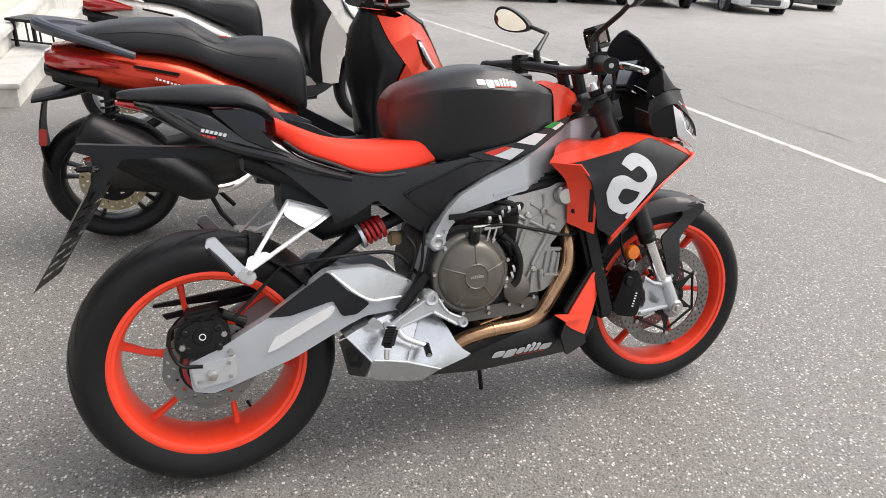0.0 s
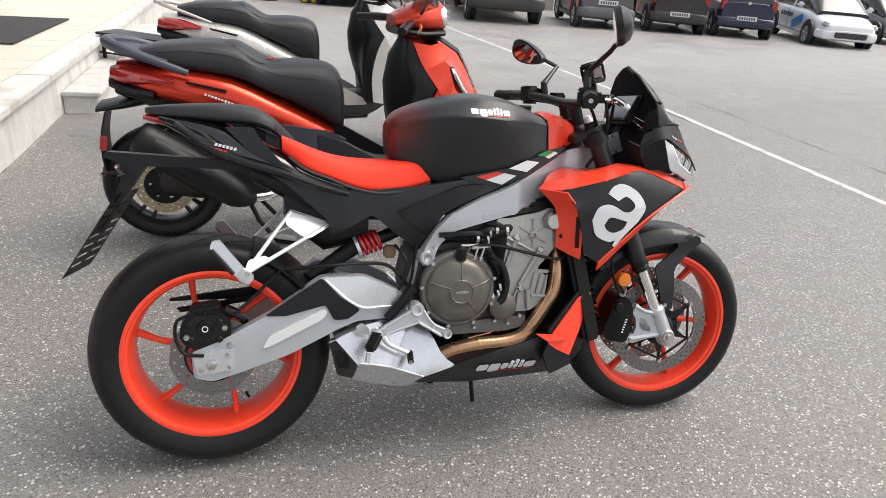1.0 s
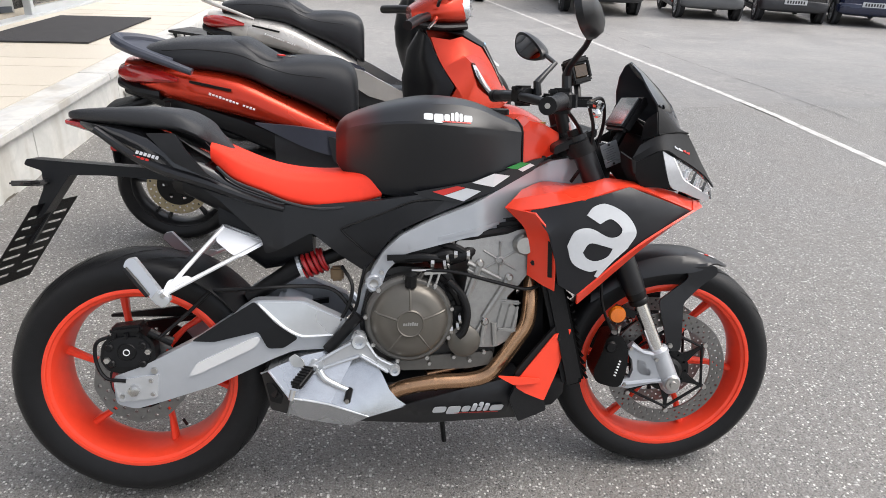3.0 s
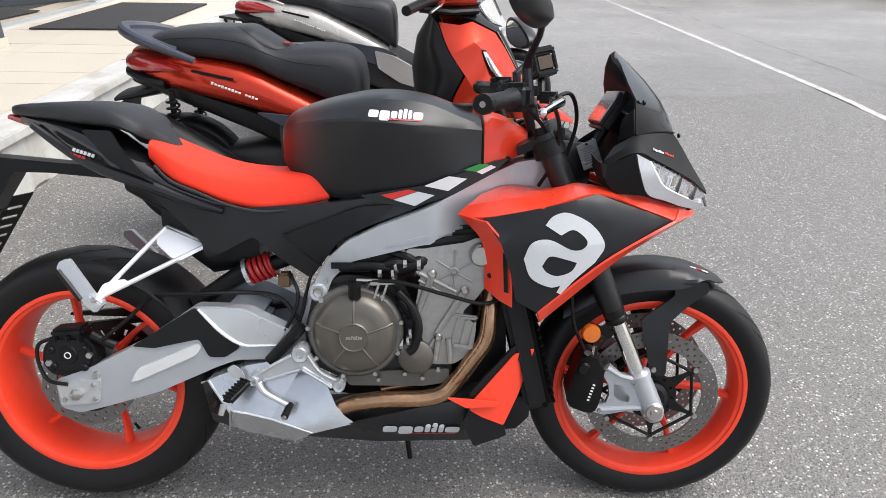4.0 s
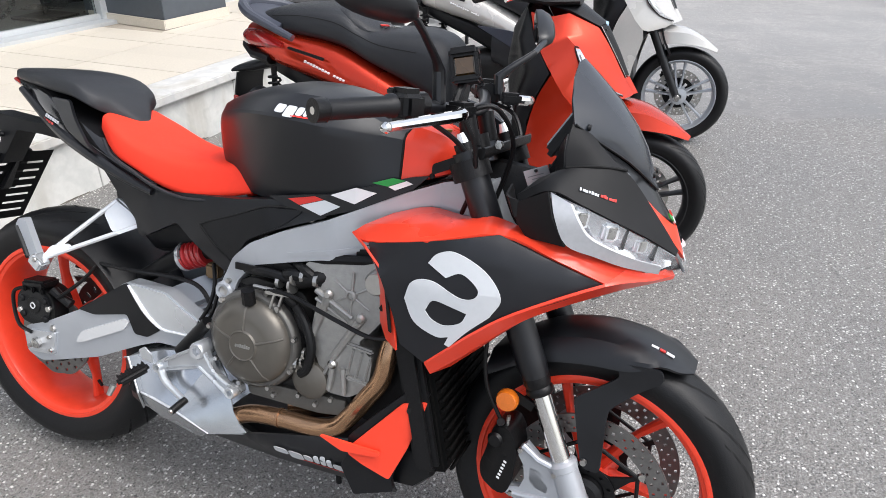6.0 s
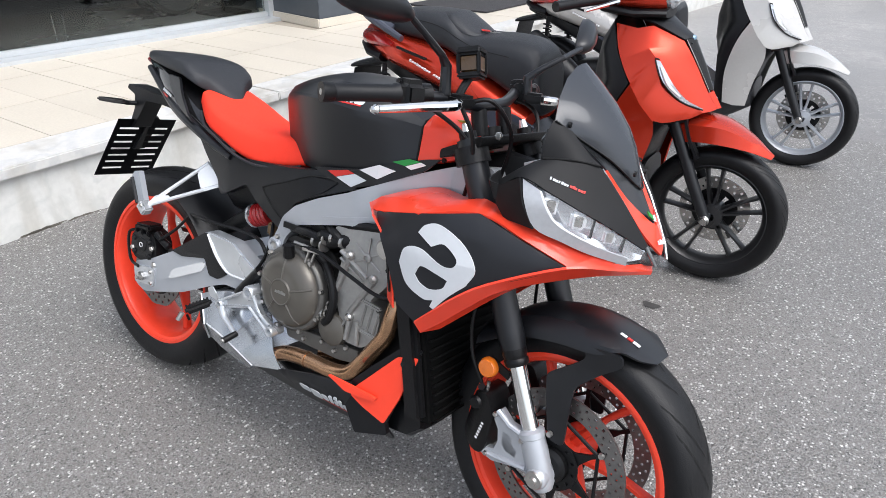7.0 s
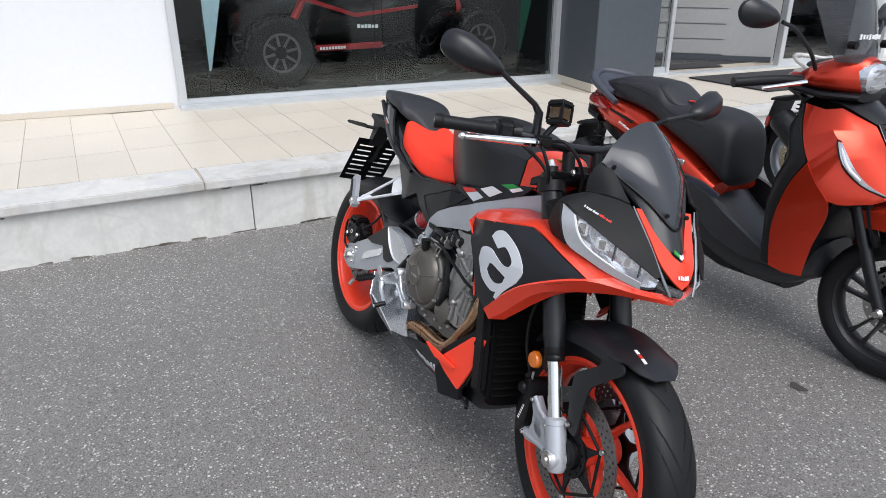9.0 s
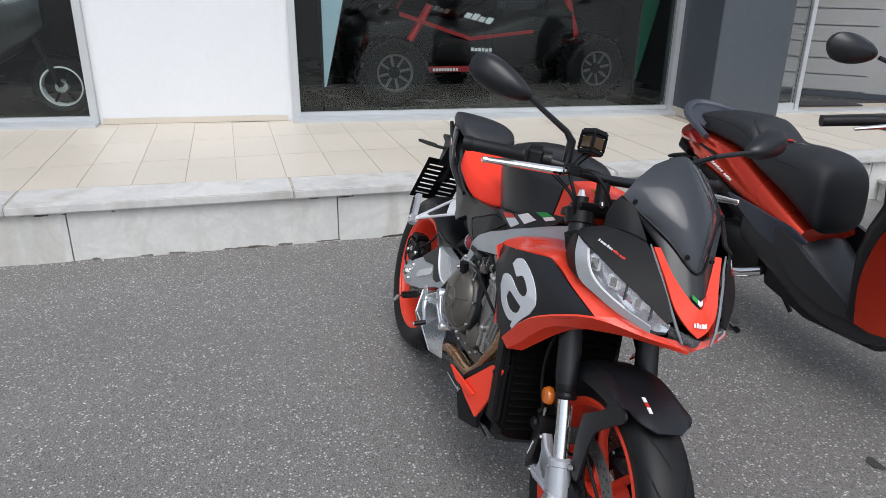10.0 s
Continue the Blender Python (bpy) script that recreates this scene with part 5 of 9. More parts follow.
for x, z in ((0.705, 0.622), (0.760, 0.643), (0.752, 0.455), (0.79, 0.64)):
    part("hose_clamp", T([(x - 0.004, -0.148, z), (x + 0.004, -0.148, z)], 0.0145, 10), STEEL, eng)
part("clutch_cover_shroud", LA([(0.106, -0.146), (0.111, -0.138), (0.111, -0.11), (0.10, -0.11), (0.10, -0.146)], 40, (0.650, 0, 0.485), closed=True), CASE_DARK, eng)
cyl = part("cylinder_block", slab([(0.757, 0.668), (0.80, 0.690), (0.935, 0.700), (0.945, 0.60), (0.915, 0.560), (0.885, 0.53), (0.920, 0.50), (0.912, 0.435), (0.87, 0.405), (0.818, 0.405), (0.800, 0.465), (0.779, 0.523), (0.789, 0.58), (0.797, 0.632)], lambda x, z: 0.150 - 0.12 * max(0, z - 0.64) - 0.05 * max(0, 0.50 - z), 0.28, 0.04, rnd=0.012), CAST, eng, "cast cylinder block with ribs")
# dark sheet added to fill the see-through gap ahead of the block with shade
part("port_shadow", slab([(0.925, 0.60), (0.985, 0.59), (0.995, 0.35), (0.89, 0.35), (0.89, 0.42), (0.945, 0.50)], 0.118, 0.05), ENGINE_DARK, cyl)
for x0, z0, x1, z1, r0 in ((0.820, 0.618, 0.786, 0.525, 0.0075), (0.892, 0.582, 0.832, 0.484, 0.0075), (0.862, 0.540, 0.812, 0.440, 0.004), (0.790, 0.622, 0.872, 0.580, 0.005), (0.79, 0.605, 0.862, 0.566, 0.003), (0.835, 0.470, 0.828, 0.415, 0.006), (0.858, 0.470, 0.862, 0.412, 0.006)):
    part("block_rib", T([(x0, -0.1515, z0), (x1, -0.1515, z1)], [r0 * 1.3, r0], 8), CAST, cyl)
for x, z in ((0.820, 0.620), (0.892, 0.584), (0.835, 0.474)):
    part("rib_head", LA([(0, -0.163), (0.006, -0.163), (0.010, -0.158), (0.010, -0.14)], 12, (x, 0, z)), STEEL, cyl)
for k in range(6):
    t = 0.5 + k * math.pi / 3
    part("block_web", T([(0.868 + 0.010 * math.cos(t), -0.1515, 0.626 + 0.010 * math.sin(t)), (0.868 + 0.046 * math.cos(t), -0.1500, 0.626 + 0.046 * math.sin(t))], 0.0026, 6), CAST, cyl)
part("web_boss", LA([(0.011, -0.150), (0.011, -0.156), (0.007, -0.158), (0.006, -0.153), (0, -0.153)], 16, (0.868, 0, 0.626)), CAST, cyl)
for k in range(3):
    part("block_fin", B((0.872 + 0.019 * k, -0.149, 0.487 - 0.004 * k), (0.006, 0.012, 0.064), (0, 12, 0), 0.002), CAST, cyl)
part("fin_cap", B((0.890, -0.151, 0.522), (0.066, 0.014, 0.010), (0, 6, 0), 0.004), CAST, cyl)
part("fin_cap", B((0.893, -0.151, 0.450), (0.056, 0.014, 0.010), (0, 6, 0), 0.004), CAST, cyl)
part("cam_cap", LA([(0, -0.172), (0.020, -0.172), (0.024, -0.166), (0.026, -0.15)], 24, (0.925, 0, 0.665)), STEEL, cyl)
bm = bmesh.new()
tube(bm, [(0.745, -0.148, 0.575), (0.775, -0.158, 0.545), (0.790, -0.162, 0.50), (0.782, -0.164, 0.455), (0.768, -0.164, 0.44)], 0.0098, 10, 5)
part("coolant_hose", bm, ENGINE_DARK, eng)
part("coolant_hose", T([(0.60, -0.13, 0.625), (0.68, -0.15, 0.635), (0.74, -0.15, 0.630)], 0.010, 10, 5), ENGINE_DARK, eng)
part("clutch_cable", T([(0.68, -0.165, 0.605), (0.75, -0.172, 0.605), (0.85, -0.178, 0.580), (0.93, -0.175, 0.560), (0.985, -0.15, 0.57)], 0.0045, 8, 6), ENGINE_DARK, eng)
part("cable_end", T([(0.655, -0.165, 0.607), (0.705, -0.166, 0.607)], 0.004, 8), STEEL, eng)
part("clutch_arm", T([(0.672, -0.150, 0.58), (0.685, -0.165, 0.607)], 0.005, 8), STEEL, eng)
# black boxes behind the hoses, added as shade for the engine's gaps
bm = bmesh.new()
for k, (c, s, r) in enumerate((((0.64, -0.09, 0.635), (0.10, 0.12, 0.03), 0), ((0.70, -0.11, 0.65), (0.09, 0.06, 0.04), 12), ((0.79, -0.05, 0.70), (0.30, 0.16, 0.03), -5), ((0.585, -0.08, 0.52), (0.05, 0.10, 0.16), 10))):
    box(bm, c, s, (0, r, 0), 0.008)
part("throttle_body", bm, ENGINE_DARK, eng)
part("loom", T([(0.76, -0.135, 0.672), (0.83, -0.140, 0.688), (0.90, -0.135, 0.697), (0.97, -0.12, 0.705)], 0.010, 8, 5), ENGINE_DARK, eng)
bm = bmesh.new()
tube(bm, [(0.18, -0.10, 0.548), (0.30, -0.125, 0.560), (0.40, -0.10, 0.556), (0.47, -0.10, 0.545), (0.52, -0.11, 0.49)], 0.005, 8, 5)
tube(bm, [(0.49, -0.08, 0.60), (0.515, -0.11, 0.56), (0.505, -0.12, 0.51), (0.475, -0.13, 0.46)], 0.0045, 8, 5)
tube(bm, [(0.55, -0.10, 0.62), (0.535, -0.12, 0.56), (0.52, -0.13, 0.50), (0.47, -0.14, 0.43)], 0.004, 8, 5)
tube(bm, [(0.06, -0.115, 0.44), (0.12, -0.10, 0.49), (0.18, -0.10, 0.548)], 0.0045, 8, 5)
part("brake_hose", bm, ENGINE_DARK, swingarm)
part("master_cylinder", T([(0.455, -0.150, 0.410), (0.53, -0.150, 0.495)], 0.014, 12), ENGINE_DARK, swingarm)

# exhaust
pipe = part("exhaust_pipe", T([(0.958, -0.110, 0.600), (0.950, -0.140, 0.525), (0.941, -0.148, 0.465), (0.916, -0.150, 0.423), (0.880, -0.150, 0.370), (0.848, -0.152, 0.336), (0.799, -0.152, 0.322), (0.714, -0.150, 0.318), (0.64, -0.145, 0.305), (0.58, -0.135, 0.275)], 0.0195, 20, 6), COPPER, moto, "heat-tinted bronze exhaust header pipe")
part("pipe_clamp", T([(0.712, -0.150, 0.318), (0.718, -0.150, 0.3183)], 0.0212, 20), COPPER, pipe)
part("exhaust_pipe_inner", T([(0.945, 0.09, 0.60), (0.94, 0.08, 0.45), (0.89, 0.03, 0.36), (0.80, -0.06, 0.33), (0.70, -0.08, 0.31)], 0.024, 12, 5), COPPER, pipe)


sil_top = [(0.313, -0.156, 0.364), (0.336, -0.152, 0.374), (0.400, -0.140, 0.395), (0.470, -0.128, 0.404), (0.530, -0.118, 0.402)]
sil_fold = [(0.364, -0.184, 0.304), (0.374, -0.184, 0.303), (0.410, -0.184, 0.297), (0.459, -0.184, 0.285), (0.551, -0.178, 0.247)]
sil_low = [(0.355, -0.157, 0.252), (0.366, -0.154, 0.249), (0.400, -0.152, 0.234), (0.478, -0.150, 0.216), (0.510, -0.148, 0.211)]
sil_floor = [(x, 0.10, z + 0.01) for x, y, z in sil_low]
sil_back = [(x, 0.06, z) for x, y, z in sil_top]
sil = part("silencer", sheet([sil_back, sil_top, sil_fold, sil_low, sil_floor], 0.006, False, 1), BRUSHED, moto, "silver under-engine silencer with black mouth", sharp=12)
part("silencer_front", sheet([[(0.530, -0.118, 0.402), (0.568, -0.138, 0.374), (0.586, -0.150, 0.343), (0.603, -0.160, 0.306), (0.622, -0.164, 0.284), (0.646, -0.166, 0.266)],
                              [(0.529, -0.119, 0.401), (0.545, -0.150, 0.345), (0.552, -0.170, 0.300), (0.555, -0.176, 0.270), (0.552, -0.178, 0.252), (0.551, -0.178, 0.246)],
                              [(0.459, -0.184, 0.285), (0.480, -0.183, 0.278), (0.500, -0.182, 0.268), (0.520, -0.181, 0.259), (0.535, -0.180, 0.253), (0.550, -0.178, 0.2465)]], 0.004, False, 1), BRUSHED, sil, sharp=30)
part("fold_bead", T(sil_fold[1:], [0.0022, 0.0028, 0.0028, 0.0016], 8), POLISHED, sil)
part("silencer_mouth", plate3([(0.296, -0.150, 0.355), (0.314, -0.158, 0.364), (0.368, -0.186, 0.300), (0.358, -0.160, 0.252), (0.316, -0.152, 0.262)], 0.03, (0.3, 1, 0.1), bev=0.003), CASE_DARK, sil)
part("mouth_hole", plate3([(0.309, -0.1605, 0.332), (0.322, -0.1665, 0.336), (0.348, -0.1775, 0.306), (0.344, -0.169, 0.284), (0.318, -0.160, 0.288)], 0.006, (0.3, 1, 0.1)), GROOVE, sil)
part("tail_pipe", T([(0.326, -0.1660, 0.316), (0.340, -0.150, 0.312), (0.37, -0.10, 0.31)], 0.014, 14), ENGINE_DARK, sil)
part("mouth_lip", T([(0.297, -0.151, 0.356), (0.315, -0.159, 0.365), (0.3685, -0.187, 0.301), (0.359, -0.161, 0.251)], 0.0025, 6), BRUSHED, sil)

# belly pan and lower wings
def belly_depth(x, z):
    return 0.168 - 0.8 * max(0, 0.26 - z) - 0.25 * max(0, z - 0.30)


for s in (-1, 1):
    bp = part("belly_pan", slab([(0.500, 0.218), (0.645, 0.270), (0.76, 0.300), (0.882, 0.325), (0.93, 0.340), (0.985, 0.262), (0.985, 0.208), (0.903, 0.203), (0.694, 0.193)], belly_depth, 0.006, 0.025, side=s, rnd=0.01), MATT_BLACK, moto, "matt black belly pan")
    wordmark(bp, WHITE_MARK, (0.708, 0.238), (0.884, 0.238), 0.023, lambda x, z: belly_depth(x, z) + 0.002, s, 0.15)
    marks(bp, RED_MARK, ((0.765, 0.2315), (0.878, 0.2315), [0.003] * 6), lambda x, z: belly_depth(x, z) + 0.002, 0.0, s, 0.1)
    wing = part("lower_wing", slab([(0.904, 0.359), (0.942, 0.401), (1.006, 0.466), (1.050, 0.469), (0.987, 0.271), (0.994, 0.243), (0.918, 0.226), (0.891, 0.291), (0.905, 0.319)], lambda x, z: 0.194 - 0.30 * (x - 0.93) + 0.05 * (z - 0.3), 0.012, 0.03, side=s), PLASTIC, moto, "black and orange-red lower wing")
    part("wing_panel", slab([(0.910, 0.341), (1.004, 0.446), (1.050, 0.455), (1.016, 0.345), (0.985, 0.272), (0.933, 0.301), (0.905, 0.322)], lambda x, z: 0.198 - 0.30 * (x - 0.93) + 0.05 * (z - 0.3), 0.006, 0.03, side=s), ORANGE, wing)
    part("wing_fin", slab([(0.855, 0.363), (0.915, 0.350), (0.970, 0.337), (0.967, 0.327), (0.898, 0.333)], lambda x, z: 0.209 - 0.3 * (x - 0.93) + 0.05 * (z - 0.3), 0.007, side=s), ORANGE, wing)
    part("wing_slot", slab([(1.012, 0.437), (1.032, 0.440), (1.028, 0.425), (1.014, 0.426)], lambda x, z: 0.2005 - 0.30 * (x - 0.93) + 0.05 * (z - 0.3), 0.003, side=s), GROOVE, wing)
part("belly_floor", hull([(0.51, 0.06, 0.20, 0.24), (0.70, 0.11, 0.185, 0.23), (0.90, 0.13, 0.195, 0.25), (1.00, 0.12, 0.215, 0.30)], 16), PLASTIC, moto)
part("stand_foot", T([(0.75, 0.03, 0.19), (0.765, 0.04, 0.06)], 0.007, 8), ENGINE_DARK, moto)
stand = part("side_stand", T([(0.60, 0.14, 0.28), (0.66, 0.20, 0.12), (0.70, 0.262, -0.043)], 0.011, 10), ENGINE_DARK, moto, "black side stand")
part("stand_pad", B((0.705, 0.266, -0.045), (0.07, 0.035, 0.008), (-12, 0, 0), 0.003), ENGINE_DARK, stand)

# radiator
rad = part("radiator", B((1.035, 0, 0.465), (0.045, 0.31, 0.34), (0, -14, 0), 0.008), GRATE, moto, "black radiator with fine mesh guard")
mrad = pose(1.035, 0, 0.465, 0, -14, 0)
for k in range(17):
    part("guard_bar", B(mrad @ Vector((0.030, 0, -0.16 + 0.02 * k)), (0.008, 0.30, 0.005), (0, -34, 0), 0), GRATE, rad)
part("radiator_tank", B((1.02, -0.165, 0.47), (0.05, 0.03, 0.33), (0, -14, 0), 0.01), ENGINE_DARK, rad)
part("radiator_tank", B((1.02, 0.165, 0.47), (0.05, 0.03, 0.33), (0, -14, 0), 0.01), ENGINE_DARK, rad)
part("lower_guard", hull([(0.96, 0.13, 0.21, 0.32), (1.02, 0.14, 0.22, 0.34), (1.05, 0.13, 0.25, 0.34)], 14, 4), PLASTIC, rad)

# shrouds and nose
def shroud_depth(x, z):
    """A flat side that draws in towards the nose, with a fold along its upper front."""
    fold = 0.786 - 0.19 * (x - 1.09)
    return 0.240 - 0.70 * max(0, x - 1.03) ** 2 - 0.20 * max(0, 0.70 - z) - 0.60 * max(0, z - fold) - 0.35 * max(0, 1.0 - x) * max(0, z - 0.70) / 0.05


before_fairing = list(moto.children_recursive)
for s in (-1, 1):
    mi = s > 0
    sh = part("side_shroud", slab([(0.930, 0.750), (1.05, 0.778), (1.166, 0.803), (1.345, 0.738), (1.210, 0.672), (1.142, 0.622), (1.056, 0.540), (1.004, 0.572), (0.990, 0.635), (0.968, 0.700)], shroud_depth, 0.006, 0.022, side=s, rnd=0.004), GREY_BLACK, moto, "anthracite side shroud with big silver mark")
    lift = lambda x, z: shroud_depth(x, z) + 0.0022
    stem = smooth2([(1.056, 0.742), (1.072, 0.761), (1.104, 0.767), (1.155, 0.741), (1.184, 0.698), (1.167, 0.660)], 6)
    eye_top = smooth2([(1.128, 0.660), (1.103, 0.668), (1.069, 0.675), (1.054, 0.653)], 5)
    high = smooth2([(1.015, 0.669), (1.030, 0.704), (1.067, 0.711), (1.113, 0.689), (1.138, 0.691), (1.145, 0.709), (1.116, 0.732), (1.089, 0.721)], 5)
    part("mark", slab(stem + eye_top + high, lift, 0.002, 0.02, side=s, rnd=0), WHITE_MARK, sh)
    tail = smooth2([(1.167, 0.660), (1.129, 0.624), (1.099, 0.588)], 4)
    low = smooth2([(1.097, 0.608), (1.073, 0.605), (1.033, 0.626), (1.015, 0.669)], 5)
    eye_low = smooth2([(1.054, 0.653), (1.066, 0.638), (1.089, 0.630), (1.117, 0.640), (1.128, 0.660)], 4)
    part("mark", slab(tail + [(1.090, 0.592)] + low + eye_low, lift, 0.002, 0.02, side=s, rnd=0), WHITE_MARK, sh)
    edge = [(0.879, -0.176, 0.752)] + [(x, -shroud_depth(x, z) - 0.001, z) for x, z in ((0.93, 0.752), (1.05, 0.779), (1.166, 0.804), (1.26, 0.773), (1.342, 0.742))]
    part("top_shroud", sheet([edge,
                              [(0.898, -0.166, 0.768), (0.95, -0.180, 0.780), (1.05, -0.178, 0.796), (1.155, -0.172, 0.813), (1.27, -0.178, 0.784), (1.375, -0.128, 0.748)],
                              [(0.932, -0.118, 0.786), (0.992, -0.085, 0.802), (1.070, -0.088, 0.797), (1.139, -0.138, 0.816), (1.255, -0.168, 0.797), (1.40, -0.082, 0.752)]], 0.005, mi), ORANGE, moto, "orange-red upper shroud", sharp=18)
    sd = part("duct_panel", sheet([[(0.880, -0.176, 0.754), (0.931, -0.176, 0.700), (0.941, -0.168, 0.64), (0.943, -0.162, 0.585)], [(0.930, -0.226, 0.748), (0.972, -0.218, 0.690), (0.976, -0.206, 0.62), (0.972, -0.196, 0.568)], [(0.938, -0.236, 0.748), (0.984, -0.232, 0.690), (0.994, -0.222, 0.632), (0.998, -0.208, 0.556)]], 0.004, mi, 4), ORANGE, moto, "orange-red air duct panel")
    part("bolt", bolt(bmesh.new(), (0.951, s * 0.178, 0.618), 0.007, 0.006, s), ENGINE_DARK, sd)
    part("duct_slot", plate3([(0.972, s * 0.224, 0.680), (0.980, s * 0.228, 0.676), (0.987, s * 0.214, 0.590), (0.979, s * 0.208, 0.590)], 0.004, (0, s, 0)), GROOVE, sd)
    part("lower_shroud", sheet([[(1.054, -0.212, 0.543), (1.100, -0.219, 0.585), (1.142, -0.224, 0.624), (1.210, -0.219, 0.674), (1.345, -0.180, 0.740), (1.412, -0.088, 0.738), (1.448, 0, 0.732)],
                                [(1.060, -0.192, 0.516), (1.112, -0.190, 0.560), (1.160, -0.194, 0.605), (1.235, -0.188, 0.666), (1.350, -0.118, 0.712), (1.412, -0.050, 0.722), (1.446, 0, 0.724)],
                                [(1.090, -0.165, 0.528), (1.140, -0.160, 0.575), (1.190, -0.155, 0.622), (1.250, -0.140, 0.670), (1.340, -0.080, 0.714), (1.390, -0.035, 0.722), (1.42, 0, 0.722)]], 0.005, mi), ORANGE, moto, "orange-red blade under the headlight", sharp=18)
    part("shroud_front", sheet([[(1.342, -0.180, 0.742), (1.40, -0.105, 0.739), (1.446, 0, 0.734)], [(1.368, -0.124, 0.758), (1.412, -0.074, 0.748), (1.438, 0, 0.746)]], 0.004, mi), ORANGE, moto)
    # headlight
    hl = part("headlight", sheet([[(1.242, -0.2051, 0.885), (1.29, -0.1855, 0.866), (1.34, -0.159, 0.843), (1.39, -0.1225, 0.818), (1.448, -0.0714, 0.783)],
                                  [(1.254, -0.2057, 0.845), (1.305, -0.1862, 0.822), (1.35, -0.1625, 0.805), (1.405, -0.1192, 0.785), (1.449, -0.07145, 0.773)],
                                  [(1.275, -0.1927, 0.802), (1.32, -0.171, 0.786), (1.366, -0.1393, 0.769), (1.42, -0.09, 0.755), (1.444, -0.0712, 0.762)]], 0.0025, mi), CLEAR, moto, "clear angular headlight with bright reflectors")
    part("lamp_bed", sheet([[(1.24, -0.195, 0.884), (1.288, -0.1754, 0.865), (1.338, -0.1489, 0.842), (1.386, -0.1143, 0.817), (1.442, -0.0651, 0.783)],
                            [(1.24, -0.185, 0.842), (1.288, -0.1634, 0.82), (1.334, -0.1377, 0.803), (1.388, -0.0964, 0.784), (1.436, -0.0588, 0.773)],
                            [(1.268, -0.1824, 0.803), (1.312, -0.1606, 0.787), (1.358, -0.1289, 0.77), (1.41, -0.0815, 0.757), (1.436, -0.0628, 0.764)]], 0.003, mi), LAMP_GREY, hl)
    part("lamp_bezel", sheet([[(1.241, -0.2066, 0.886), (1.252, -0.2071, 0.845), (1.274, -0.1942, 0.801), (1.32, -0.1725, 0.784), (1.366, -0.1408, 0.767), (1.421, -0.09055, 0.752)],
                              [(1.272, -0.1956, 0.871), (1.29, -0.1945, 0.84), (1.308, -0.1844, 0.817), (1.34, -0.1675, 0.8), (1.38, -0.138, 0.783), (1.424, -0.0972, 0.768)]], 0.004, mi), FROSTED, hl, "frosted pale lamp bezel")
    part("lamp_line", sheet([[(1.272, -0.1961, 0.871), (1.29, -0.195, 0.84), (1.308, -0.1849, 0.817), (1.341, -0.168, 0.8), (1.381, -0.1385, 0.783)],
                             [(1.276, -0.1948, 0.87), (1.294, -0.1937, 0.841), (1.31, -0.1835, 0.82), (1.341, -0.1671, 0.803), (1.381, -0.1376, 0.786)]], 0.004, mi), PURE_WHITE, hl)
    for x, y, z, k in ((1.287, -0.172, 0.844, 1.0), (1.335, -0.147, 0.824, 0.92), (1.384, -0.109, 0.802, 0.8)):
        ys, turn_z = (y, -55) if not mi else (-y, 55)
        pj = part("projector", B((x, ys, z), (0.016, 0.034 * k, 0.036 * k), (0, 14, turn_z), 0.005, 3), LAMP_WHITE, hl)
        part("projector_eye", B((x + 0.0050, ys + (0.0072 if mi else -0.0072), z), (0.004, 0.016 * k, 0.024 * k), (0, 14, turn_z), 0.0015), STEEL, pj)
        part("lamp_divider", B((x + 0.0235, ys + (-0.0165 if mi else 0.0165), z - 0.010), (0.010, 0.004, 0.044 * k), (0, 14, turn_z), 0.001), ENGINE_DARK, hl)
    # cowl over the headlight
    cw = part("nose_cowl", sheet([[(1.185, -0.1862, 0.858), (1.24, -0.2095, 0.889), (1.29, -0.1895, 0.87), (1.34, -0.163, 0.847), (1.39, -0.1265, 0.822), (1.444, -0.0762, 0.787)],
                                  [(1.18, -0.18, 0.869), (1.236, -0.1948, 0.904), (1.285, -0.1712, 0.896), (1.332, -0.1416, 0.882), (1.398, -0.1059, 0.832), (1.444, -0.0732, 0.789)],
                                  [(1.207, -0.1514, 0.896), (1.25, -0.1565, 0.92), (1.3, -0.138, 0.9255), (1.342, -0.1121, 0.9225), (1.404, -0.0792, 0.848), (1.446, -0.0653, 0.793)]], 0.004, mi), COWL_BLACK, moto, "matt black nose cowl")
    part("cowl_rear", sheet([[(1.186, -0.190, 0.862), (1.166, -0.196, 0.868), (1.160, -0.150, 0.880)], [(1.190, -0.188, 0.828), (1.176, -0.186, 0.838), (1.168, -0.140, 0.846)], [(1.206, -0.182, 0.804), (1.200, -0.172, 0.806), (1.190, -0.130, 0.812)]], 0.004, mi), COWL_BLACK, cw)
    part("cowl_side", sheet([[(1.185, -0.1852, 0.859), (1.238, -0.2079, 0.888)], [(1.188, -0.1844, 0.825), (1.25, -0.2055, 0.845)], [(1.205, -0.1783, 0.802), (1.273, -0.1916, 0.8)]], 0.005, mi, 1), COWL_BLACK, cw)
    for k in range(13):
        f0, f1 = k / 13, (k + (0.8 if k % 3 else 0.5)) / 13
        a0 = Vector((1.281, -0.1815, 0.8915)).lerp(Vector((1.340, -0.1440, 0.8735)), f0)
        a1 = Vector((1.281, -0.1815, 0.8915)).lerp(Vector((1.340, -0.1440, 0.8735)), f1)
        up = Vector((0.0, 0.0022, 0.0036 + 0.0012 * (k % 4 == 0)))
        part("mark", sheet([[a0, a1], [a0 + up, a1 + up]], 0.0015, mi, 1), WHITE_MARK if k < 7 else RED_MARK, cw)
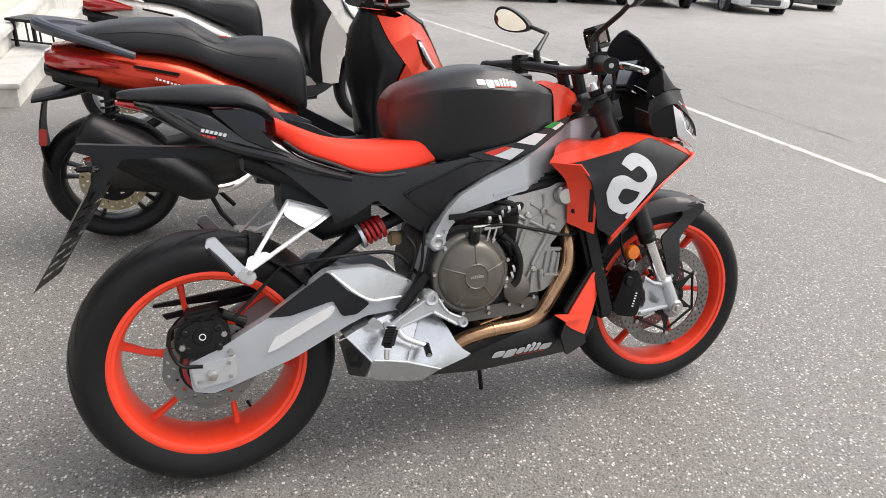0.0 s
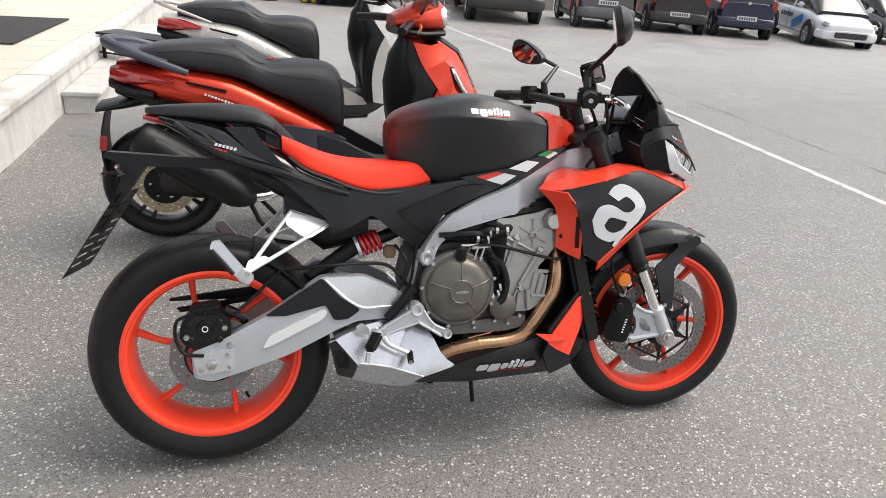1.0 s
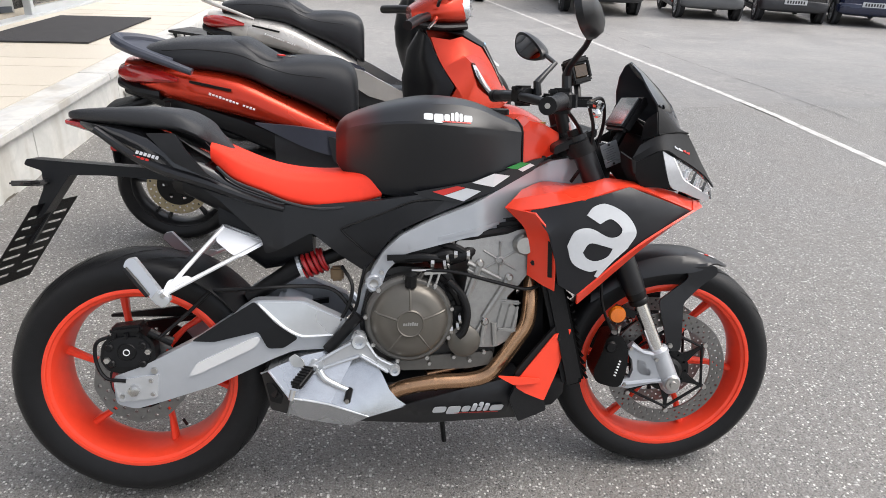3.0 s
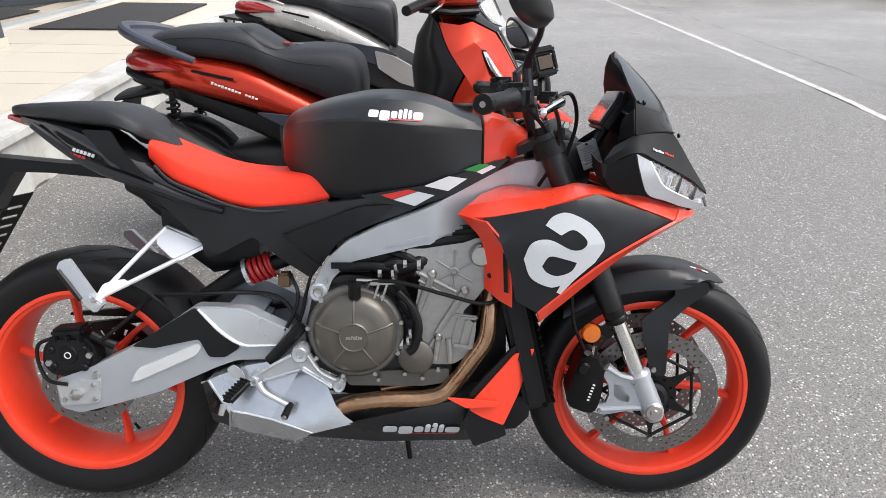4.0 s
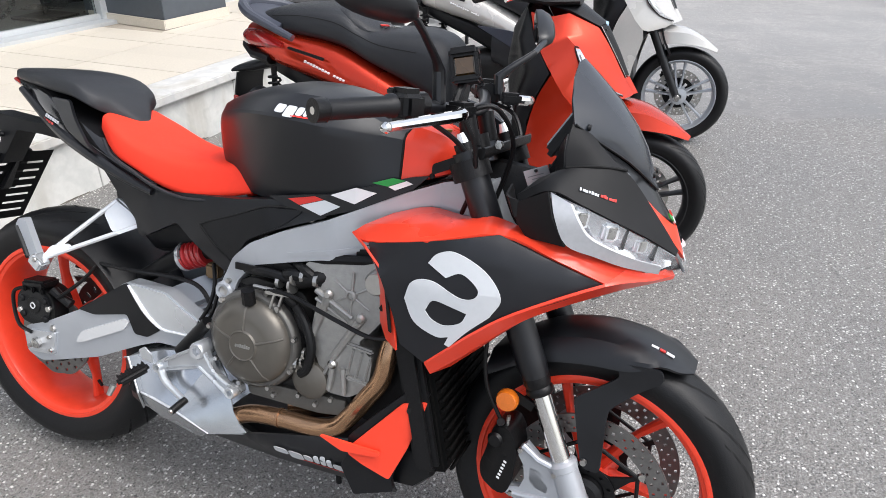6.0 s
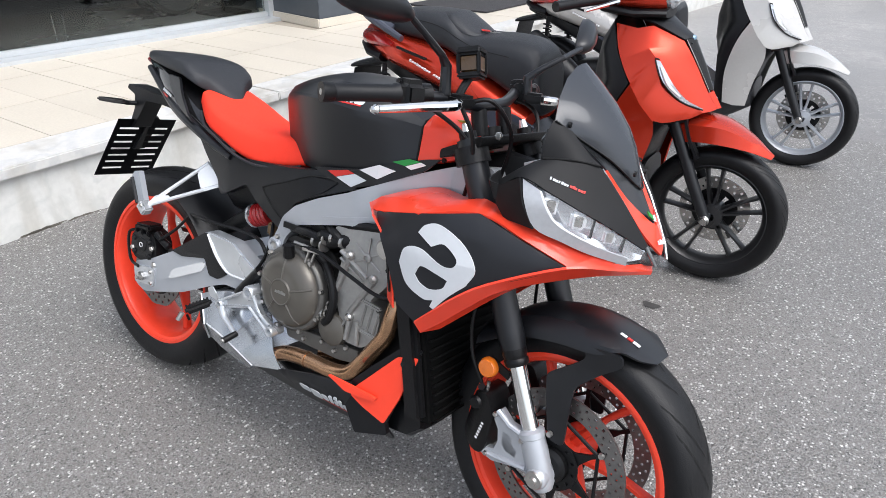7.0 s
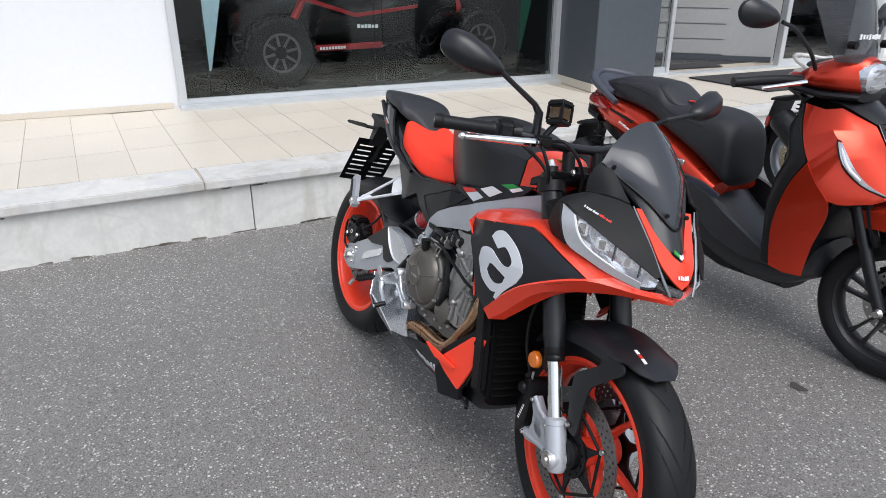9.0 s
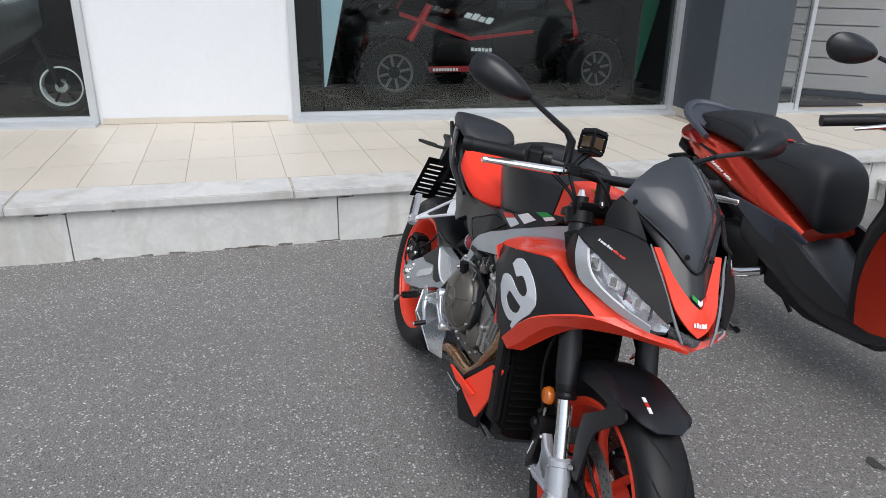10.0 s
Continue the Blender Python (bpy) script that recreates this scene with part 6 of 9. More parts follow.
    wg = part("cowl_wing", sheet([[(1.250, -0.157, 0.922), (1.300, -0.138, 0.9275), (1.344, -0.112, 0.9245)],
                             [(1.247, -0.158, 0.948), (1.287, -0.137, 0.949), (1.320, -0.108, 0.937)],
                             [(1.248, -0.150, 0.975), (1.268, -0.134, 0.977), (1.293, -0.114, 0.962)],
                             [(1.249, -0.138, 0.991), (1.264, -0.128, 0.984), (1.281, -0.118, 0.975)]], 0.004, mi, 3), COWL_BLACK, moto, "black screen base panel")
    part("panel_joint", T([(x, y if not mi else -y, z) for x, y, z in ((1.250, -0.1585, 0.9215), (1.300, -0.1395, 0.9270), (1.344, -0.1135, 0.9240))], 0.0022, 6, 3), GROOVE, wg)
    part("wing_web", sheet([[(1.250, -0.155, 0.920), (1.248, -0.156, 0.946), (1.248, -0.148, 0.974)], [(1.228, -0.110, 0.905), (1.230, -0.115, 0.935), (1.235, -0.12, 0.955)]], 0.004, mi), PLASTIC, wg)
    part("nose_stripe", sheet([[(1.345, -0.090, 0.914), (1.387, -0.070, 0.862), (1.425, -0.054, 0.814), (1.449, -0.026, 0.783), (1.457, 0, 0.767)],
                               [(1.344, -0.073, 0.914), (1.381, -0.047, 0.868), (1.419, -0.018, 0.833), (1.434, -0.005, 0.823), (1.435, 0, 0.822)]], 0.005, mi), ORANGE, moto, "orange-red nose stripe")
    part("nose_panel", sheet([[(1.290, -0.112, 0.962), (1.342, -0.074, 0.914), (1.379, -0.048, 0.868), (1.417, -0.018, 0.833), (1.432, 0, 0.822)],
                              [(1.270, -0.126, 0.980), (1.290, -0.100, 0.960), (1.338, -0.054, 0.927), (1.378, -0.024, 0.893), (1.389, 0, 0.882)]], 0.004, mi), GLOSS_GREY, moto, "glossy dark grey nose panel")
    part("daylight_strip", T([(x, y if not mi else -y, z) for x, y, z in ((1.344, -0.100, 0.918), (1.364, -0.089, 0.890), (1.388, -0.080, 0.861), (1.424, -0.063, 0.811), (1.446, -0.050, 0.778), (1.460, -0.036, 0.752))], [0.002, 0.0032, 0.0036, 0.0036, 0.0036, 0.003], 8), STRIP_GREY, moto, "clear daytime running light strip")
    part("screen_bolt", LA([(0, 0.004), (0.005, 0.004), (0.006, 0)], 10, (1.272, s * 0.118, 0.986), "x"), ENGINE_DARK, moto)
    part("screen_bolt", LA([(0, 0.004), (0.005, 0.004), (0.006, 0)], 10, (1.382, s * 0.032, 0.912), "x"), ENGINE_DARK, moto)
chin = part("nose_chin", sheet([[(1.436, -0.062, 0.780), (1.460, -0.020, 0.770), (1.464, 0, 0.766), (1.460, 0.020, 0.770), (1.436, 0.062, 0.780)], [(1.440, -0.060, 0.762), (1.468, -0.018, 0.752), (1.474, 0, 0.748), (1.468, 0.018, 0.752), (1.440, 0.060, 0.762)], [(1.428, -0.050, 0.742), (1.452, -0.014, 0.734), (1.460, 0, 0.730), (1.452, 0.014, 0.734), (1.428, 0.050, 0.742)]], 0.003), CLEAR, moto, "clear lower lamp cover")
part("chin_core", hull([(1.40, 0.030, 0.735, 0.768), (1.44, 0.026, 0.742, 0.768), (1.455, 0.010, 0.745, 0.762)], 12), ENGINE_DARK, chin)
for y, mt in ((-0.0125, GREEN_MARK), (0, PURE_WHITE), (0.0125, RED_MARK)):
    part("mark", sheet([[(1.4335 - abs(q) * 0.55, q, 0.8275 + abs(q) * 0.62) for q in (y - 0.006, y, y + 0.006)], [(1.4290 - abs(q) * 0.55, q, 0.8355 + abs(q) * 0.62) for q in (y - 0.006, y, y + 0.006)]], 0.003, per=1), mt, moto)
for k in range(6):
    y = -0.015 + 0.0055 * k
    part("mark", sheet([[(1.4565 - 0.25 * abs(y), y, 0.789), (1.4565 - 0.25 * abs(y), y + 0.004, 0.789)], [(1.4525 - 0.25 * abs(y), y, 0.796 + 0.002 * (k % 2)), (1.4525 - 0.25 * abs(y), y + 0.004, 0.796 + 0.002 * (k % 2))]], 0.0015, per=1), PURE_WHITE, moto)
rows = []
for xe, ye, ze, xc, zc in ((1.226, 0.026, 1.089, 1.232, 1.097), (1.230, 0.070, 1.066, 1.262, 1.072), (1.238, 0.108, 1.028, 1.306, 1.032), (1.252, 0.138, 0.990, 1.342, 0.990), (1.286, 0.102, 0.964, 1.364, 0.956), (1.339, 0.055, 0.930, 1.379, 0.922), (1.379, 0.024, 0.895, 1.389, 0.890), (1.389, 0.006, 0.884, 1.390, 0.883)):
    rows.append([(xc + (xe - xc) * abs(f) ** 1.7, ye * f, zc + (ze - zc) * abs(f) ** 1.7) for f in (-1, -0.66, -0.33, 0, 0.33, 0.66, 1)])
scr = part("windscreen", sheet(rows, 0.004, per=3), SMOKE, moto, "small dark smoked windscreen", sharp=60)
lower_edge = [(xe + 0.002, ye, ze) for xe, ye, ze in ((1.252, 0.138, 0.990), (1.286, 0.102, 0.964), (1.339, 0.055, 0.930), (1.379, 0.024, 0.895), (1.390, 0.0, 0.883))]
part("screen_seal", T([(x, -y, z) for x, y, z in lower_edge] + [(x, y, z) for x, y, z in reversed(lower_edge[:-1])], 0.0022, 6, 3), ENGINE_DARK, scr)
dash = part("instrument_panel", B((1.226, 0, 0.966), (0.026, 0.135, 0.098), (0, 32, 0), 0.008), ENGINE_DARK, moto, "black instrument panel with glossy display")
part("display_glass", B(pose(1.226, 0, 0.966, 0, 32, 0) @ Vector((-0.014, 0, 0.002)), (0.004, 0.118, 0.078), (0, 32, 0), 0.001), STRIP_GREY, dash)
part("panel_stay", T([(1.225, 0, 0.93), (1.20, 0, 0.885), (1.17, 0, 0.85)], 0.012, 8), ENGINE_DARK, dash)
part("nose_inner", hull([(1.235, 0.13, 0.79, 0.92), (1.33, 0.07, 0.78, 0.90), (1.40, 0.03, 0.77, 0.83)], 16), ENGINE_DARK, moto)
part("steering_head", hull([(1.04, 0.035, 0.70, 0.88), (1.10, 0.034, 0.74, 0.90), (1.19, 0.012, 0.80, 0.89)], 16), ENGINE_DARK, moto)
plate = part("data_plate", B((1.184, -0.026, 0.866), (0.047, 0.002, 0.062), (6, -22.7, 4), 0.0008), BRIGHT, moto, "pale metal data plate on the steering head")
mp = pose(1.184, -0.026, 0.866, 6, -22.7, 4)
for k in range(7):
    part("mark", B(mp @ Vector((-0.003 + 0.003 * (k % 2), -0.0012, 0.018 - 0.006 * k)), (0.030 - 0.006 * (k % 3), 0.0008, 0.0018), (6, -22.7, 4), 0), STRIP_GREY, plate)
for z in (-0.026, 0.026):
    part("rivet", LA([(0, -0.003), (0.003, -0.0025), (0.0035, 0)], 10, mp @ Vector((0, -0.001, z))), ENGINE_DARK, plate)
part("clamp_bolt", bolt(bmesh.new(), (1.115, -0.088, 0.935), 0.009, 0.006, -1), STEEL, moto)

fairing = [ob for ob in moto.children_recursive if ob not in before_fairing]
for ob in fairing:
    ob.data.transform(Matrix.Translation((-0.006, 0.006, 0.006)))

# front end that turns with the bars
fork_foot = Vector((1.362, 0, 0.285))
for s in (-1, 1):
    y = s * 0.105
    at = lambda h: fork_foot + axis_dir * h + Vector((0, y, 0))
    leg = part("fork_leg", T([at(0.255), at(0.29), at(0.30), at(0.70)], [0.0245, 0.0285, 0.0285, 0.027], 18), MATT_BLACK, moto, "black fork leg with chrome slider", m=STEER)
    part("slider", T([at(0.06), at(0.27)], 0.0185, 18), CHROME, leg, m=STEER)
    part("fork_seal", T([at(0.232), at(0.236), at(0.244), at(0.248), at(0.256), at(0.268)], [0.0235, 0.026, 0.026, 0.0235, 0.0262, 0.0262], 18), ENGINE_DARK, leg, m=STEER)
    cl = part("axle_clamp", T([at(-0.034), at(-0.020), at(0.0), at(0.05), at(0.078), at(0.080), at(0.092), at(0.098)], [0.019, 0.026, 0.027, 0.027, 0.026, 0.0285, 0.0285, 0.022], 20), SILVER, leg, m=STEER)
    part("axle_boss", LA([(0.0, s * 0.137), (0.016, s * 0.137), (0.022, s * 0.132), (0.0245, s * 0.124), (0.0245, s * 0.085)], 22, (1.364, 0, 0.284)), SILVER, leg, m=STEER)
    web = [(1.244, 0.381), (1.257, 0.394), (1.283, 0.372), (1.345, 0.362), (1.352, 0.282), (1.310, 0.280), (1.252, 0.266), (1.224, 0.272), (1.221, 0.288), (1.253, 0.296), (1.260, 0.318)]
    gap = [(1.270, 0.318), (1.282, 0.306), (1.306, 0.301), (1.308, 0.317), (1.293, 0.328), (1.294, 0.342), (1.269, 0.346), (1.270, 0.319)]
    brk = part("caliper_bracket", slab(web + [(1.260, 0.3185)] + gap[::-1] + [(1.260, 0.319), (1.256, 0.346), (1.244, 0.364)], 0.122, 0.016, side=s, rnd=0), SILVER, leg, m=STEER)
    part("bracket_rib", T([(1.250, s * 0.122, 0.388), (1.283, s * 0.123, 0.368), (1.335, s * 0.122, 0.356)], 0.006, 8), SILVER, brk, m=STEER)
    part("bracket_rib", T([(1.225, s * 0.122, 0.280), (1.255, s * 0.123, 0.281), (1.335, s * 0.122, 0.290)], 0.0065, 8), SILVER, brk, m=STEER)
    bm = LA([(0, s * 0.010), (0.008, s * 0.010), (0.010, s * 0.004), (0.018, s * 0.004), (0.020, 0)], 18, (1.364, s * 0.134, 0.284))
    part("axle_end", bm, STEEL, leg, m=STEER)
    bolts(leg, STEEL, [(x, s * 0.126, z) for x, z in ((1.318, 0.350), (1.345, 0.275), (1.238, 0.280), (1.248, 0.380))], 0.006, 0.006, s, STEER)
    cal = part("front_caliper", slab([(1.188, 0.412), (1.220, 0.420), (1.243, 0.378), (1.240, 0.313), (1.228, 0.272), (1.168, 0.276), (1.160, 0.303), (1.174, 0.349)], lambda x, z: 0.130 - 0.6 * max(0, 1.205 - x), 0.075, side=s, rnd=0.016, bev=0.006), ENGINE_DARK, leg, "black four-piston front caliper", m=STEER)
    for k in range(6):
        z, x = 0.306 + 0.0078 * k, 1.207 + 0.0022 * k
        part("mark", slab([(x, z), (x + 0.006, z - 0.002), (x + 0.0068, z + 0.002), (x + 0.0008, z + 0.004)], 0.1315, 0.001, side=s, rnd=0.001), PURE_WHITE, cal, m=STEER)
    part("caliper_cap", LA([(0, s * 0.134), (0.012, s * 0.134), (0.016, s * 0.128)], 16, (1.196, 0, 0.385)), ENGINE_DARK, cal, m=STEER)
    part("bleed_nipple", T([(1.214, s * 0.118, 0.418), (1.216, s * 0.120, 0.440)], 0.004, 8), STEEL, cal, m=STEER)
    part("banjo", T([(1.200, s * 0.110, 0.408), (1.202, s * 0.124, 0.424)], 0.008, 10), ENGINE_DARK, cal, m=STEER)
    part("side_reflector", LA([(0, s * 0.128), (0.019, s * 0.127), (0.022, s * 0.122), (0.022, s * 0.112)], 24, (1.208, 0, 0.470)), AMBER, leg, "round amber side reflector", m=STEER)
    part("reflector_bracket", B((1.230, s * 0.110, 0.476), (0.06, 0.004, 0.02), (0, 20, 0), 0.001), ENGINE_DARK, leg, m=STEER)
    part("brake_line", T([(1.20, s * 0.115, 0.42), (1.165, s * 0.125, 0.50), (1.16, s * 0.12, 0.60), (1.19, s * 0.08, 0.70)], 0.004, 8, 6), ENGINE_DARK, leg, m=STEER)
fr = 0.322
rows = []
for y in (-0.084, -0.080, -0.064, -0.035, 0, 0.035, 0.064, 0.080, 0.084):
    line = []
    for t, k in ((2.35, 1.0), (2.0, 1.0), (1.68, 1.0), (1.42, 0.98), (1.26, 0.88), (1.15, 0.66), (1.08, 0.34)):
        q = abs(y) * k
        line.append((FA.x + fr * math.cos(t) * (1 - 0.02 * (q > 0.05)), y * k, FA.z + (fr - 0.004 * max(0, (1.3 - t) / 0.2) - 0.25 * max(0, q - 0.035) - 5.0 * max(0, q - 0.076)) * math.sin(t)))
    rows.append(line)
fender = part("front_fender", sheet(rows, 0.004), MATT_BLACK, moto, "matt black front fender", m=STEER)
for s in (-1, 1):
    part("fender_leg", slab([(1.470, 0.590), (1.476, 0.568), (1.440, 0.540), (1.412, 0.513), (1.390, 0.489), (1.393, 0.358), (1.358, 0.360), (1.325, 0.496), (1.385, 0.543), (1.402, 0.560), (1.385, 0.585)], lambda x, z: 0.0800 + 0.012 * max(0, min(1, (0.535 - z) / 0.10)), 0.006, 0.03, side=s, rnd=0.012), MATT_BLACK, fender, m=STEER)
    part("fender_bolt", LA([(0, s * 0.101), (0.006, s * 0.101), (0.007, s * 0.094)], 8, (1.362, 0, 0.376)), STEEL, fender, m=STEER)
for t0, t1, mt in ((1.215, 1.262, PURE_WHITE), (1.268, 1.300, RED_MARK), (1.308, 1.350, PURE_WHITE)):
    rr = fr + 0.0035
    part("mark", sheet([[(FA.x + rr * math.cos(t), y, FA.z + (rr - 0.0025) * math.sin(t)) for t in (t0, (t0 + t1) / 2, t1)] for y in (-0.034, -0.026)], 0.002), mt, fender, m=STEER)
# yokes, bars, controls
body_parts = list(moto.children_recursive)
for ob in moto.children_recursive:
    if ob.data and ob.data.materials[0] == CLEAR:
        ob.visible_shadow = False
part("top_yoke", slab([(1.02, 0.90), (1.12, 0.945), (1.12, 0.925), (1.02, 0.88)], 0.125, 0.25, bev=0.004), ENGINE_DARK, moto, m=STEER)
part("bottom_yoke", slab([(1.10, 0.70), (1.19, 0.74), (1.19, 0.705), (1.10, 0.665)], 0.13, 0.26, bev=0.004), ENGINE_DARK, moto, m=STEER)
for s in (-1, 1):
    part("fork_cap", T([fork_foot + axis_dir * 0.70 + Vector((0, s * 0.105, 0)), fork_foot + axis_dir * 0.72 + Vector((0, s * 0.105, 0))], 0.018, 14), ENGINE_DARK, moto, m=STEER)
    part("fork_clamp", T([fork_foot + axis_dir * 0.655 + Vector((0, s * 0.105, 0)), fork_foot + axis_dir * 0.690 + Vector((0, s * 0.105, 0))], 0.036, 18), ENGINE_DARK, moto, m=STEER)
    part("fork_adjuster", T([fork_foot + axis_dir * 0.72 + Vector((0, s * 0.105, 0)), fork_foot + axis_dir * 0.738 + Vector((0, s * 0.105, 0))], [0.011, 0.007], 10), POLISHED, moto, m=STEER)
    part("bar_riser", T([(1.06, s * 0.045, 0.93), (1.045, s * 0.045, 0.985)], 0.017, 12), ENGINE_DARK, moto, m=STEER)
bar = part("handlebar", T([(0.965, -0.26, 0.998), (1.01, -0.17, 0.995), (1.04, -0.07, 0.982), (1.045, 0, 0.980), (1.04, 0.07, 0.982), (1.01, 0.17, 0.995), (0.965, 0.26, 0.998)], 0.0125, 14, 6), MATT_BLACK, moto, "black tapered handlebar")
for s in (-1, 1):
    g0, g1 = Vector((0.975, s * 0.238, 0.998)), Vector((0.908, s * 0.368, 0.994))
    dx = Vector((0.055 if s > 0 else 0.0, 0, 0))
    g0, g1 = g0 + dx * 0.5, g1 + dx
    grip = part("grip", T([g0, g0.lerp(g1, 0.06), g0.lerp(g1, 0.10), g0.lerp(g1, 0.88)], [0.020, 0.020, 0.0165, 0.0165], 16), PLASTIC, bar, "black rubber grip")
    part("bar_end", T([g0.lerp(g1, 0.88), g0.lerp(g1, 0.90), g0.lerp(g1, 1.04)], [0.0165, 0.0185, 0.0185], 16), ENGINE_DARK, grip)
    part("bar_end_screw", T([g0.lerp(g1, 1.04), g0.lerp(g1, 1.046)], 0.006, 8), STEEL, grip)
    part("switch_box", B(g0.lerp(g1, -0.18), (0.062, 0.055, 0.056), (0, 0, s * 27), 0.014, 3), ENGINE_DARK, bar)
    part("switch_button", B(g0.lerp(g1, -0.18) + Vector((-0.022, 0, 0.020)), (0.020, 0.018, 0.012), (0, 0, s * 27), 0.003), PLASTIC, bar)
    part("brake_clamp", T([g0.lerp(g1, -0.45) - Vector((0, 0.0, 0.0)), g0.lerp(g1, -0.30)], 0.021, 12), ENGINE_DARK, bar)
    lev = part("lever", T([Vector((1.068, s * 0.168, 0.992)) + dx * 0.2, Vector((1.078, s * 0.200, 0.990)) + dx * 0.4, Vector((1.052, s * 0.270, 0.986)) + dx * 0.7, Vector((1.018, s * 0.350, 0.980)) + dx], [0.011, 0.0105, 0.009, 0.007], 10, 5), CHROME, bar, "polished silver lever")
    part("lever_ball", LA([(0, -0.009), (0.006, -0.007), (0.009, 0), (0.006, 0.007), (0, 0.009)], 12, Vector((1.015, s * 0.356, 0.979)) + dx), CHROME, lev)
    part("lever_mount", B(Vector((1.062, s * 0.150, 0.995)) + dx * 0.2, (0.045, 0.04, 0.024), (0, 0, s * 20), 0.006), ENGINE_DARK, bar)
    out = 0.145 if s < 0 else 0.175
    high = 1.055 if s < 0 else 1.035
    sa, sb = Vector((1.020, s * out, 1.000)) + dx * 0.4, Vector((1.016, s * out, high)) + dx * 0.4
    if s < 0:
        stalk = [sa, sb, sb + Vector((0.0, -0.020, 0.020)), Vector((1.022, -0.245, 1.115)), Vector((1.020, -0.290, 1.140))]
    else:
        stalk = [sa, sb, Vector((1.065, 0.190, 1.060)), Vector((1.100, 0.215, 1.088)), Vector((1.100, 0.310, 1.112))]
    mir = part("mirror", T(stalk, [0.012, 0.011, 0.0075, 0.0065, 0.0065], 10), MATT_BLACK, moto, "black stalked rear-view mirror")
    c0 = Vector((0.992, -0.352, 1.165)) if s < 0 else Vector((1.082, 0.386, 1.136))
    hd = bmesh.new()
    u = Vector((-0.50, s * 0.80, 0.33)).normalized() if s < 0 else Vector((-0.28, 0.90, 0.30)).normalized()
    nrm = Vector((1.0, 0.30 if s > 0 else -0.50, 0.10 if s > 0 else 0.22)).normalized()
    nrm = (nrm - u * nrm.dot(u)).normalized()
    v = u.cross(nrm).normalized()
    loops = []
    for f, a_, b_ in ((-0.020, 0.88, 0.86), (-0.018, 1.0, 1.0), (-0.004, 1.0, 1.0), (0.014, 0.78, 0.74), (0.022, 0.40, 0.36)):
        loop = []
        for k in range(24):
            t = 2 * math.pi * k / 24
            cu, sv = math.cos(t), math.sin(t)
            wide = 0.043 * (0.72 + 0.28 * cu) + 0.004
            loop.append(c0 + u * (0.082 * a_ * cu) + v * (wide * b_ * math.copysign(abs(sv) ** 0.8, sv)) + nrm * f)
        loops.append(loop)
    part("mirror_shell", rings(hd, loops), MATT_BLACK, mir)
    gl = bmesh.new()
    gl.faces.new([gl.verts.new(c0 + u * (0.072 * math.cos(t)) + v * ((0.043 * (0.72 + 0.28 * math.cos(t)) + 0.004) * 0.84 * math.sin(t)) - nrm * 0.0206) for t in (2 * math.pi * k / 24 for k in range(24))])
    part("mirror_glass", gl, MIRROR, mir)
res_at = pose(1.052, -0.110, 1.062, -10, -12, 12)
res = part("fluid_reservoir", B((0, 0, 0), (0.044, 0.042, 0.040), bev=0.007, seg=3), BROWN_FLUID, bar, "amber-brown brake fluid reservoir", m=res_at)
part("reservoir_cap", B((0, 0, 0.024), (0.051, 0.049, 0.016), bev=0.005, seg=3), ENGINE_DARK, res, m=res_at)
part("reservoir_frame", B((0, 0, -0.022), (0.049, 0.047, 0.012), bev=0.004), ENGINE_DARK, res, m=res_at)
for x, y in ((-0.021, -0.020), (-0.021, 0.020), (0.021, -0.020), (0.021, 0.020)):
    part("frame_post", B((x, y, 0.001), (0.007, 0.007, 0.040), bev=0.002), ENGINE_DARK, res, m=res_at)
part("reservoir_arm", T([(1.052, -0.112, 1.038), (1.050, -0.128, 1.020), (1.048, -0.142, 0.998)], 0.008, 8, 3), ENGINE_DARK, res)
for k, pts in enumerate((((1.065, -0.15, 0.99), (1.115, -0.12, 1.00), (1.14, -0.07, 0.93), (1.11, -0.05, 0.82), (1.08, -0.03, 0.74)), ((1.00, -0.19, 0.985), (1.06, -0.13, 0.93), (1.10, -0.10, 0.85), (1.09, -0.07, 0.75)), ((1.00, 0.19, 0.985), (1.09, 0.14, 0.96), (1.12, 0.09, 0.86), (1.08, 0.05, 0.75)), ((1.07, -0.16, 0.985), (1.09, -0.14, 0.93), (1.085, -0.12, 0.86), (1.06, -0.09, 0.80)))):
    part("control_cable", T(pts, 0.0045, 8, 6), ENGINE_DARK, bar)
bar_parts = [ob for ob in moto.children_recursive if ob not in body_parts and ob.name.split(".")[0] not in ("top_yoke", "bottom_yoke", "fork_cap", "fork_clamp", "fork_adjuster", "bar_riser")]
steered_level = LEAN.inverted() @ pose(0, -0.092, 0, -12.0, 0, 2.0)
for ob in bar_parts:
    ob.data.transform(steered_level)
part("ignition_switch", T([(1.055, 0, 0.90), (1.04, 0, 0.945)], 0.022, 14), ENGINE_DARK, moto)

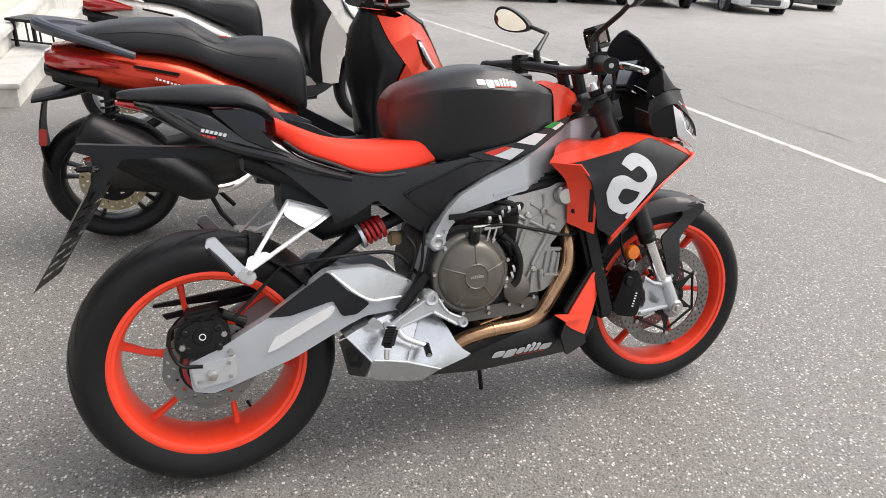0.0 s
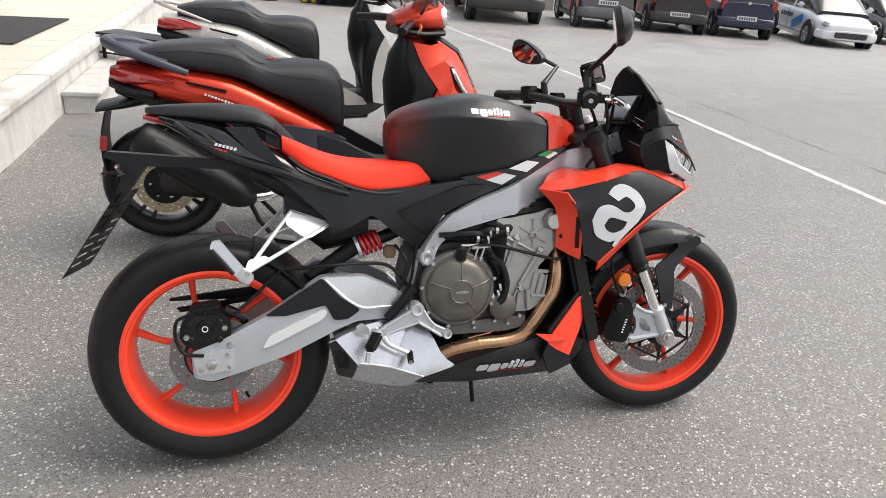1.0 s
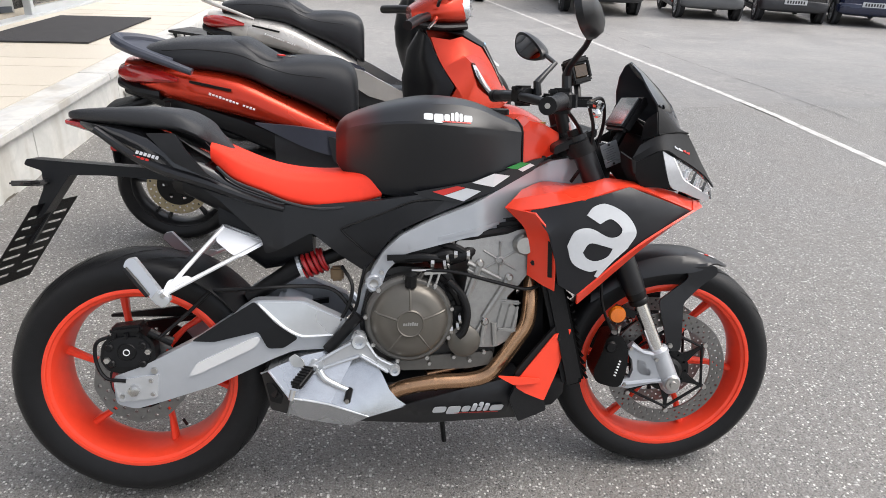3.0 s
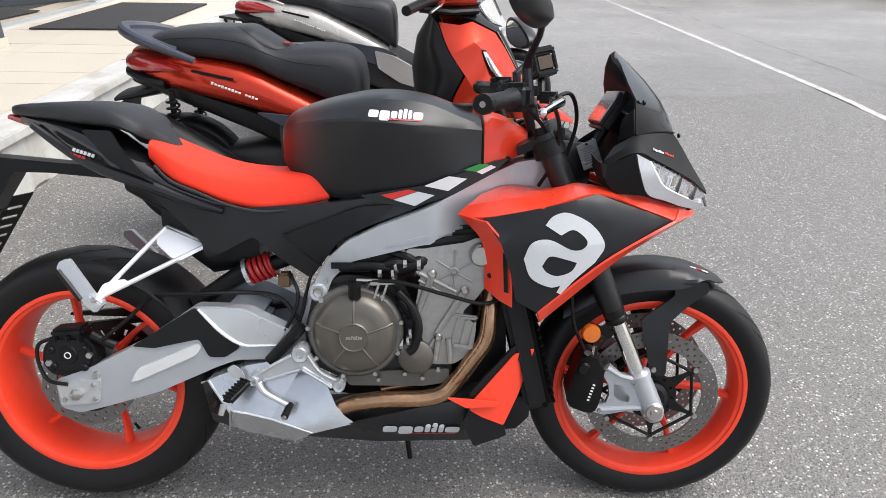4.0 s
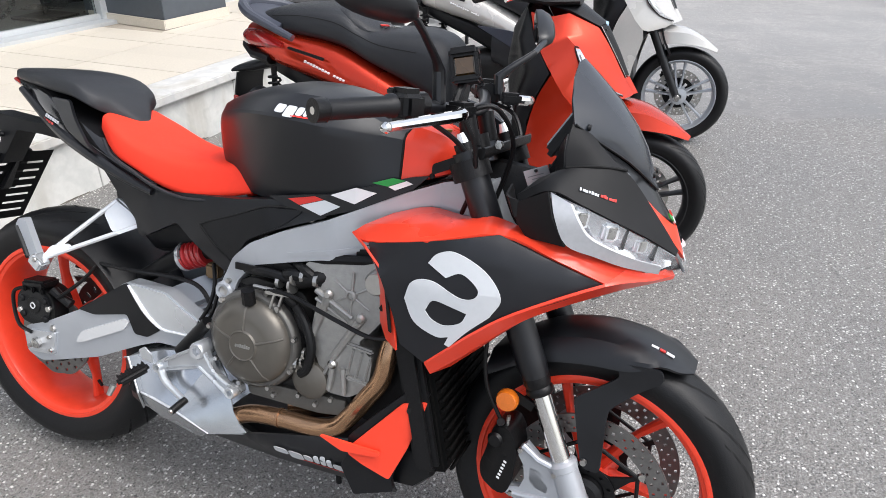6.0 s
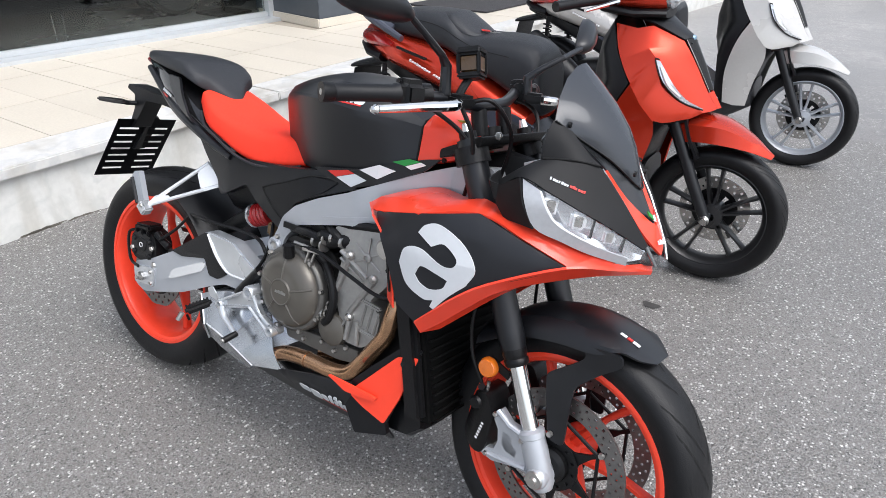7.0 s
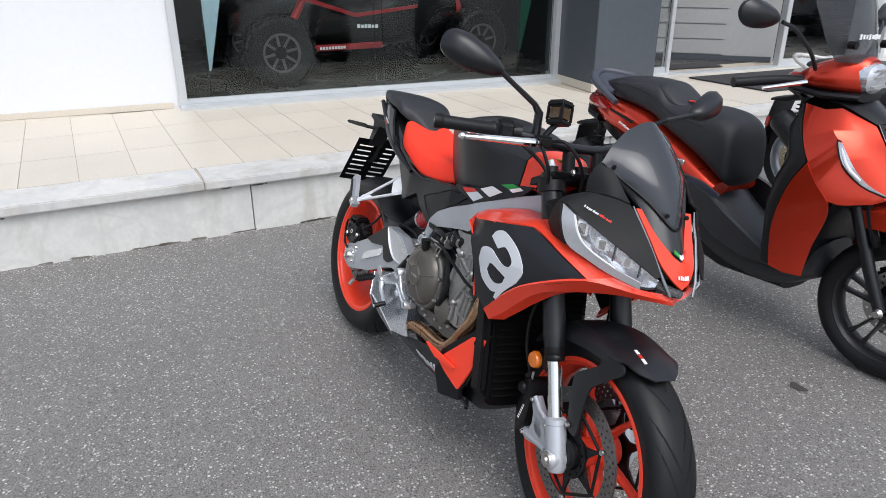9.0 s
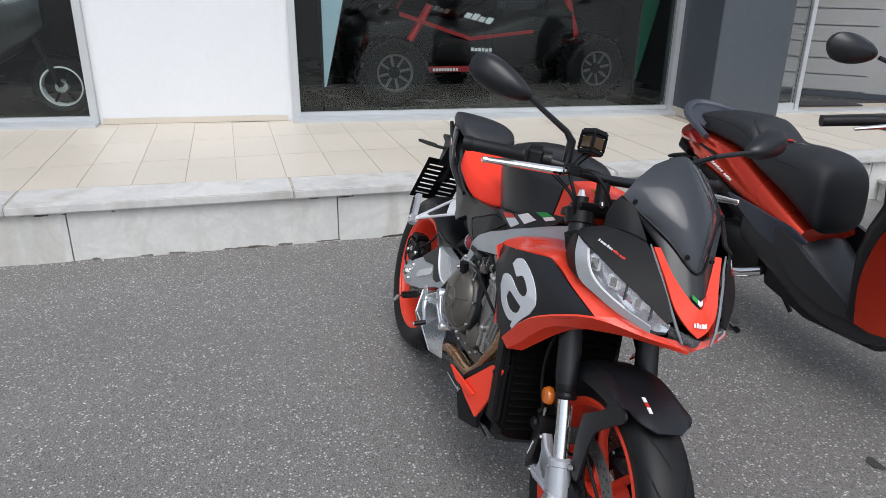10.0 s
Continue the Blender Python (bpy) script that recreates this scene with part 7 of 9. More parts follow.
# footrests
rb = part("footrest_bracket", slab([(0.407, 0.378), (0.424, 0.388), (0.509, 0.440), (0.524, 0.462), (0.548, 0.446), (0.569, 0.404), (0.600, 0.384), (0.627, 0.374), (0.620, 0.353), (0.594, 0.362), (0.547, 0.392), (0.531, 0.403), (0.450, 0.377), (0.433, 0.363), (0.414, 0.365)], 0.180, 0.012, rnd=0.006, bev=0.002), BRIGHT, moto, "silver rider footrest bracket")
for pts in (((0.420, -0.182, 0.384), (0.470, -0.183, 0.414), (0.512, -0.184, 0.438)), ((0.446, -0.182, 0.378), (0.490, -0.183, 0.392), (0.530, -0.184, 0.405)), ((0.546, -0.184, 0.440), (0.572, -0.183, 0.400), (0.606, -0.182, 0.380)), ((0.534, -0.184, 0.405), (0.566, -0.183, 0.384), (0.598, -0.182, 0.362))):
    part("bracket_rim", T(pts, 0.0042, 8, 3), BRIGHT, rb)
for c, r in (((0.530, 0, 0.441), 0.0195), ((0.614, 0, 0.366), 0.0135), ((0.424, 0, 0.377), 0.012)):
    part("bracket_boss", LA([(0, -0.178), (r * 0.42, -0.178), (r * 0.48, -0.190), (r * 0.82, -0.191), (r, -0.186), (r, -0.150)], 24, c), BRIGHT, rb)
part("heel_guard", slab([(0.365, 0.402), (0.380, 0.412), (0.398, 0.398), (0.405, 0.378), (0.374, 0.382)], 0.178, 0.004, rnd=0.004), BRIGHT, rb)
peg_at = pose(0.402, -0.234, 0.3755, 21, 0, -30)
fp = part("footpeg", B((0, 0, 0), (0.031, 0.068, 0.018), bev=0.007, seg=3), ENGINE_DARK, rb, "black ribbed rider footpeg", m=peg_at)
for k in range(7):
    part("peg_rib", B((0, (k - 3) * 0.0090, 0.0090), (0.025, 0.0045, 0.004), bev=0.001), ENGINE_DARK, fp, m=peg_at)
part("peg_feeler", T([(0.383, -0.268, 0.360), (0.378, -0.277, 0.340)], [0.007, 0.006], 8), STEEL, fp)
ped = part("brake_pedal", T([(0.436, -0.188, 0.374), (0.450, -0.192, 0.354), (0.478, -0.195, 0.338), (0.505, -0.200, 0.326)], [0.009, 0.0075, 0.0065, 0.0065], 10, 3), BRIGHT, rb)
part("pedal_tip", T([(0.507, -0.196, 0.326), (0.501, -0.232, 0.314)], 0.0085, 12), ENGINE_DARK, ped)
part("tip_end", T([(0.501, -0.232, 0.314), (0.5003, -0.236, 0.3127)], 0.0055, 10), STEEL, ped)
part("footrest_bracket", T([(0.590, 0.158, 0.366), (0.517, 0.172, 0.448), (0.388, 0.185, 0.362)], [0.014, 0.018, 0.012], 8), BRIGHT, moto, "silver rider footrest bracket")
part("footpeg", B((0.383, 0.232, 0.352), (0.028, 0.088, 0.018), (0, 0, -8), 0.006), ENGINE_DARK, moto)
for s in (-1, 1):
    hang = lambda x, z: 0.0705 - 0.062 * (x - 0.213) - 0.744 * (z - 0.697)
    pb = part("passenger_bracket", T([(0.090, s * 0.179, 0.560), (0.213, s * 0.0705, 0.699), (0.309, s * 0.0885, 0.664), (0.090, s * 0.179, 0.560)], 0.0056, 8), POLISHED, moto, "silver triangular passenger footrest bracket")
    part("bracket_plate", slab([(0.200, 0.690), (0.212, 0.704), (0.308, 0.671), (0.311, 0.660), (0.258, 0.634), (0.236, 0.640), (0.198, 0.668)], lambda x, z: hang(x, z) + 0.003, 0.008, side=s, rnd=0.006), POLISHED, pb)
    part("bracket_gusset", slab([(0.086, 0.556), (0.100, 0.590), (0.140, 0.598), (0.160, 0.588)], lambda x, z: hang(x, z), 0.006, side=s, rnd=0.006), POLISHED, pb)
    peg = part("passenger_peg", slab([(0.103, 0.557), (0.083, 0.541), (0.010, 0.627), (0.016, 0.642), (0.034, 0.645)], lambda x, z: 0.192 - 0.27 * max(0, z - 0.55), 0.016, 0.03, side=s, rnd=0.004, bev=0.002), SILVER, pb, "folded silver passenger peg")
    part("peg_rubber", T([(0.064, s * 0.188, 0.563), (0.040, s * 0.180, 0.592), (0.014, s * 0.172, 0.623)], [0.006, 0.007, 0.006], 8), PLASTIC, peg)
    part("peg_joint", B((0.092, s * 0.184, 0.556), (0.036, 0.030, 0.028), (0, 40, 0), 0.004), BRIGHT, pb)
    bolts(pb, STEEL, [(0.098, s * 0.199, 0.566)], 0.006, 0.004, s)
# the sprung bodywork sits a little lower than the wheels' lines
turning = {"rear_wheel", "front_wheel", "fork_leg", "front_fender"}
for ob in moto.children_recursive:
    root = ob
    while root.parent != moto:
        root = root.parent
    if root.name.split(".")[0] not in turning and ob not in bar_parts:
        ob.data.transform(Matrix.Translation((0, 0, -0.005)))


# ---- the two scooters on the far side ----
def scooter(m, label, paint, front_paint, fender_paint, rim_mat, screen, rail_mat, group):
    sc = thing("scooter", m, label, "scooter", group)
    turn = Matrix.Translation((1.02, 0, 0.80)) @ Matrix.Rotation(radians(6.0), 4, Vector((-0.44, 0, 0.90))) @ Matrix.Translation((-1.02, 0, -0.80))
    R = 0.262

    def wheel(name, x, w, m2, spokes, disc_y):
        c = (x, 0, R)
        bt, rs = tyre_ring(R, w, 0.192, w * 0.72, c)
        wh = part(name, LA([(0.045, -0.05), (0.018, -0.055), (0.018, 0.055), (0.045, 0.05)], 20, c, closed=True), rim_mat, sc, m=m2)
        part("tyre", bt, RUBBER, wh, m=m2)
        part("tread_groove", sipes(R, rs, w, c, 30, 0.45, 0.45), GROOVE, wh, m=m2)
        hw = w * 0.36
        part("rim", LA([(0.204, -hw), (0.195, -hw - 0.003), (0.182, -hw + 0.012), (0.176, 0), (0.182, hw - 0.012), (0.195, hw + 0.003), (0.204, hw), (0.19, 0)], 48, c, closed=True), rim_mat, wh, m=m2)
        for k in range(spokes):
            t = 0.4 + 2 * math.pi * k / spokes
            for dt in (-0.17, 0.17):
                bm = bmesh.new()
                loops = []
                for r, s_, hy, a_ in ((0.030, 0.008, 0.032, t + dt * 0.9), (0.085, 0.0065, 0.022, t + dt * 1.15), (0.14, 0.0065, 0.018, t + dt), (0.184, 0.009, 0.020, t + dt * 0.95)):
                    d = Vector((math.cos(a_), 0, math.sin(a_)))
                    sv = Vector((-d.z, 0, d.x))
                    p = Vector(c) + d * r
                    loops.append([p + sv * s_ * i + Vector((0, hy * j, 0)) for i, j in ((-1, -0.5), (-0.5, -1), (0.5, -1), (1, -0.5), (1, 0.5), (0.5, 1), (-0.5, 1), (-1, 0.5))])
                part("spoke", rings(bm, loops), rim_mat, wh, m=m2)
        part("brake_disc", disc_ring((x, disc_y, R), 0.085, 0.130, 0.005, 40), STEEL if disc_y > 0 else GOLD_STEEL, wh, m=m2)
        part("disc_carrier", disc_ring((x, disc_y * 1.04, R), 0.020, 0.088, 0.006, 12, (1, 0, 1)), ENGINE_DARK, wh, m=m2)
        return wh

    wheel("rear_wheel", -0.262, 0.135, None, 5, -0.056)
    wheel("front_wheel", 1.235, 0.112, turn, 5, 0.052)
    # tail, seat, side body
    body = part("side_body", hull(smooth_stations([(-0.405, 0.070, 0.715, 0.800, 0.9), (-0.30, 0.135, 0.668, 0.805, 0.85), (-0.15, 0.176, 0.632, 0.790, 0.85), (0.05, 0.192, 0.585, 0.760, 0.82), (0.25, 0.194, 0.530, 0.670, 0.80), (0.40, 0.176, 0.490, 0.590, 0.8), (0.48, 0.150, 0.480, 0.540, 0.8)]), 26, 3.0), paint, sc)
    part("side_moulding", slab([(0.10, 0.59), (0.30, 0.575), (0.45, 0.545), (0.54, 0.50), (0.42, 0.445), (0.30, 0.49)], lambda x, z: 0.196 - 0.25 * max(0, x - 0.35), 0.012, 0.04, rnd=0.02), SLATE_PLASTIC, body)
    for k in range(14):
        if k != 9:
            part("mark", B((-0.055 + 0.0128 * k, -0.1925 - 0.0004 * k, 0.703 - 0.0044 * k), (0.0085, 0.008, 0.0055 + 0.003 * (k % 3 == 0)), (0, 18, 0), 0), PURE_WHITE, body)
    part("mark", slab([(-0.13, 0.755), (0.03, 0.722), (0.025, 0.712), (-0.13, 0.745)], 0.194, 0.008), ENGINE_DARK, body)
    seat = part("seat", hull(smooth_stations([(-0.315, 0.085, 0.800, 0.855, 0.8), (-0.20, 0.125, 0.782, 0.882, 0.80), (-0.03, 0.138, 0.765, 0.893, 0.80), (0.08, 0.142, 0.742, 0.880, 0.80), (0.14, 0.146, 0.718, 0.836, 0.82), (0.20, 0.150, 0.690, 0.816, 0.84), (0.32, 0.154, 0.640, 0.822, 0.84), (0.42, 0.150, 0.585, 0.818, 0.85), (0.48, 0.143, 0.545, 0.800, 0.86), (0.512, 0.130, 0.524, 0.768, 0.88), (0.526, 0.105, 0.530, 0.710, 0.9)]), 30, 3.4), VINYL, sc, "long black stepped vinyl seat")
    part("seat_step", hull(smooth_stations([(0.02, 0.070, 0.868, 0.893, 0.7), (0.075, 0.105, 0.845, 0.893, 0.72), (0.125, 0.112, 0.812, 0.868, 0.75), (0.175, 0.098, 0.800, 0.836, 0.8), (0.215, 0.060, 0.800, 0.818, 0.9)]), 20, 2.6), VINYL, seat)
    part("seat_seam", T([(-0.24, -0.112, 0.852), (-0.10, -0.128, 0.862), (0.05, -0.134, 0.848), (0.15, -0.140, 0.810), (0.25, -0.147, 0.780), (0.40, -0.146, 0.765)], 0.0016, 6, 4), GROOVE, seat)
    part("tail_lamp", hull(smooth_stations([(-0.432, 0.070, 0.722, 0.776, 0.9), (-0.39, 0.115, 0.708, 0.792, 0.9), (-0.32, 0.152, 0.708, 0.796, 0.9), (-0.25, 0.174, 0.718, 0.785, 0.9), (-0.18, 0.182, 0.734, 0.760, 0.9)]), 22, 2.4), LENS_RED, sc, "red wrap-round tail lamp")
    part("lamp_surround", hull([(-0.440, 0.065, 0.690, 0.735), (-0.36, 0.135, 0.665, 0.725), (-0.26, 0.160, 0.650, 0.715)], 16, 2.6), PLASTIC, sc)
    rail = [(-0.12, -0.168, 0.782), (-0.24, -0.150, 0.822), (-0.36, -0.108, 0.856), (-0.440, 0, 0.872), (-0.36, 0.108, 0.856), (-0.24, 0.150, 0.822), (-0.12, 0.168, 0.782)]
    part("grab_rail", T(rail, [q * (1.0 if screen else 0.55) for q in (0.014, 0.017, 0.021, 0.026, 0.021, 0.017, 0.014)], 10, 6), rail_mat, sc, "slate-grey grab rail" if screen else "slim pale grab rail")
    if screen:
        part("rail_deck", hull([(-0.432, 0.05, 0.850, 0.872), (-0.36, 0.10, 0.832, 0.862), (-0.28, 0.13, 0.812, 0.846), (-0.20, 0.13, 0.797, 0.832)], 14), rail_mat, sc)
    part("under_tray", hull([(-0.42, 0.06, 0.66, 0.72), (-0.2, 0.12, 0.58, 0.68), (0.05, 0.15, 0.48, 0.62), (0.3, 0.15, 0.36, 0.52)], 16), PLASTIC, sc)
    part("floor_tunnel", hull(smooth_stations([(0.18, 0.165, 0.36, 0.58, 0.9), (0.40, 0.178, 0.285, 0.535, 0.8), (0.55, 0.178, 0.222, 0.440, 0.75), (0.70, 0.172, 0.205, 0.370, 0.75), (0.85, 0.160, 0.215, 0.380, 0.75), (0.98, 0.120, 0.290, 0.440, 0.8)]), 22, 3.0), FLOOR_GREY, sc, "dark grey step-through floor")
    for s in (-1, 1):
        part("floor_side", slab([(0.40, 0.535), (0.52, 0.500), (0.66, 0.425), (0.80, 0.352), (0.835, 0.305), (0.70, 0.300), (0.55, 0.345), (0.42, 0.430)], lambda x, z: 0.190 - 0.10 * max(0, x - 0.6) - 0.12 * max(0, 0.36 - z), 0.02, 0.03, side=s, rnd=0.012), FLOOR_GREY if screen else paint, sc)
    part("belly", hull([(0.30, 0.10, 0.20, 0.34), (0.55, 0.12, 0.165, 0.28), (0.85, 0.10, 0.185, 0.28)], 14), PLASTIC, sc)
    # engine, exhaust, rear suspension
    part("engine", hull([(-0.32, 0.05, 0.20, 0.34), (-0.1, 0.10, 0.19, 0.40), (0.12, 0.12, 0.20, 0.44), (0.25, 0.10, 0.24, 0.42)], 16, 3), CASE_DARK, sc)
    muf = part("muffler", T([(0.12, -0.185, 0.235), (0.05, -0.200, 0.275), (-0.08, -0.205, 0.365), (-0.20, -0.205, 0.445), (-0.315, -0.200, 0.520), (-0.335, -0.199, 0.533)], [0.030, 0.068, 0.082, 0.080, 0.074, 0.050], 20, 4), PLASTIC, sc, "matt black muffler with heat shield")
    part("heat_shield", T([(-0.02, -0.232, 0.335), (-0.13, -0.240, 0.41), (-0.27, -0.232, 0.505)], [0.040, 0.058, 0.046], 16, 4), PLASTIC, muf)
    part("muffler_link", T([(0.10, -0.19, 0.245), (0.20, -0.16, 0.25), (0.28, -0.10, 0.28)], 0.022, 12, 4), CHROME, muf)
    for s in (-1, 1):
        sp0, sp1 = Vector((-0.245, s * 0.155, 0.42)), Vector((-0.235, s * 0.150, 0.66))
        sh = part("rear_shock", T([sp0, sp1], 0.012, 10), ENGINE_DARK, sc)
        a2, b2 = frame_of(sp1 - sp0)
        part("spring", T([sp0.lerp(sp1, 0.15 + 0.7 * k / 70) + (a2 * math.cos(k * 0.6) + b2 * math.sin(k * 0.6)) * 0.024 for k in range(71)], 0.005, 6), ENGINE_DARK, sh)
    gd = part("rear_guard", sheet([[(-0.465, y, 0.600), (-0.490, y, 0.50), (-0.495, y, 0.40), (-0.480, y, 0.31)] for y in (-0.10, -0.04, 0.04, 0.10)], 0.006), PLASTIC, sc, "black rear mudguard and plate holder")
    part("guard_arm", hull([(-0.50, 0.09, 0.590, 0.615), (-0.40, 0.08, 0.60, 0.64), (-0.30, 0.08, 0.62, 0.68)], 14), PLASTIC, gd)
    part("guard_reflector", B((-0.480, -0.108, 0.47), (0.028, 0.012, 0.065), (0, 8, 0), 0.004), LENS_RED, gd)
    part("centre_stand", T([(0.08, -0.12, 0.25), (0.14, -0.15, 0.12), (0.22, -0.17, 0.02), (0.30, -0.18, 0.012)], 0.011, 8), ENGINE_DARK, sc)
    part("centre_stand", T([(0.08, 0.12, 0.25), (0.14, 0.15, 0.12), (0.22, 0.17, 0.02)], 0.011, 8), ENGINE_DARK, sc)
    part("stand_pedal", B((0.24, -0.185, 0.05), (0.12, 0.05, 0.010), (0, 12, 0), 0.004), STEEL, sc)
    # leg shield
    def mir(row):
        return row + [(x, -y, z) for x, y, z in reversed(row[:-1])]

    def half(row, k):
        return [(x, y * k, z) for x, y, z in row]

    shield = part("leg_shield", sheet([mir(r) for r in ([(1.020, -0.140, 0.640), (1.060, -0.080, 0.645), (1.075, 0, 0.648)], [(0.985, -0.148, 0.520), (0.990, -0.09, 0.520), (0.995, 0, 0.520)], [(0.950, -0.142, 0.38), (0.955, -0.09, 0.38), (0.960, 0, 0.38)], [(0.930, -0.12, 0.29), (0.945, -0.07, 0.29), (0.945, 0, 0.29)])], 0.008), PLASTIC, sc, "painted leg shield with black wheel well")
    for k in (1, -1):
        part("beak", sheet([half(r, k) for r in (
            [(1.045, -0.046, 0.884), (1.075, -0.042, 0.842), (1.102, -0.038, 0.800), (1.150, -0.026, 0.715), (1.188, -0.012, 0.660)],
            [(0.950, -0.106, 0.936), (1.010, -0.093, 0.868), (1.055, -0.080, 0.805), (1.128, -0.060, 0.720), (1.178, -0.040, 0.656)],
            [(0.900, -0.124, 0.925), (0.955, -0.146, 0.870), (1.000, -0.155, 0.828), (1.085, -0.125, 0.715), (1.158, -0.080, 0.656)],
            [(0.820, -0.120, 0.934), (0.858, -0.164, 0.845), (0.925, -0.198, 0.750), (1.018, -0.180, 0.628), (1.125, -0.105, 0.636)])], 0.007, per=4), front_paint, shield, "glossy painted angular front panel")
        part("side_wing", sheet([half(r, k) for r in (
            [(0.925, -0.199, 0.750), (0.884, -0.210, 0.670), (0.858, -0.216, 0.575), (0.848, -0.218, 0.470), (0.862, -0.213, 0.335)],
            [(0.966, -0.191, 0.685), (0.950, -0.198, 0.615), (0.928, -0.202, 0.545), (0.912, -0.204, 0.455), (0.916, -0.199, 0.322)],
            [(1.018, -0.179, 0.627), (1.020, -0.168, 0.580), (1.008, -0.166, 0.525), (0.986, -0.168, 0.440), (0.968, -0.165, 0.320)])], 0.008, per=3), front_paint, shield, "glossy painted side wing")
    part("beak_tip", sheet([mir(r) for r in ([(1.150, -0.027, 0.715), (1.162, 0, 0.717)], [(1.188, -0.013, 0.660), (1.198, 0, 0.662)], [(1.120, -0.030, 0.640), (1.125, 0, 0.640)])], 0.006, per=1), front_paint, shield)
    part("glove_panel", sheet([mir(r) for r in (
        [(0.816, -0.114, 0.930), (0.806, -0.085, 0.936), (0.80, -0.05, 0.940), (0.79, 0, 0.945)],
        [(0.853, -0.160, 0.845), (0.800, -0.146, 0.848), (0.78, -0.09, 0.85), (0.74, 0, 0.86)],
        [(0.918, -0.192, 0.750), (0.850, -0.184, 0.748), (0.79, -0.11, 0.74), (0.72, 0, 0.74)],
        [(0.878, -0.203, 0.670), (0.818, -0.194, 0.665), (0.78, -0.12, 0.64), (0.73, 0, 0.63)],
        [(0.852, -0.209, 0.575), (0.800, -0.196, 0.570), (0.79, -0.11, 0.54), (0.76, 0, 0.53)],
        [(0.856, -0.205, 0.335), (0.815, -0.192, 0.340), (0.82, -0.1, 0.35), (0.83, 0, 0.35)])], 0.008), PLASTIC, sc, "black inner leg shield")
    part("tie_cover", sheet([mir(r) for r in ([(0.86, -0.080, 0.960), (0.885, -0.05, 0.968), (0.890, 0, 0.970)], [(0.950, -0.098, 0.944), (0.975, -0.045, 0.944), (0.982, 0, 0.945)], [(1.046, -0.045, 0.890), (1.060, -0.02, 0.894), (1.064, 0, 0.895)])], 0.006), PLASTIC, shield, "black top cover")
    part("centre_grille", sheet([[(1.050, -0.044, 0.889), (1.066, 0, 0.893), (1.050, 0.044, 0.889)], [(1.108, -0.032, 0.802), (1.118, 0, 0.804), (1.108, 0.032, 0.802)], [(1.152, -0.017, 0.722), (1.160, 0, 0.722), (1.152, 0.017, 0.722)]], 0.006), ENGINE_DARK, shield, "black centre grille")
    for k in range(7):
        f = k / 6
        part("grille_bar", B((1.0665 + 0.074 * f, 0, 0.8755 - 0.138 * f), (0.006, 0.060 - 0.040 * f, 0.005), (0, 30, 0), 0), ENGINE_DARK, shield)
    part("grille_badge", LA([(0, 0.010), (0.012, 0.008), (0.015, 0)], 20, (1.060, 0, 0.886), "x"), mat("blue_grey_badge", (0.25, 0.38, 0.5), 0.3, metal=0.3), shield)
    for s in (-1, 1):
        part("grille_trim", T([(1.052, s * 0.045, 0.890), (1.106, s * 0.036, 0.802), (1.154, s * 0.022, 0.716)], 0.0014, 6, 4), STEEL, shield)
        lens = part("indicator", sheet([half(r, -s) for r in ([(0.992, -0.160, 0.834), (1.030, -0.163, 0.762), (1.090, -0.130, 0.700), (1.156, -0.088, 0.668)], [(1.006, -0.1565, 0.832), (1.058, -0.1455, 0.758), (1.105, -0.120, 0.704), (1.158, -0.086, 0.672)])], 0.006, per=4), LAMP_GREY, shield, "slim clear indicator lamp")
        part("indicator_frame", T([(x, y * -s, z) for x, y, z in ((1.004, -0.157, 0.836), (0.990, -0.160, 0.834), (1.028, -0.163, 0.760), (1.089, -0.130, 0.698), (1.158, -0.087, 0.668))], 0.0028, 6, 3), ENGINE_DARK, lens)
        part("indicator_core", T([(x, y * -s, z) for x, y, z in ((1.012, -0.163, 0.815), (1.045, -0.160, 0.757), (1.085, -0.136, 0.715))], [0.003, 0.006, 0.004], 6, 3), LAMP_WHITE, lens)
    # steered front
    fx = Vector((1.235, 0, R))
    ax2 = Vector((-0.44, 0, 0.90)).normalized()
    for s in (-1, 1):
        fl = part("fork_leg", T([fx + Vector((-0.01, s * 0.082, 0)), fx + ax2 * 0.16 + Vector((-0.012, s * 0.085, 0)), fx + ax2 * 0.38 + Vector((-0.01, s * 0.075, 0))], [0.020, 0.022, 0.024], 14), MATT_BLACK, sc, "matt black fork leg", m=turn)
        part("axle_nut", LA([(0, s * 0.014), (0.012, s * 0.014), (0.016, s * 0.006), (0.020, 0)], 12, fx + Vector((-0.01, s * 0.10, 0))), STEEL, fl, m=turn)
    part("front_caliper", B((1.16, 0.075, 0.335), (0.05, 0.045, 0.09), (0, -30, 0), 0.012), ENGINE_DARK, sc, m=turn)
    part("fork_yoke", B(fx + ax2 * 0.40, (0.09, 0.20, 0.05), (0, -26, 0), 0.012), MATT_BLACK, sc, m=turn)
    fender_rows = ([(1.075, -0.086, 0.535), (1.15, -0.094, 0.548), (1.235, -0.090, 0.548), (1.32, -0.062, 0.534), (1.396, -0.014, 0.505)],
                   [(1.062, -0.088, 0.600), (1.14, -0.088, 0.606), (1.235, -0.078, 0.602), (1.325, -0.048, 0.563), (1.400, -0.008, 0.512)],
                   [(1.062, -0.045, 0.626), (1.145, -0.045, 0.630), (1.235, -0.040, 0.618), (1.328, -0.024, 0.572), (1.402, -0.004, 0.515)])
    part("front_fender", sheet(list(fender_rows) + [[(x, 0, z + 0.004) for x, y, z in fender_rows[2]]] + [half(r, -1) for r in reversed(fender_rows)], 0.005), fender_paint, sc, "glossy painted front mudguard", m=turn)
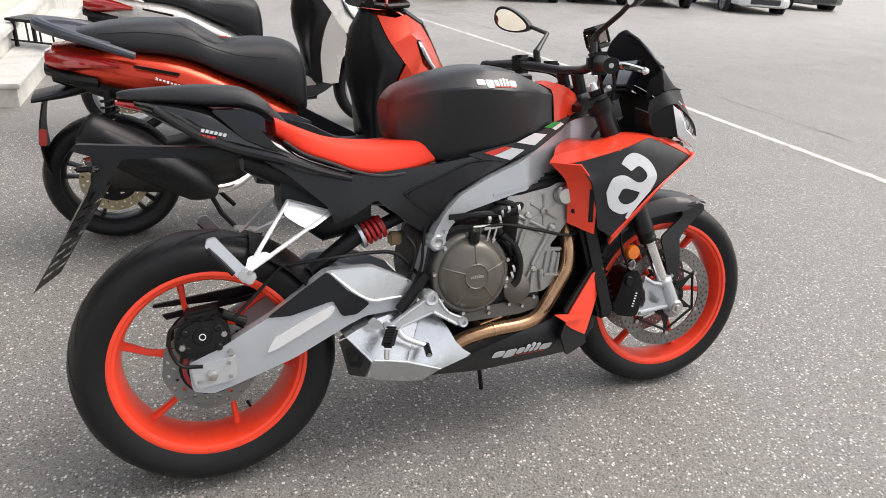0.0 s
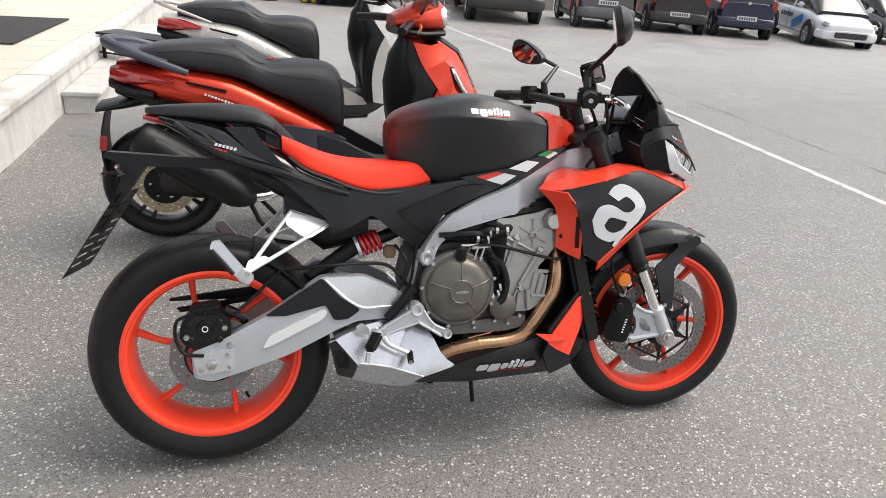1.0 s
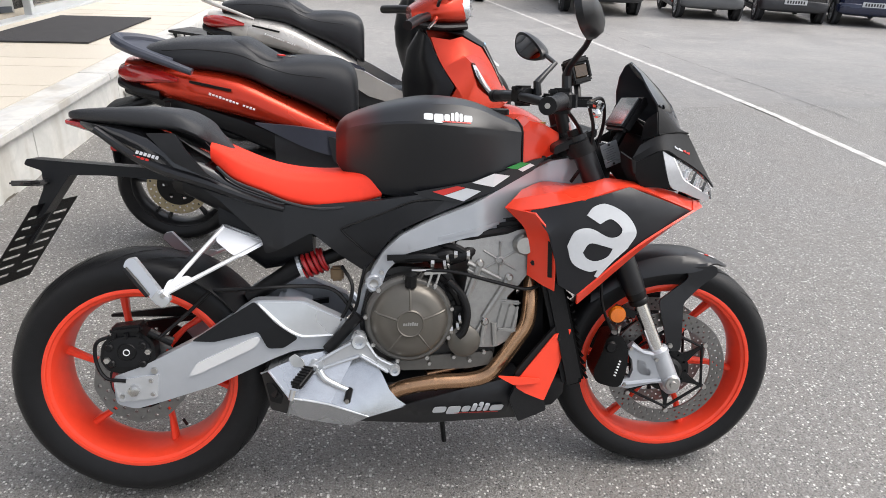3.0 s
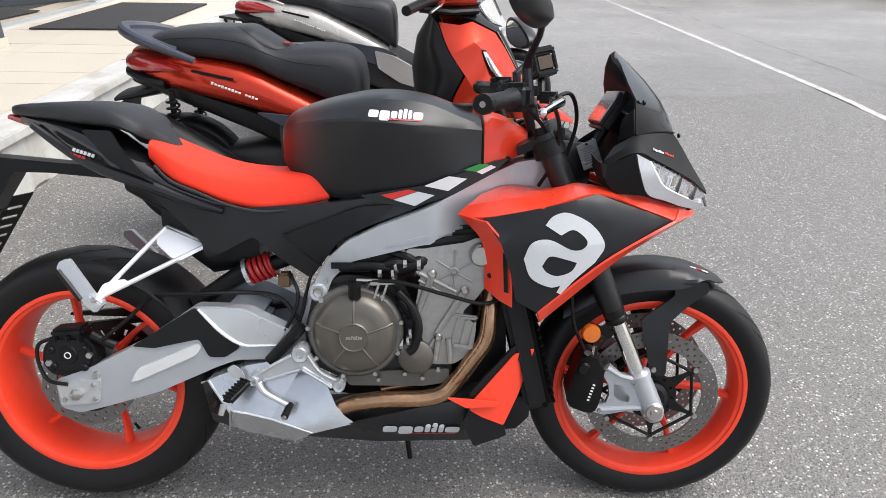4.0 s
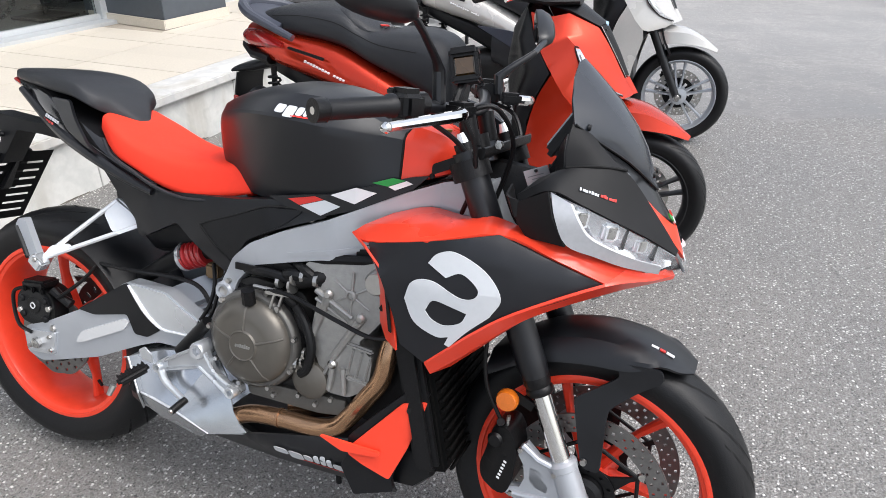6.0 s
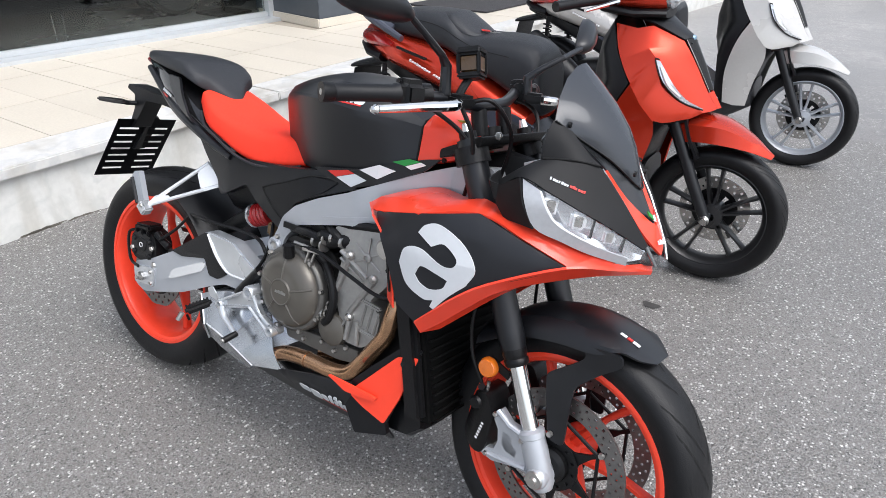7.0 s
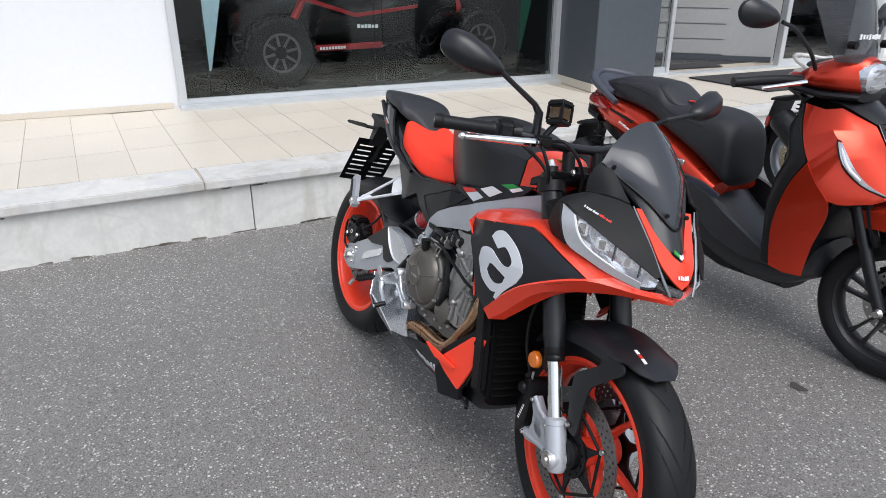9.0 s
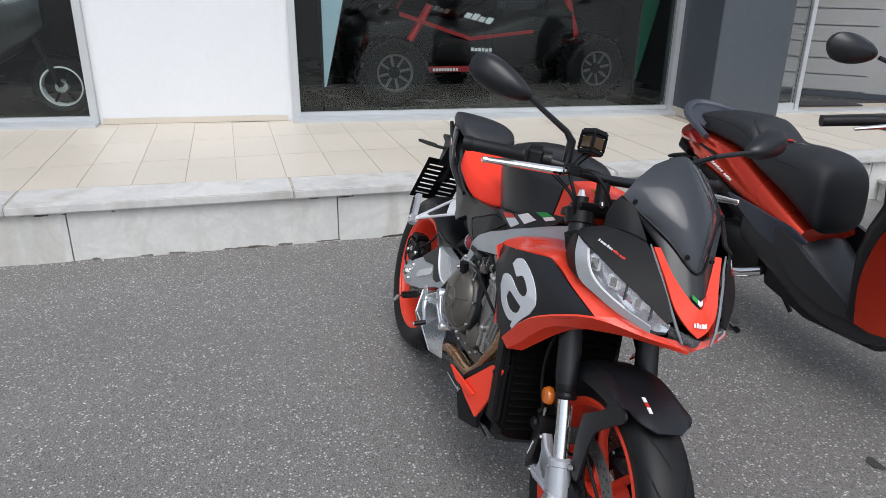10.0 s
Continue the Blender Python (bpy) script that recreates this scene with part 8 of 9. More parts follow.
    part("fender_stay", sheet([[(1.10, y, 0.63), (1.125, y, 0.56), (1.165, y * 1.05, 0.49)] for y in (-0.098, -0.06)], 0.01), PLASTIC, sc, m=turn)
    cowl = part("handlebar_cowl", hull(smooth_stations([(0.735, 0.085, 0.985, 1.035, 0.8), (0.80, 0.130, 0.975, 1.075, 0.75), (0.88, 0.128, 0.972, 1.105, 0.7), (0.94, 0.092, 0.972, 1.105, 0.65), (0.962, 0.074, 0.975, 1.092, 0.7)]), 22, 2.6), paint if fender_paint == paint else front_paint, sc, m=turn)
    part("cowl_base", hull([(0.74, 0.10, 0.955, 0.995), (0.86, 0.125, 0.945, 0.985), (0.97, 0.08, 0.95, 0.985)], 16), PLASTIC, cowl, m=turn)
    lamp = part("headlight", hull(smooth_stations([(0.965, 0.075, 0.972, 1.088, 0.9), (0.995, 0.066, 0.978, 1.080, 0.9), (1.012, 0.045, 0.995, 1.065, 0.9), (1.016, 0.02, 1.015, 1.045, 0.9)]), 20, 2.6), CLEAR, sc, "clear headlight with bright reflectors", m=turn)
    lamp.visible_shadow = False
    part("lamp_bowl", hull([(0.94, 0.072, 0.975, 1.087), (0.976, 0.066, 0.980, 1.080), (0.990, 0.045, 0.995, 1.065)], 18), LAMP_GREY, lamp, m=turn)
    for z in (1.005, 1.035, 1.06):
        part("lamp_divider", B((0.992, 0, z), (0.010, 0.09, 0.007), bev=0.002), CHROME, lamp, m=turn)
    for s in (-1, 1):
        g = part("grip", T([(0.79, s * 0.135, 1.010), (0.745, s * 0.22, 1.008), (0.715, s * 0.28, 1.003), (0.675, s * 0.365, 0.995)], [0.016, 0.018, 0.018, 0.018], 12), PLASTIC, sc, "black rubber grip", m=turn)
        part("lever", T([(0.82, s * 0.16, 1.005), (0.80, s * 0.23, 0.998), (0.762, s * 0.32, 0.985)], [0.010, 0.008, 0.006], 8), CHROME, g, m=turn)
        mr = part("mirror", T([(0.83, s * 0.135, 1.05), (0.835, s * 0.20, 1.11), (0.815, s * 0.28, 1.18), (0.79, s * 0.33, 1.205)], 0.007, 8, 4), MATT_BLACK, sc, "black oval rear-view mirror", m=turn)
        c0 = Vector((0.755, s * 0.405, 1.225))
        u, v, nr = Vector((-0.25, s * 0.95, 0.12)).normalized(), Vector((0, 0, 1)), Vector((1, 0, 0))
        nr = u.cross(v).normalized()
        if nr.x < 0:
            nr = -nr
        bm = bmesh.new()
        rings(bm, [[c0 + u * (0.085 * a_ * math.cos(t)) + v * (0.044 * a_ * math.sin(t) * (1 + 0.26 * math.cos(t))) + nr * f for t in (2 * math.pi * k / 22 for k in range(22))] for f, a_ in ((-0.014, 0.92), (-0.010, 1.0), (0.004, 0.98), (0.022, 0.65), (0.030, 0.25))])
        part("mirror_shell", bm, MATT_BLACK, mr, m=turn)
        bm = bmesh.new()
        bm.faces.new([bm.verts.new(c0 + u * (0.074 * math.cos(t)) + v * (0.036 * math.sin(t) * (1 + 0.26 * math.cos(t))) - nr * 0.0146) for t in (2 * math.pi * k / 22 for k in range(22))])
        part("mirror_glass", bm, MIRROR, mr, m=turn)
    if screen:
        rows = []
        for z, x, w in ((1.08, 0.955, 0.12), (1.16, 0.925, 0.165), (1.26, 0.890, 0.195), (1.38, 0.848, 0.195), (1.47, 0.815, 0.165), (1.505, 0.802, 0.11)):
            rows.append([(x - 0.07 * f * f, w * f, z) for f in (-1, -0.66, -0.33, 0, 0.33, 0.66, 1)])
        ws = part("windscreen", sheet(rows, 0.004, per=3), SMOKE_PALE, sc, "tall lightly smoked windscreen", m=turn)
        for k in range(9):
            part("mark", B((0.928 - 0.002 * abs(k - 4), -0.062 + 0.0155 * k, 1.165), (0.003, 0.010, 0.014 + 0.004 * (k % 3 == 0)), bev=0), PURE_WHITE, ws, m=turn)
        for s in (-1, 1):
            for z, x in ((1.14, 0.918), (1.30, 0.855)):
                part("screen_clamp", T([(x - 0.006, s * 0.110, z), (x + 0.020, s * 0.110, z)], 0.014, 12), ENGINE_DARK, ws, m=turn)
    return sc


scooter(pose(0, 1.455, 0), "metallic orange-red step-through scooter with black seat", SCOOT_RED, SCOOT_RED, SCOOT_RED, mat("black_alloy_rim", (0.022, 0.022, 0.023), 0.35, metal=0.3, var=0.1), True, SLATE_PLASTIC, "parked scooters")
scooter(pose(0.03, 2.955, -0.002), "warm silver and white step-through scooter with black seat", SCOOT_SILVER, SCOOT_WHITE, SCOOT_WHITE, SILVER, False, SCOOT_SILVER, "parked scooters")
key = thing("key", pose(0.235, 1.455, 0.820, 0, 8, 25), "small key with red tag on the scooter seat", "key")
part("key_ring", LA([(0.012, -0.0015), (0.015, -0.0015), (0.015, 0.0015), (0.012, 0.0015)], 18, (0, 0, 0.002), "z", True), STEEL, key)
part("key_blade", B((0.035, 0.004, 0.003), (0.045, 0.009, 0.003), (0, 0, 8), 0.001), STEEL, key)
part("key_tag", B((-0.03, -0.006, 0.004), (0.036, 0.018, 0.005), (0, 0, 20), 0.002), RED_MARK, key)


# ---- parked cars across the car park ----
def paint(name, c, metal=0.2):
    return mat(name, c, 0.28, metal=metal, var=0.05, scale=5, coat=0.8)


CAR_GLASS = mat("dark_car_glass", (0.010, 0.012, 0.014), 0.06, var=0.05, coat=0.5)
BUMPER = mat("grey_black_bumper_plastic", (0.035, 0.036, 0.040), 0.5, var=0.12, bump=0.1)
PLATE = mat("white_plate", (0.62, 0.63, 0.64), 0.4, var=0.03)
ALLOY = mat("grey_alloy", (0.30, 0.30, 0.31), 0.38, metal=0.6, var=0.08)
CAR_TYRE = mat("car_tyre", (0.017, 0.017, 0.018), 0.8, var=0.2)


def car(m, label, body_mat, bump_mat, hw=0.82, wb=2.45, ro=0.55, fo=0.75, deck=0.92, roof=1.48, hatch=0.28, lamp_z=(0.70, 0.98), r=0.30, group="cars parked in a row", plate_z=0.62, side_mark=None):
    """A parked car: x runs forward from the rear axle."""
    c = thing("car", m, label, "car", group)
    L0, L1 = -ro, wb + fo
    body = part("body", hull(smooth_stations([(L0 + 0.02, hw * 0.86, 0.36, deck - 0.06, 0.94), (L0 + 0.14, hw * 0.96, 0.27, deck - 0.01, 0.93), (0.0, hw, 0.22, deck, 0.92), (wb * 0.5, hw, 0.20, deck, 0.92), (wb * 0.85, hw, 0.22, deck - 0.02, 0.90), (wb + 0.25, hw * 0.95, 0.24, deck - 0.14, 0.88), (L1 - 0.08, hw * 0.82, 0.30, deck - 0.24, 0.88), (L1, hw * 0.66, 0.36, deck - 0.32, 0.9)], 3), 28, 5.0), body_mat, c)
    part("cabin", hull(smooth_stations([(L0 + 0.06, hw * 0.84, deck - 0.10, deck + 0.02, 0.9), (L0 + 0.06 + hatch * 0.5, hw * 0.86, deck - 0.08, roof - 0.10, 0.80), (L0 + 0.25 + hatch, hw * 0.88, deck - 0.08, roof - 0.01, 0.78), (wb * 0.45, hw * 0.88, deck - 0.08, roof, 0.78), (wb * 0.70, hw * 0.88, deck - 0.08, roof - 0.08, 0.78), (wb * 1.02, hw * 0.84, deck - 0.14, deck - 0.02, 0.9)], 3), 24, 5.0), CAR_GLASS, body, "dark tinted glasshouse")
    part("roof", hull(smooth_stations([(L0 + 0.22 + hatch * 0.6, hw * 0.70, roof - 0.10, roof - 0.015), (L0 + 0.40 + hatch, hw * 0.72, roof - 0.05, roof + 0.012), (wb * 0.45, hw * 0.72, roof - 0.04, roof + 0.018), (wb * 0.66, hw * 0.70, roof - 0.10, roof - 0.03)], 3), 20, 4.0), body_mat, body)
    for s in (-1, 1):
        part("pillar", T([(L0 + 0.10, s * hw * 0.80, deck - 0.03), (L0 + 0.20 + hatch, s * hw * 0.70, roof - 0.05)], 0.05, 8), body_mat, body)
        part("pillar", T([(wb * 0.42, s * hw * 0.885, deck - 0.03), (wb * 0.42, s * hw * 0.71, roof - 0.03)], 0.032, 8), body_mat, body)
        part("door_seam", B((wb * 0.42, s * hw * 1.001, deck * 0.62), (0.008, 0.006, deck * 0.62), bev=0), BUMPER, body)
        part("door_handle", B((wb * 0.34, s * hw * 0.992, deck * 0.86), (0.16, 0.03, 0.025), bev=0.008), body_mat, body)
        part("sill", B((wb * 0.5, s * hw * 0.985, 0.25), (wb * 0.66, 0.05, 0.09), bev=0.015), bump_mat, body)
        part("tail_lamp", B((L0 + 0.075, s * hw * 0.82, sum(lamp_z) / 2), (0.10, 0.17, lamp_z[1] - lamp_z[0]), (0, -6, s * 14), 0.025), LENS_RED, body, "red tail lamp")
        part("headlight", B((L1 - 0.16, s * hw * 0.70, deck - 0.30), (0.22, 0.22, 0.12), (0, 12, s * -24), 0.04), BRIGHT, body, "clear headlight")
        part("side_mirror", B((wb * 0.78, s * (hw + 0.09), deck + 0.06), (0.10, 0.18, 0.13), bev=0.04), body_mat, body)
        for x in (0.0, wb):
            part("wheel_arch", LA([(0, s * 0.006), (r + 0.055, s * 0.006), (r + 0.06, -s * 0.05)], 28, (x, s * hw * 0.985, r + 0.015)), BUMPER, body)
            wh = part("wheel", LA([(0, s * 0.012), (r * 0.16, s * 0.014), (r * 0.20, s * 0.004), (r * 0.58, -s * 0.006), (r * 0.66, s * 0.010), (r * 0.66, -s * 0.05)], 28, (x, s * hw * 1.0, r)), ALLOY, c, "alloy car wheel")
            part("tyre", LA([(r * 0.64, s * 0.004), (r * 0.70, s * 0.016), (r * 0.88, s * 0.020), (r * 0.985, s * 0.004), (r, -s * 0.02), (r, -s * 0.17), (r * 0.9, -s * 0.19), (r * 0.64, -s * 0.19)], 36, (x, s * hw * 1.0, r), closed=True), CAR_TYRE, wh)
            for k in range(5):
                t = 0.3 + k * 2 * math.pi / 5
                part("wheel_spoke", B((x + r * 0.40 * math.cos(t), s * (hw + 0.004), r + r * 0.40 * math.sin(t)), (r * 0.46, 0.018, r * 0.13), (0, -math.degrees(t), 0), 0.006), BRIGHT, wh)
    part("rear_bumper", hull(smooth_stations([(L0 - 0.03, hw * 0.74, 0.33, 0.52), (L0 + 0.03, hw * 0.95, 0.28, 0.55), (L0 + 0.22, hw * 1.008, 0.26, 0.55), (L0 + 0.34, hw * 1.008, 0.30, 0.50)], 3), 22, 5.0), bump_mat, body)
    part("front_bumper", hull([(L1 - 0.30, hw * 0.96, 0.26, 0.52), (L1 - 0.04, hw * 0.84, 0.26, 0.52), (L1 + 0.04, hw * 0.62, 0.30, 0.50)], 20, 5.0), body_mat, body)
    part("grille", B((L1 + 0.02, 0, 0.40), (0.08, hw * 1.0, 0.14), bev=0.02), BUMPER, body)
    pl = part("rear_plate", B((L0 - 0.035 if plate_z < 0.56 else L0 + 0.005, 0, plate_z), (0.02, 0.50, 0.11), bev=0.004), PLATE, body, "white number plate with blank bars")
    for k in range(7):
        part("plate_bar", B((L0 - 0.047 if plate_z < 0.56 else L0 - 0.007, -0.18 + 0.06 * k, plate_z), (0.004, 0.035, 0.065), bev=0), BUMPER, pl)
    part("hatch_seam", B((L0 + 0.035, 0, deck - 0.13), (0.03, hw * 1.3, 0.008), bev=0), BUMPER, body)
    part("badge", LA([(0, -0.012), (0.04, -0.010), (0.045, 0)], 18, (L0 + 0.025, 0, deck - 0.06), "x"), CHROME, body)
    if side_mark:
        for k in range(7):
            part("mark", B((wb * 0.30 + 0.11 * k, hw * 1.004, 0.62), (0.07, 0.006, 0.13 - 0.03 * (k % 2)), (0, 10, 0), 0.002), side_mark, body)
    return c


YAW = 79.0
SMALL = Matrix.Scale(0.80, 4)
white_p, blue_p = paint("white_car_paint", (0.74, 0.75, 0.76), 0.0), mat("blue_decal", (0.03, 0.22, 0.55), 0.4)
slope_z = lambda y: fall(y)
car(pose(5.17, 12.42, slope_z(12.42), 0, 0, YAW), "white delivery van with dark rear bumper", white_p, BUMPER, hw=0.76, wb=2.72, ro=0.72, deck=1.12, roof=1.82, hatch=0.05, lamp_z=(0.72, 1.10), r=0.31, plate_z=0.72)
car(pose(7.18, 11.92, slope_z(11.92), 0, 0, 78) @ SMALL, "small grey hatchback with orange-red roll-bar panels", paint("matt_grey_car_paint", (0.085, 0.088, 0.095), 0.1), mat("mid_grey_bumper", (0.11, 0.115, 0.12), 0.5), hw=0.76, wb=2.10, ro=0.42, fo=0.55, deck=0.98, roof=1.52, hatch=0.22, lamp_z=(0.80, 1.02), plate_z=0.66)
car(pose(8.80, 11.82, slope_z(11.82), 0, 0, 72) @ SMALL, "dark brown-black compact car with pale lamp rings", paint("brown_black_car_paint", (0.022, 0.020, 0.019)), BUMPER, hw=0.78, wb=2.35, ro=0.50, deck=0.98, roof=1.52, lamp_z=(0.74, 1.04), r=0.31, plate_z=0.50)
car(pose(10.18, 11.46, slope_z(11.46), 0, 0, 68) @ SMALL, "navy blue small hatchback", paint("navy_car_paint", (0.012, 0.018, 0.055)), paint("navy_bumper", (0.012, 0.018, 0.05)), hw=0.76, wb=2.35, ro=0.48, deck=0.95, roof=1.44, plate_z=0.52)
car(pose(12.60, 12.48, slope_z(12.48), 0, 0, -110) @ SMALL, "white hatchback with blue lettering, nose outwards", white_p, white_p, hw=0.80, wb=2.5, ro=0.6, deck=0.92, roof=1.46, side_mark=None, plate_z=0.8)
car(pose(14.9, 13.6, slope_z(13.6), 0, 0, -100) @ SMALL, "grey saloon car, nose outwards", paint("steel_grey_car_paint", (0.12, 0.125, 0.13), 0.4), BUMPER, hw=0.80, wb=2.55, ro=0.7, deck=0.92, roof=1.44)
car(pose(2.35, 14.3, slope_z(14.3), 0, 0, 92), "dark grey car with silver bumper strip by the fence", paint("dark_grey_car_paint", (0.05, 0.052, 0.055), 0.4), BUMPER, hw=0.80, wb=2.5, ro=0.55, deck=0.95, roof=1.5, group="")
# blue patch and plain bars on the door of the white hatchback
ob = bpy.data.objects["car.004"]
for k in range(6):
    part("mark", B((0.55 + 0.15 * k, -0.806, 0.66 + 0.01 * (k % 2)), (0.10, 0.006, 0.12), (0, -8, 0), 0.002), mat("navy_decal", (0.01, 0.03, 0.12), 0.4) if k == 0 else bpy.data.materials["navy_decal"], ob)
part("mark", B((1.75, -0.806, 0.55), (0.7, 0.006, 0.22), (0, -20, 0), 0.002), blue_p, ob)
# orange-red side panel of the small grey hatchback
ob = bpy.data.objects["car.001"]
for s in (-1, 1):
    part("roll_bar_panel", slab([(-0.36, 0.50), (-0.25, 1.02), (0.35, 1.02), (0.52, 0.80), (0.52, 0.30), (0.40, 0.30), (0.36, 0.62), (0.0, 0.70), (-0.30, 0.52)], 0.772, 0.03, side=s, rnd=0.04), paint("orange_red_panel_paint", (0.30, 0.045, 0.03), 0.1) if s < 0 else bpy.data.materials["orange_red_panel_paint"], ob, "orange-red roll-bar panel")

# far fence and wheel stops
FENCE = mat("weathered_grey_boards", (0.24, 0.215, 0.19), 0.8, var=0.25, scale=12, per_object=0.6)
fence = thing("fence", pose(0, 16.2, fall(16.2)), "weathered grey-brown board fence along the car park", "fence")
board = None
for k in range(86):
    x = -9.0 + 0.30 * k
    if board is None:
        board = part("board", B((0, 0, 0.95), (0.28, 0.03, 1.9), bev=0.004), FENCE, fence)
        board.location.x = x
    else:
        ob = new("board", board.data)
        ob.parent, ob.location = fence, (x, 0.004 * (k % 3), -0.03 * (k % 4))
for k in range(10):
    part("post", B((-8.8 + 2.7 * k, 0.06, 0.95), (0.09, 0.09, 1.95), bev=0.008), FENCE, fence)
STOP_B, STOP_Y = mat("black_rubber_stop", (0.02, 0.02, 0.021), 0.8, var=0.2), mat("yellow_stop_panel", (0.70, 0.42, 0.03), 0.6, var=0.15)
for x in (-1.25, 0.45, 1.5, -3.0):
    ws = thing("wheel_stop", pose(x, 14.35, fall(14.35)), "black rubber wheel stop with yellow panels", "wheel stop", "wheel stops by the fence")
    part("block", B((0, 0, 0.06), (0.56, 0.14, 0.12), bev=0.02), STOP_B, ws)
    for dx in (-0.2, 0, 0.2):
        part("panel", B((dx, -0.071, 0.06), (0.10, 0.006, 0.07), bev=0.002), STOP_Y, ws)

# low rack between the scooters and the steps
rk = thing("metal_rack", pose(-0.78, 4.83, 0.15, 0, 0, -33), "low black metal rack standing by the steps", "rack")
for x in (-0.30, 0.30):
    for y in (-0.10, 0.10):
        part("leg", B((x, y, 0.06), (0.025, 0.025, 0.30), bev=0.003), PLASTIC, rk)
part("shelf", B((0, 0, 0.215), (0.70, 0.26, 0.022), bev=0.005), PLASTIC, rk)
for k in range(6):
    part("bar", B((-0.28 + 0.112 * k, -0.12, 0.13), (0.012, 0.012, 0.15), bev=0.002), PLASTIC, rk)
part("rail", B((0, -0.12, 0.06), (0.66, 0.014, 0.014), bev=0.002), PLASTIC, rk)

# ---- vehicles and flags in the showroom ----
def buggy(m, label, accent):
    g = thing("off_road_buggy", m, label, "buggy", "buggies in the showroom")
    for x in (0.0, 2.05):
        for s in (-1, 1):
            y = s * 0.62 + 0.62
            r = 0.305
            prof = [(0.175, -0.12), (0.20, -0.135), (0.27, -0.135), (r, -0.10), (r, 0.10), (0.27, 0.135), (0.20, 0.135), (0.175, 0.12)]
            wh = part("wheel", LA([(0.176, -0.11), (0.165, -0.125), (0.150, -0.10), (0.06, -0.085), (0.055, -0.10), (0, -0.10), (0, 0.08), (0.15, 0.08), (0.176, 0.10)], 32, (x, y + s * 0.0, r)), ENGINE_DARK, g, "black alloy off-road wheel")
            part("tyre", LA(prof, 40, (x, y, r), closed=True), RUBBER, wh)
            bm = bmesh.new()
            for k in range(26):
                t = 2 * math.pi * k / 26
                for dy in (-0.085, 0.0, 0.085):
                    tt = t + (0.12 if dy == 0 else 0)
                    box(bm, (x + (r + 0.004) * math.cos(tt), y + dy, r + (r + 0.004) * math.sin(tt)), (0.022, 0.075, 0.045), (0, -math.degrees(tt), 0))
            part("tread_block", bm, RUBBER, wh)
            for k in range(8):
                t = k * math.pi / 4 + 0.2
                part("wheel_spoke", B((x + 0.105 * math.cos(t), y + s * -0.0 - 0.098, r + 0.105 * math.sin(t)), (0.10, 0.02, 0.022), (0, -math.degrees(t), 0), 0.004), CASE, wh)
            part("rim_edge", LA([(0.150, -0.126), (0.166, -0.128), (0.170, -0.120), (0.150, -0.118)], 32, (x, y, r), closed=True), CASE, wh)
    yc = 0.62
    part("body", hull(smooth_stations([(-0.35, 0.30, 0.42, 0.62), (-0.1, 0.38, 0.40, 0.80), (0.35, 0.44, 0.32, 0.82), (0.9, 0.52, 0.26, 0.72), (1.5, 0.50, 0.28, 0.92), (2.2, 0.42, 0.42, 1.02), (2.55, 0.34, 0.50, 0.98)]), 22, 3.4), ENGINE_DARK, g, m=Matrix.Translation((0, yc, 0)))
    part("skid_plate", B((0.72, 0.12, 0.30), (0.68, 0.05, 0.055), (0, 0, 0), 0.01), accent, g)
    for y in (0.16, 1.08):
        part("cage_tube", T([(-0.1, y, 0.80), (0.50, y, 1.30), (0.75, y + 0.03, 1.62), (1.75, y + 0.03, 1.66), (2.35, y, 1.02)], 0.026, 8), ENGINE_DARK, g)
        part("cage_tube", T([(1.60, y, 0.85), (1.75, y + 0.03, 1.66)], 0.026, 8), ENGINE_DARK, g)
    for x in (0.75, 1.75):
        part("cage_tube", T([(x, 0.18, 1.62), (x, 1.06, 1.62)], 0.024, 8), ENGINE_DARK, g)
    part("seat", B((1.35, 0.42, 0.88), (0.45, 0.42, 0.20), bev=0.06), VINYL, g)
    part("seat_back", B((1.60, 0.42, 1.15), (0.14, 0.40, 0.50), (0, 14, 0), 0.05), VINYL, g)
    part("shock", T([(0.12, 0.16, 0.42), (0.42, 0.22, 0.88)], 0.035, 10), SPRING, g)
    part("shock", T([(2.0, 0.16, 0.42), (1.85, 0.22, 0.95)], 0.035, 10), SPRING, g)
    part("body_stripe", slab([(0.10, 0.83), (0.80, 0.60), (1.45, 0.66), (1.45, 0.63), (0.80, 0.565), (0.10, 0.79)], 0.0, 0.01, rnd=0), accent, g, m=Matrix.Translation((0, 0.105, 0)))
    marks(g, PURE_WHITE, ((0.72, 0.78), (1.00, 0.71), [0.042, 0.052, 0.042, 0.052]), -0.10, 0.9, -1, 0.15)
    marks(g, PURE_WHITE, ((0.80, 0.47), (1.02, 0.46), [0.032, 0.028, 0.032, 0.032, 0.028, 0.032]), -0.09, 0.1, -1, 0.2)
    marks(g, PURE_WHITE, ((0.42, 0.287), (0.68, 0.287), [0.026] * 9), -0.09, 0.0, -1)
    return g


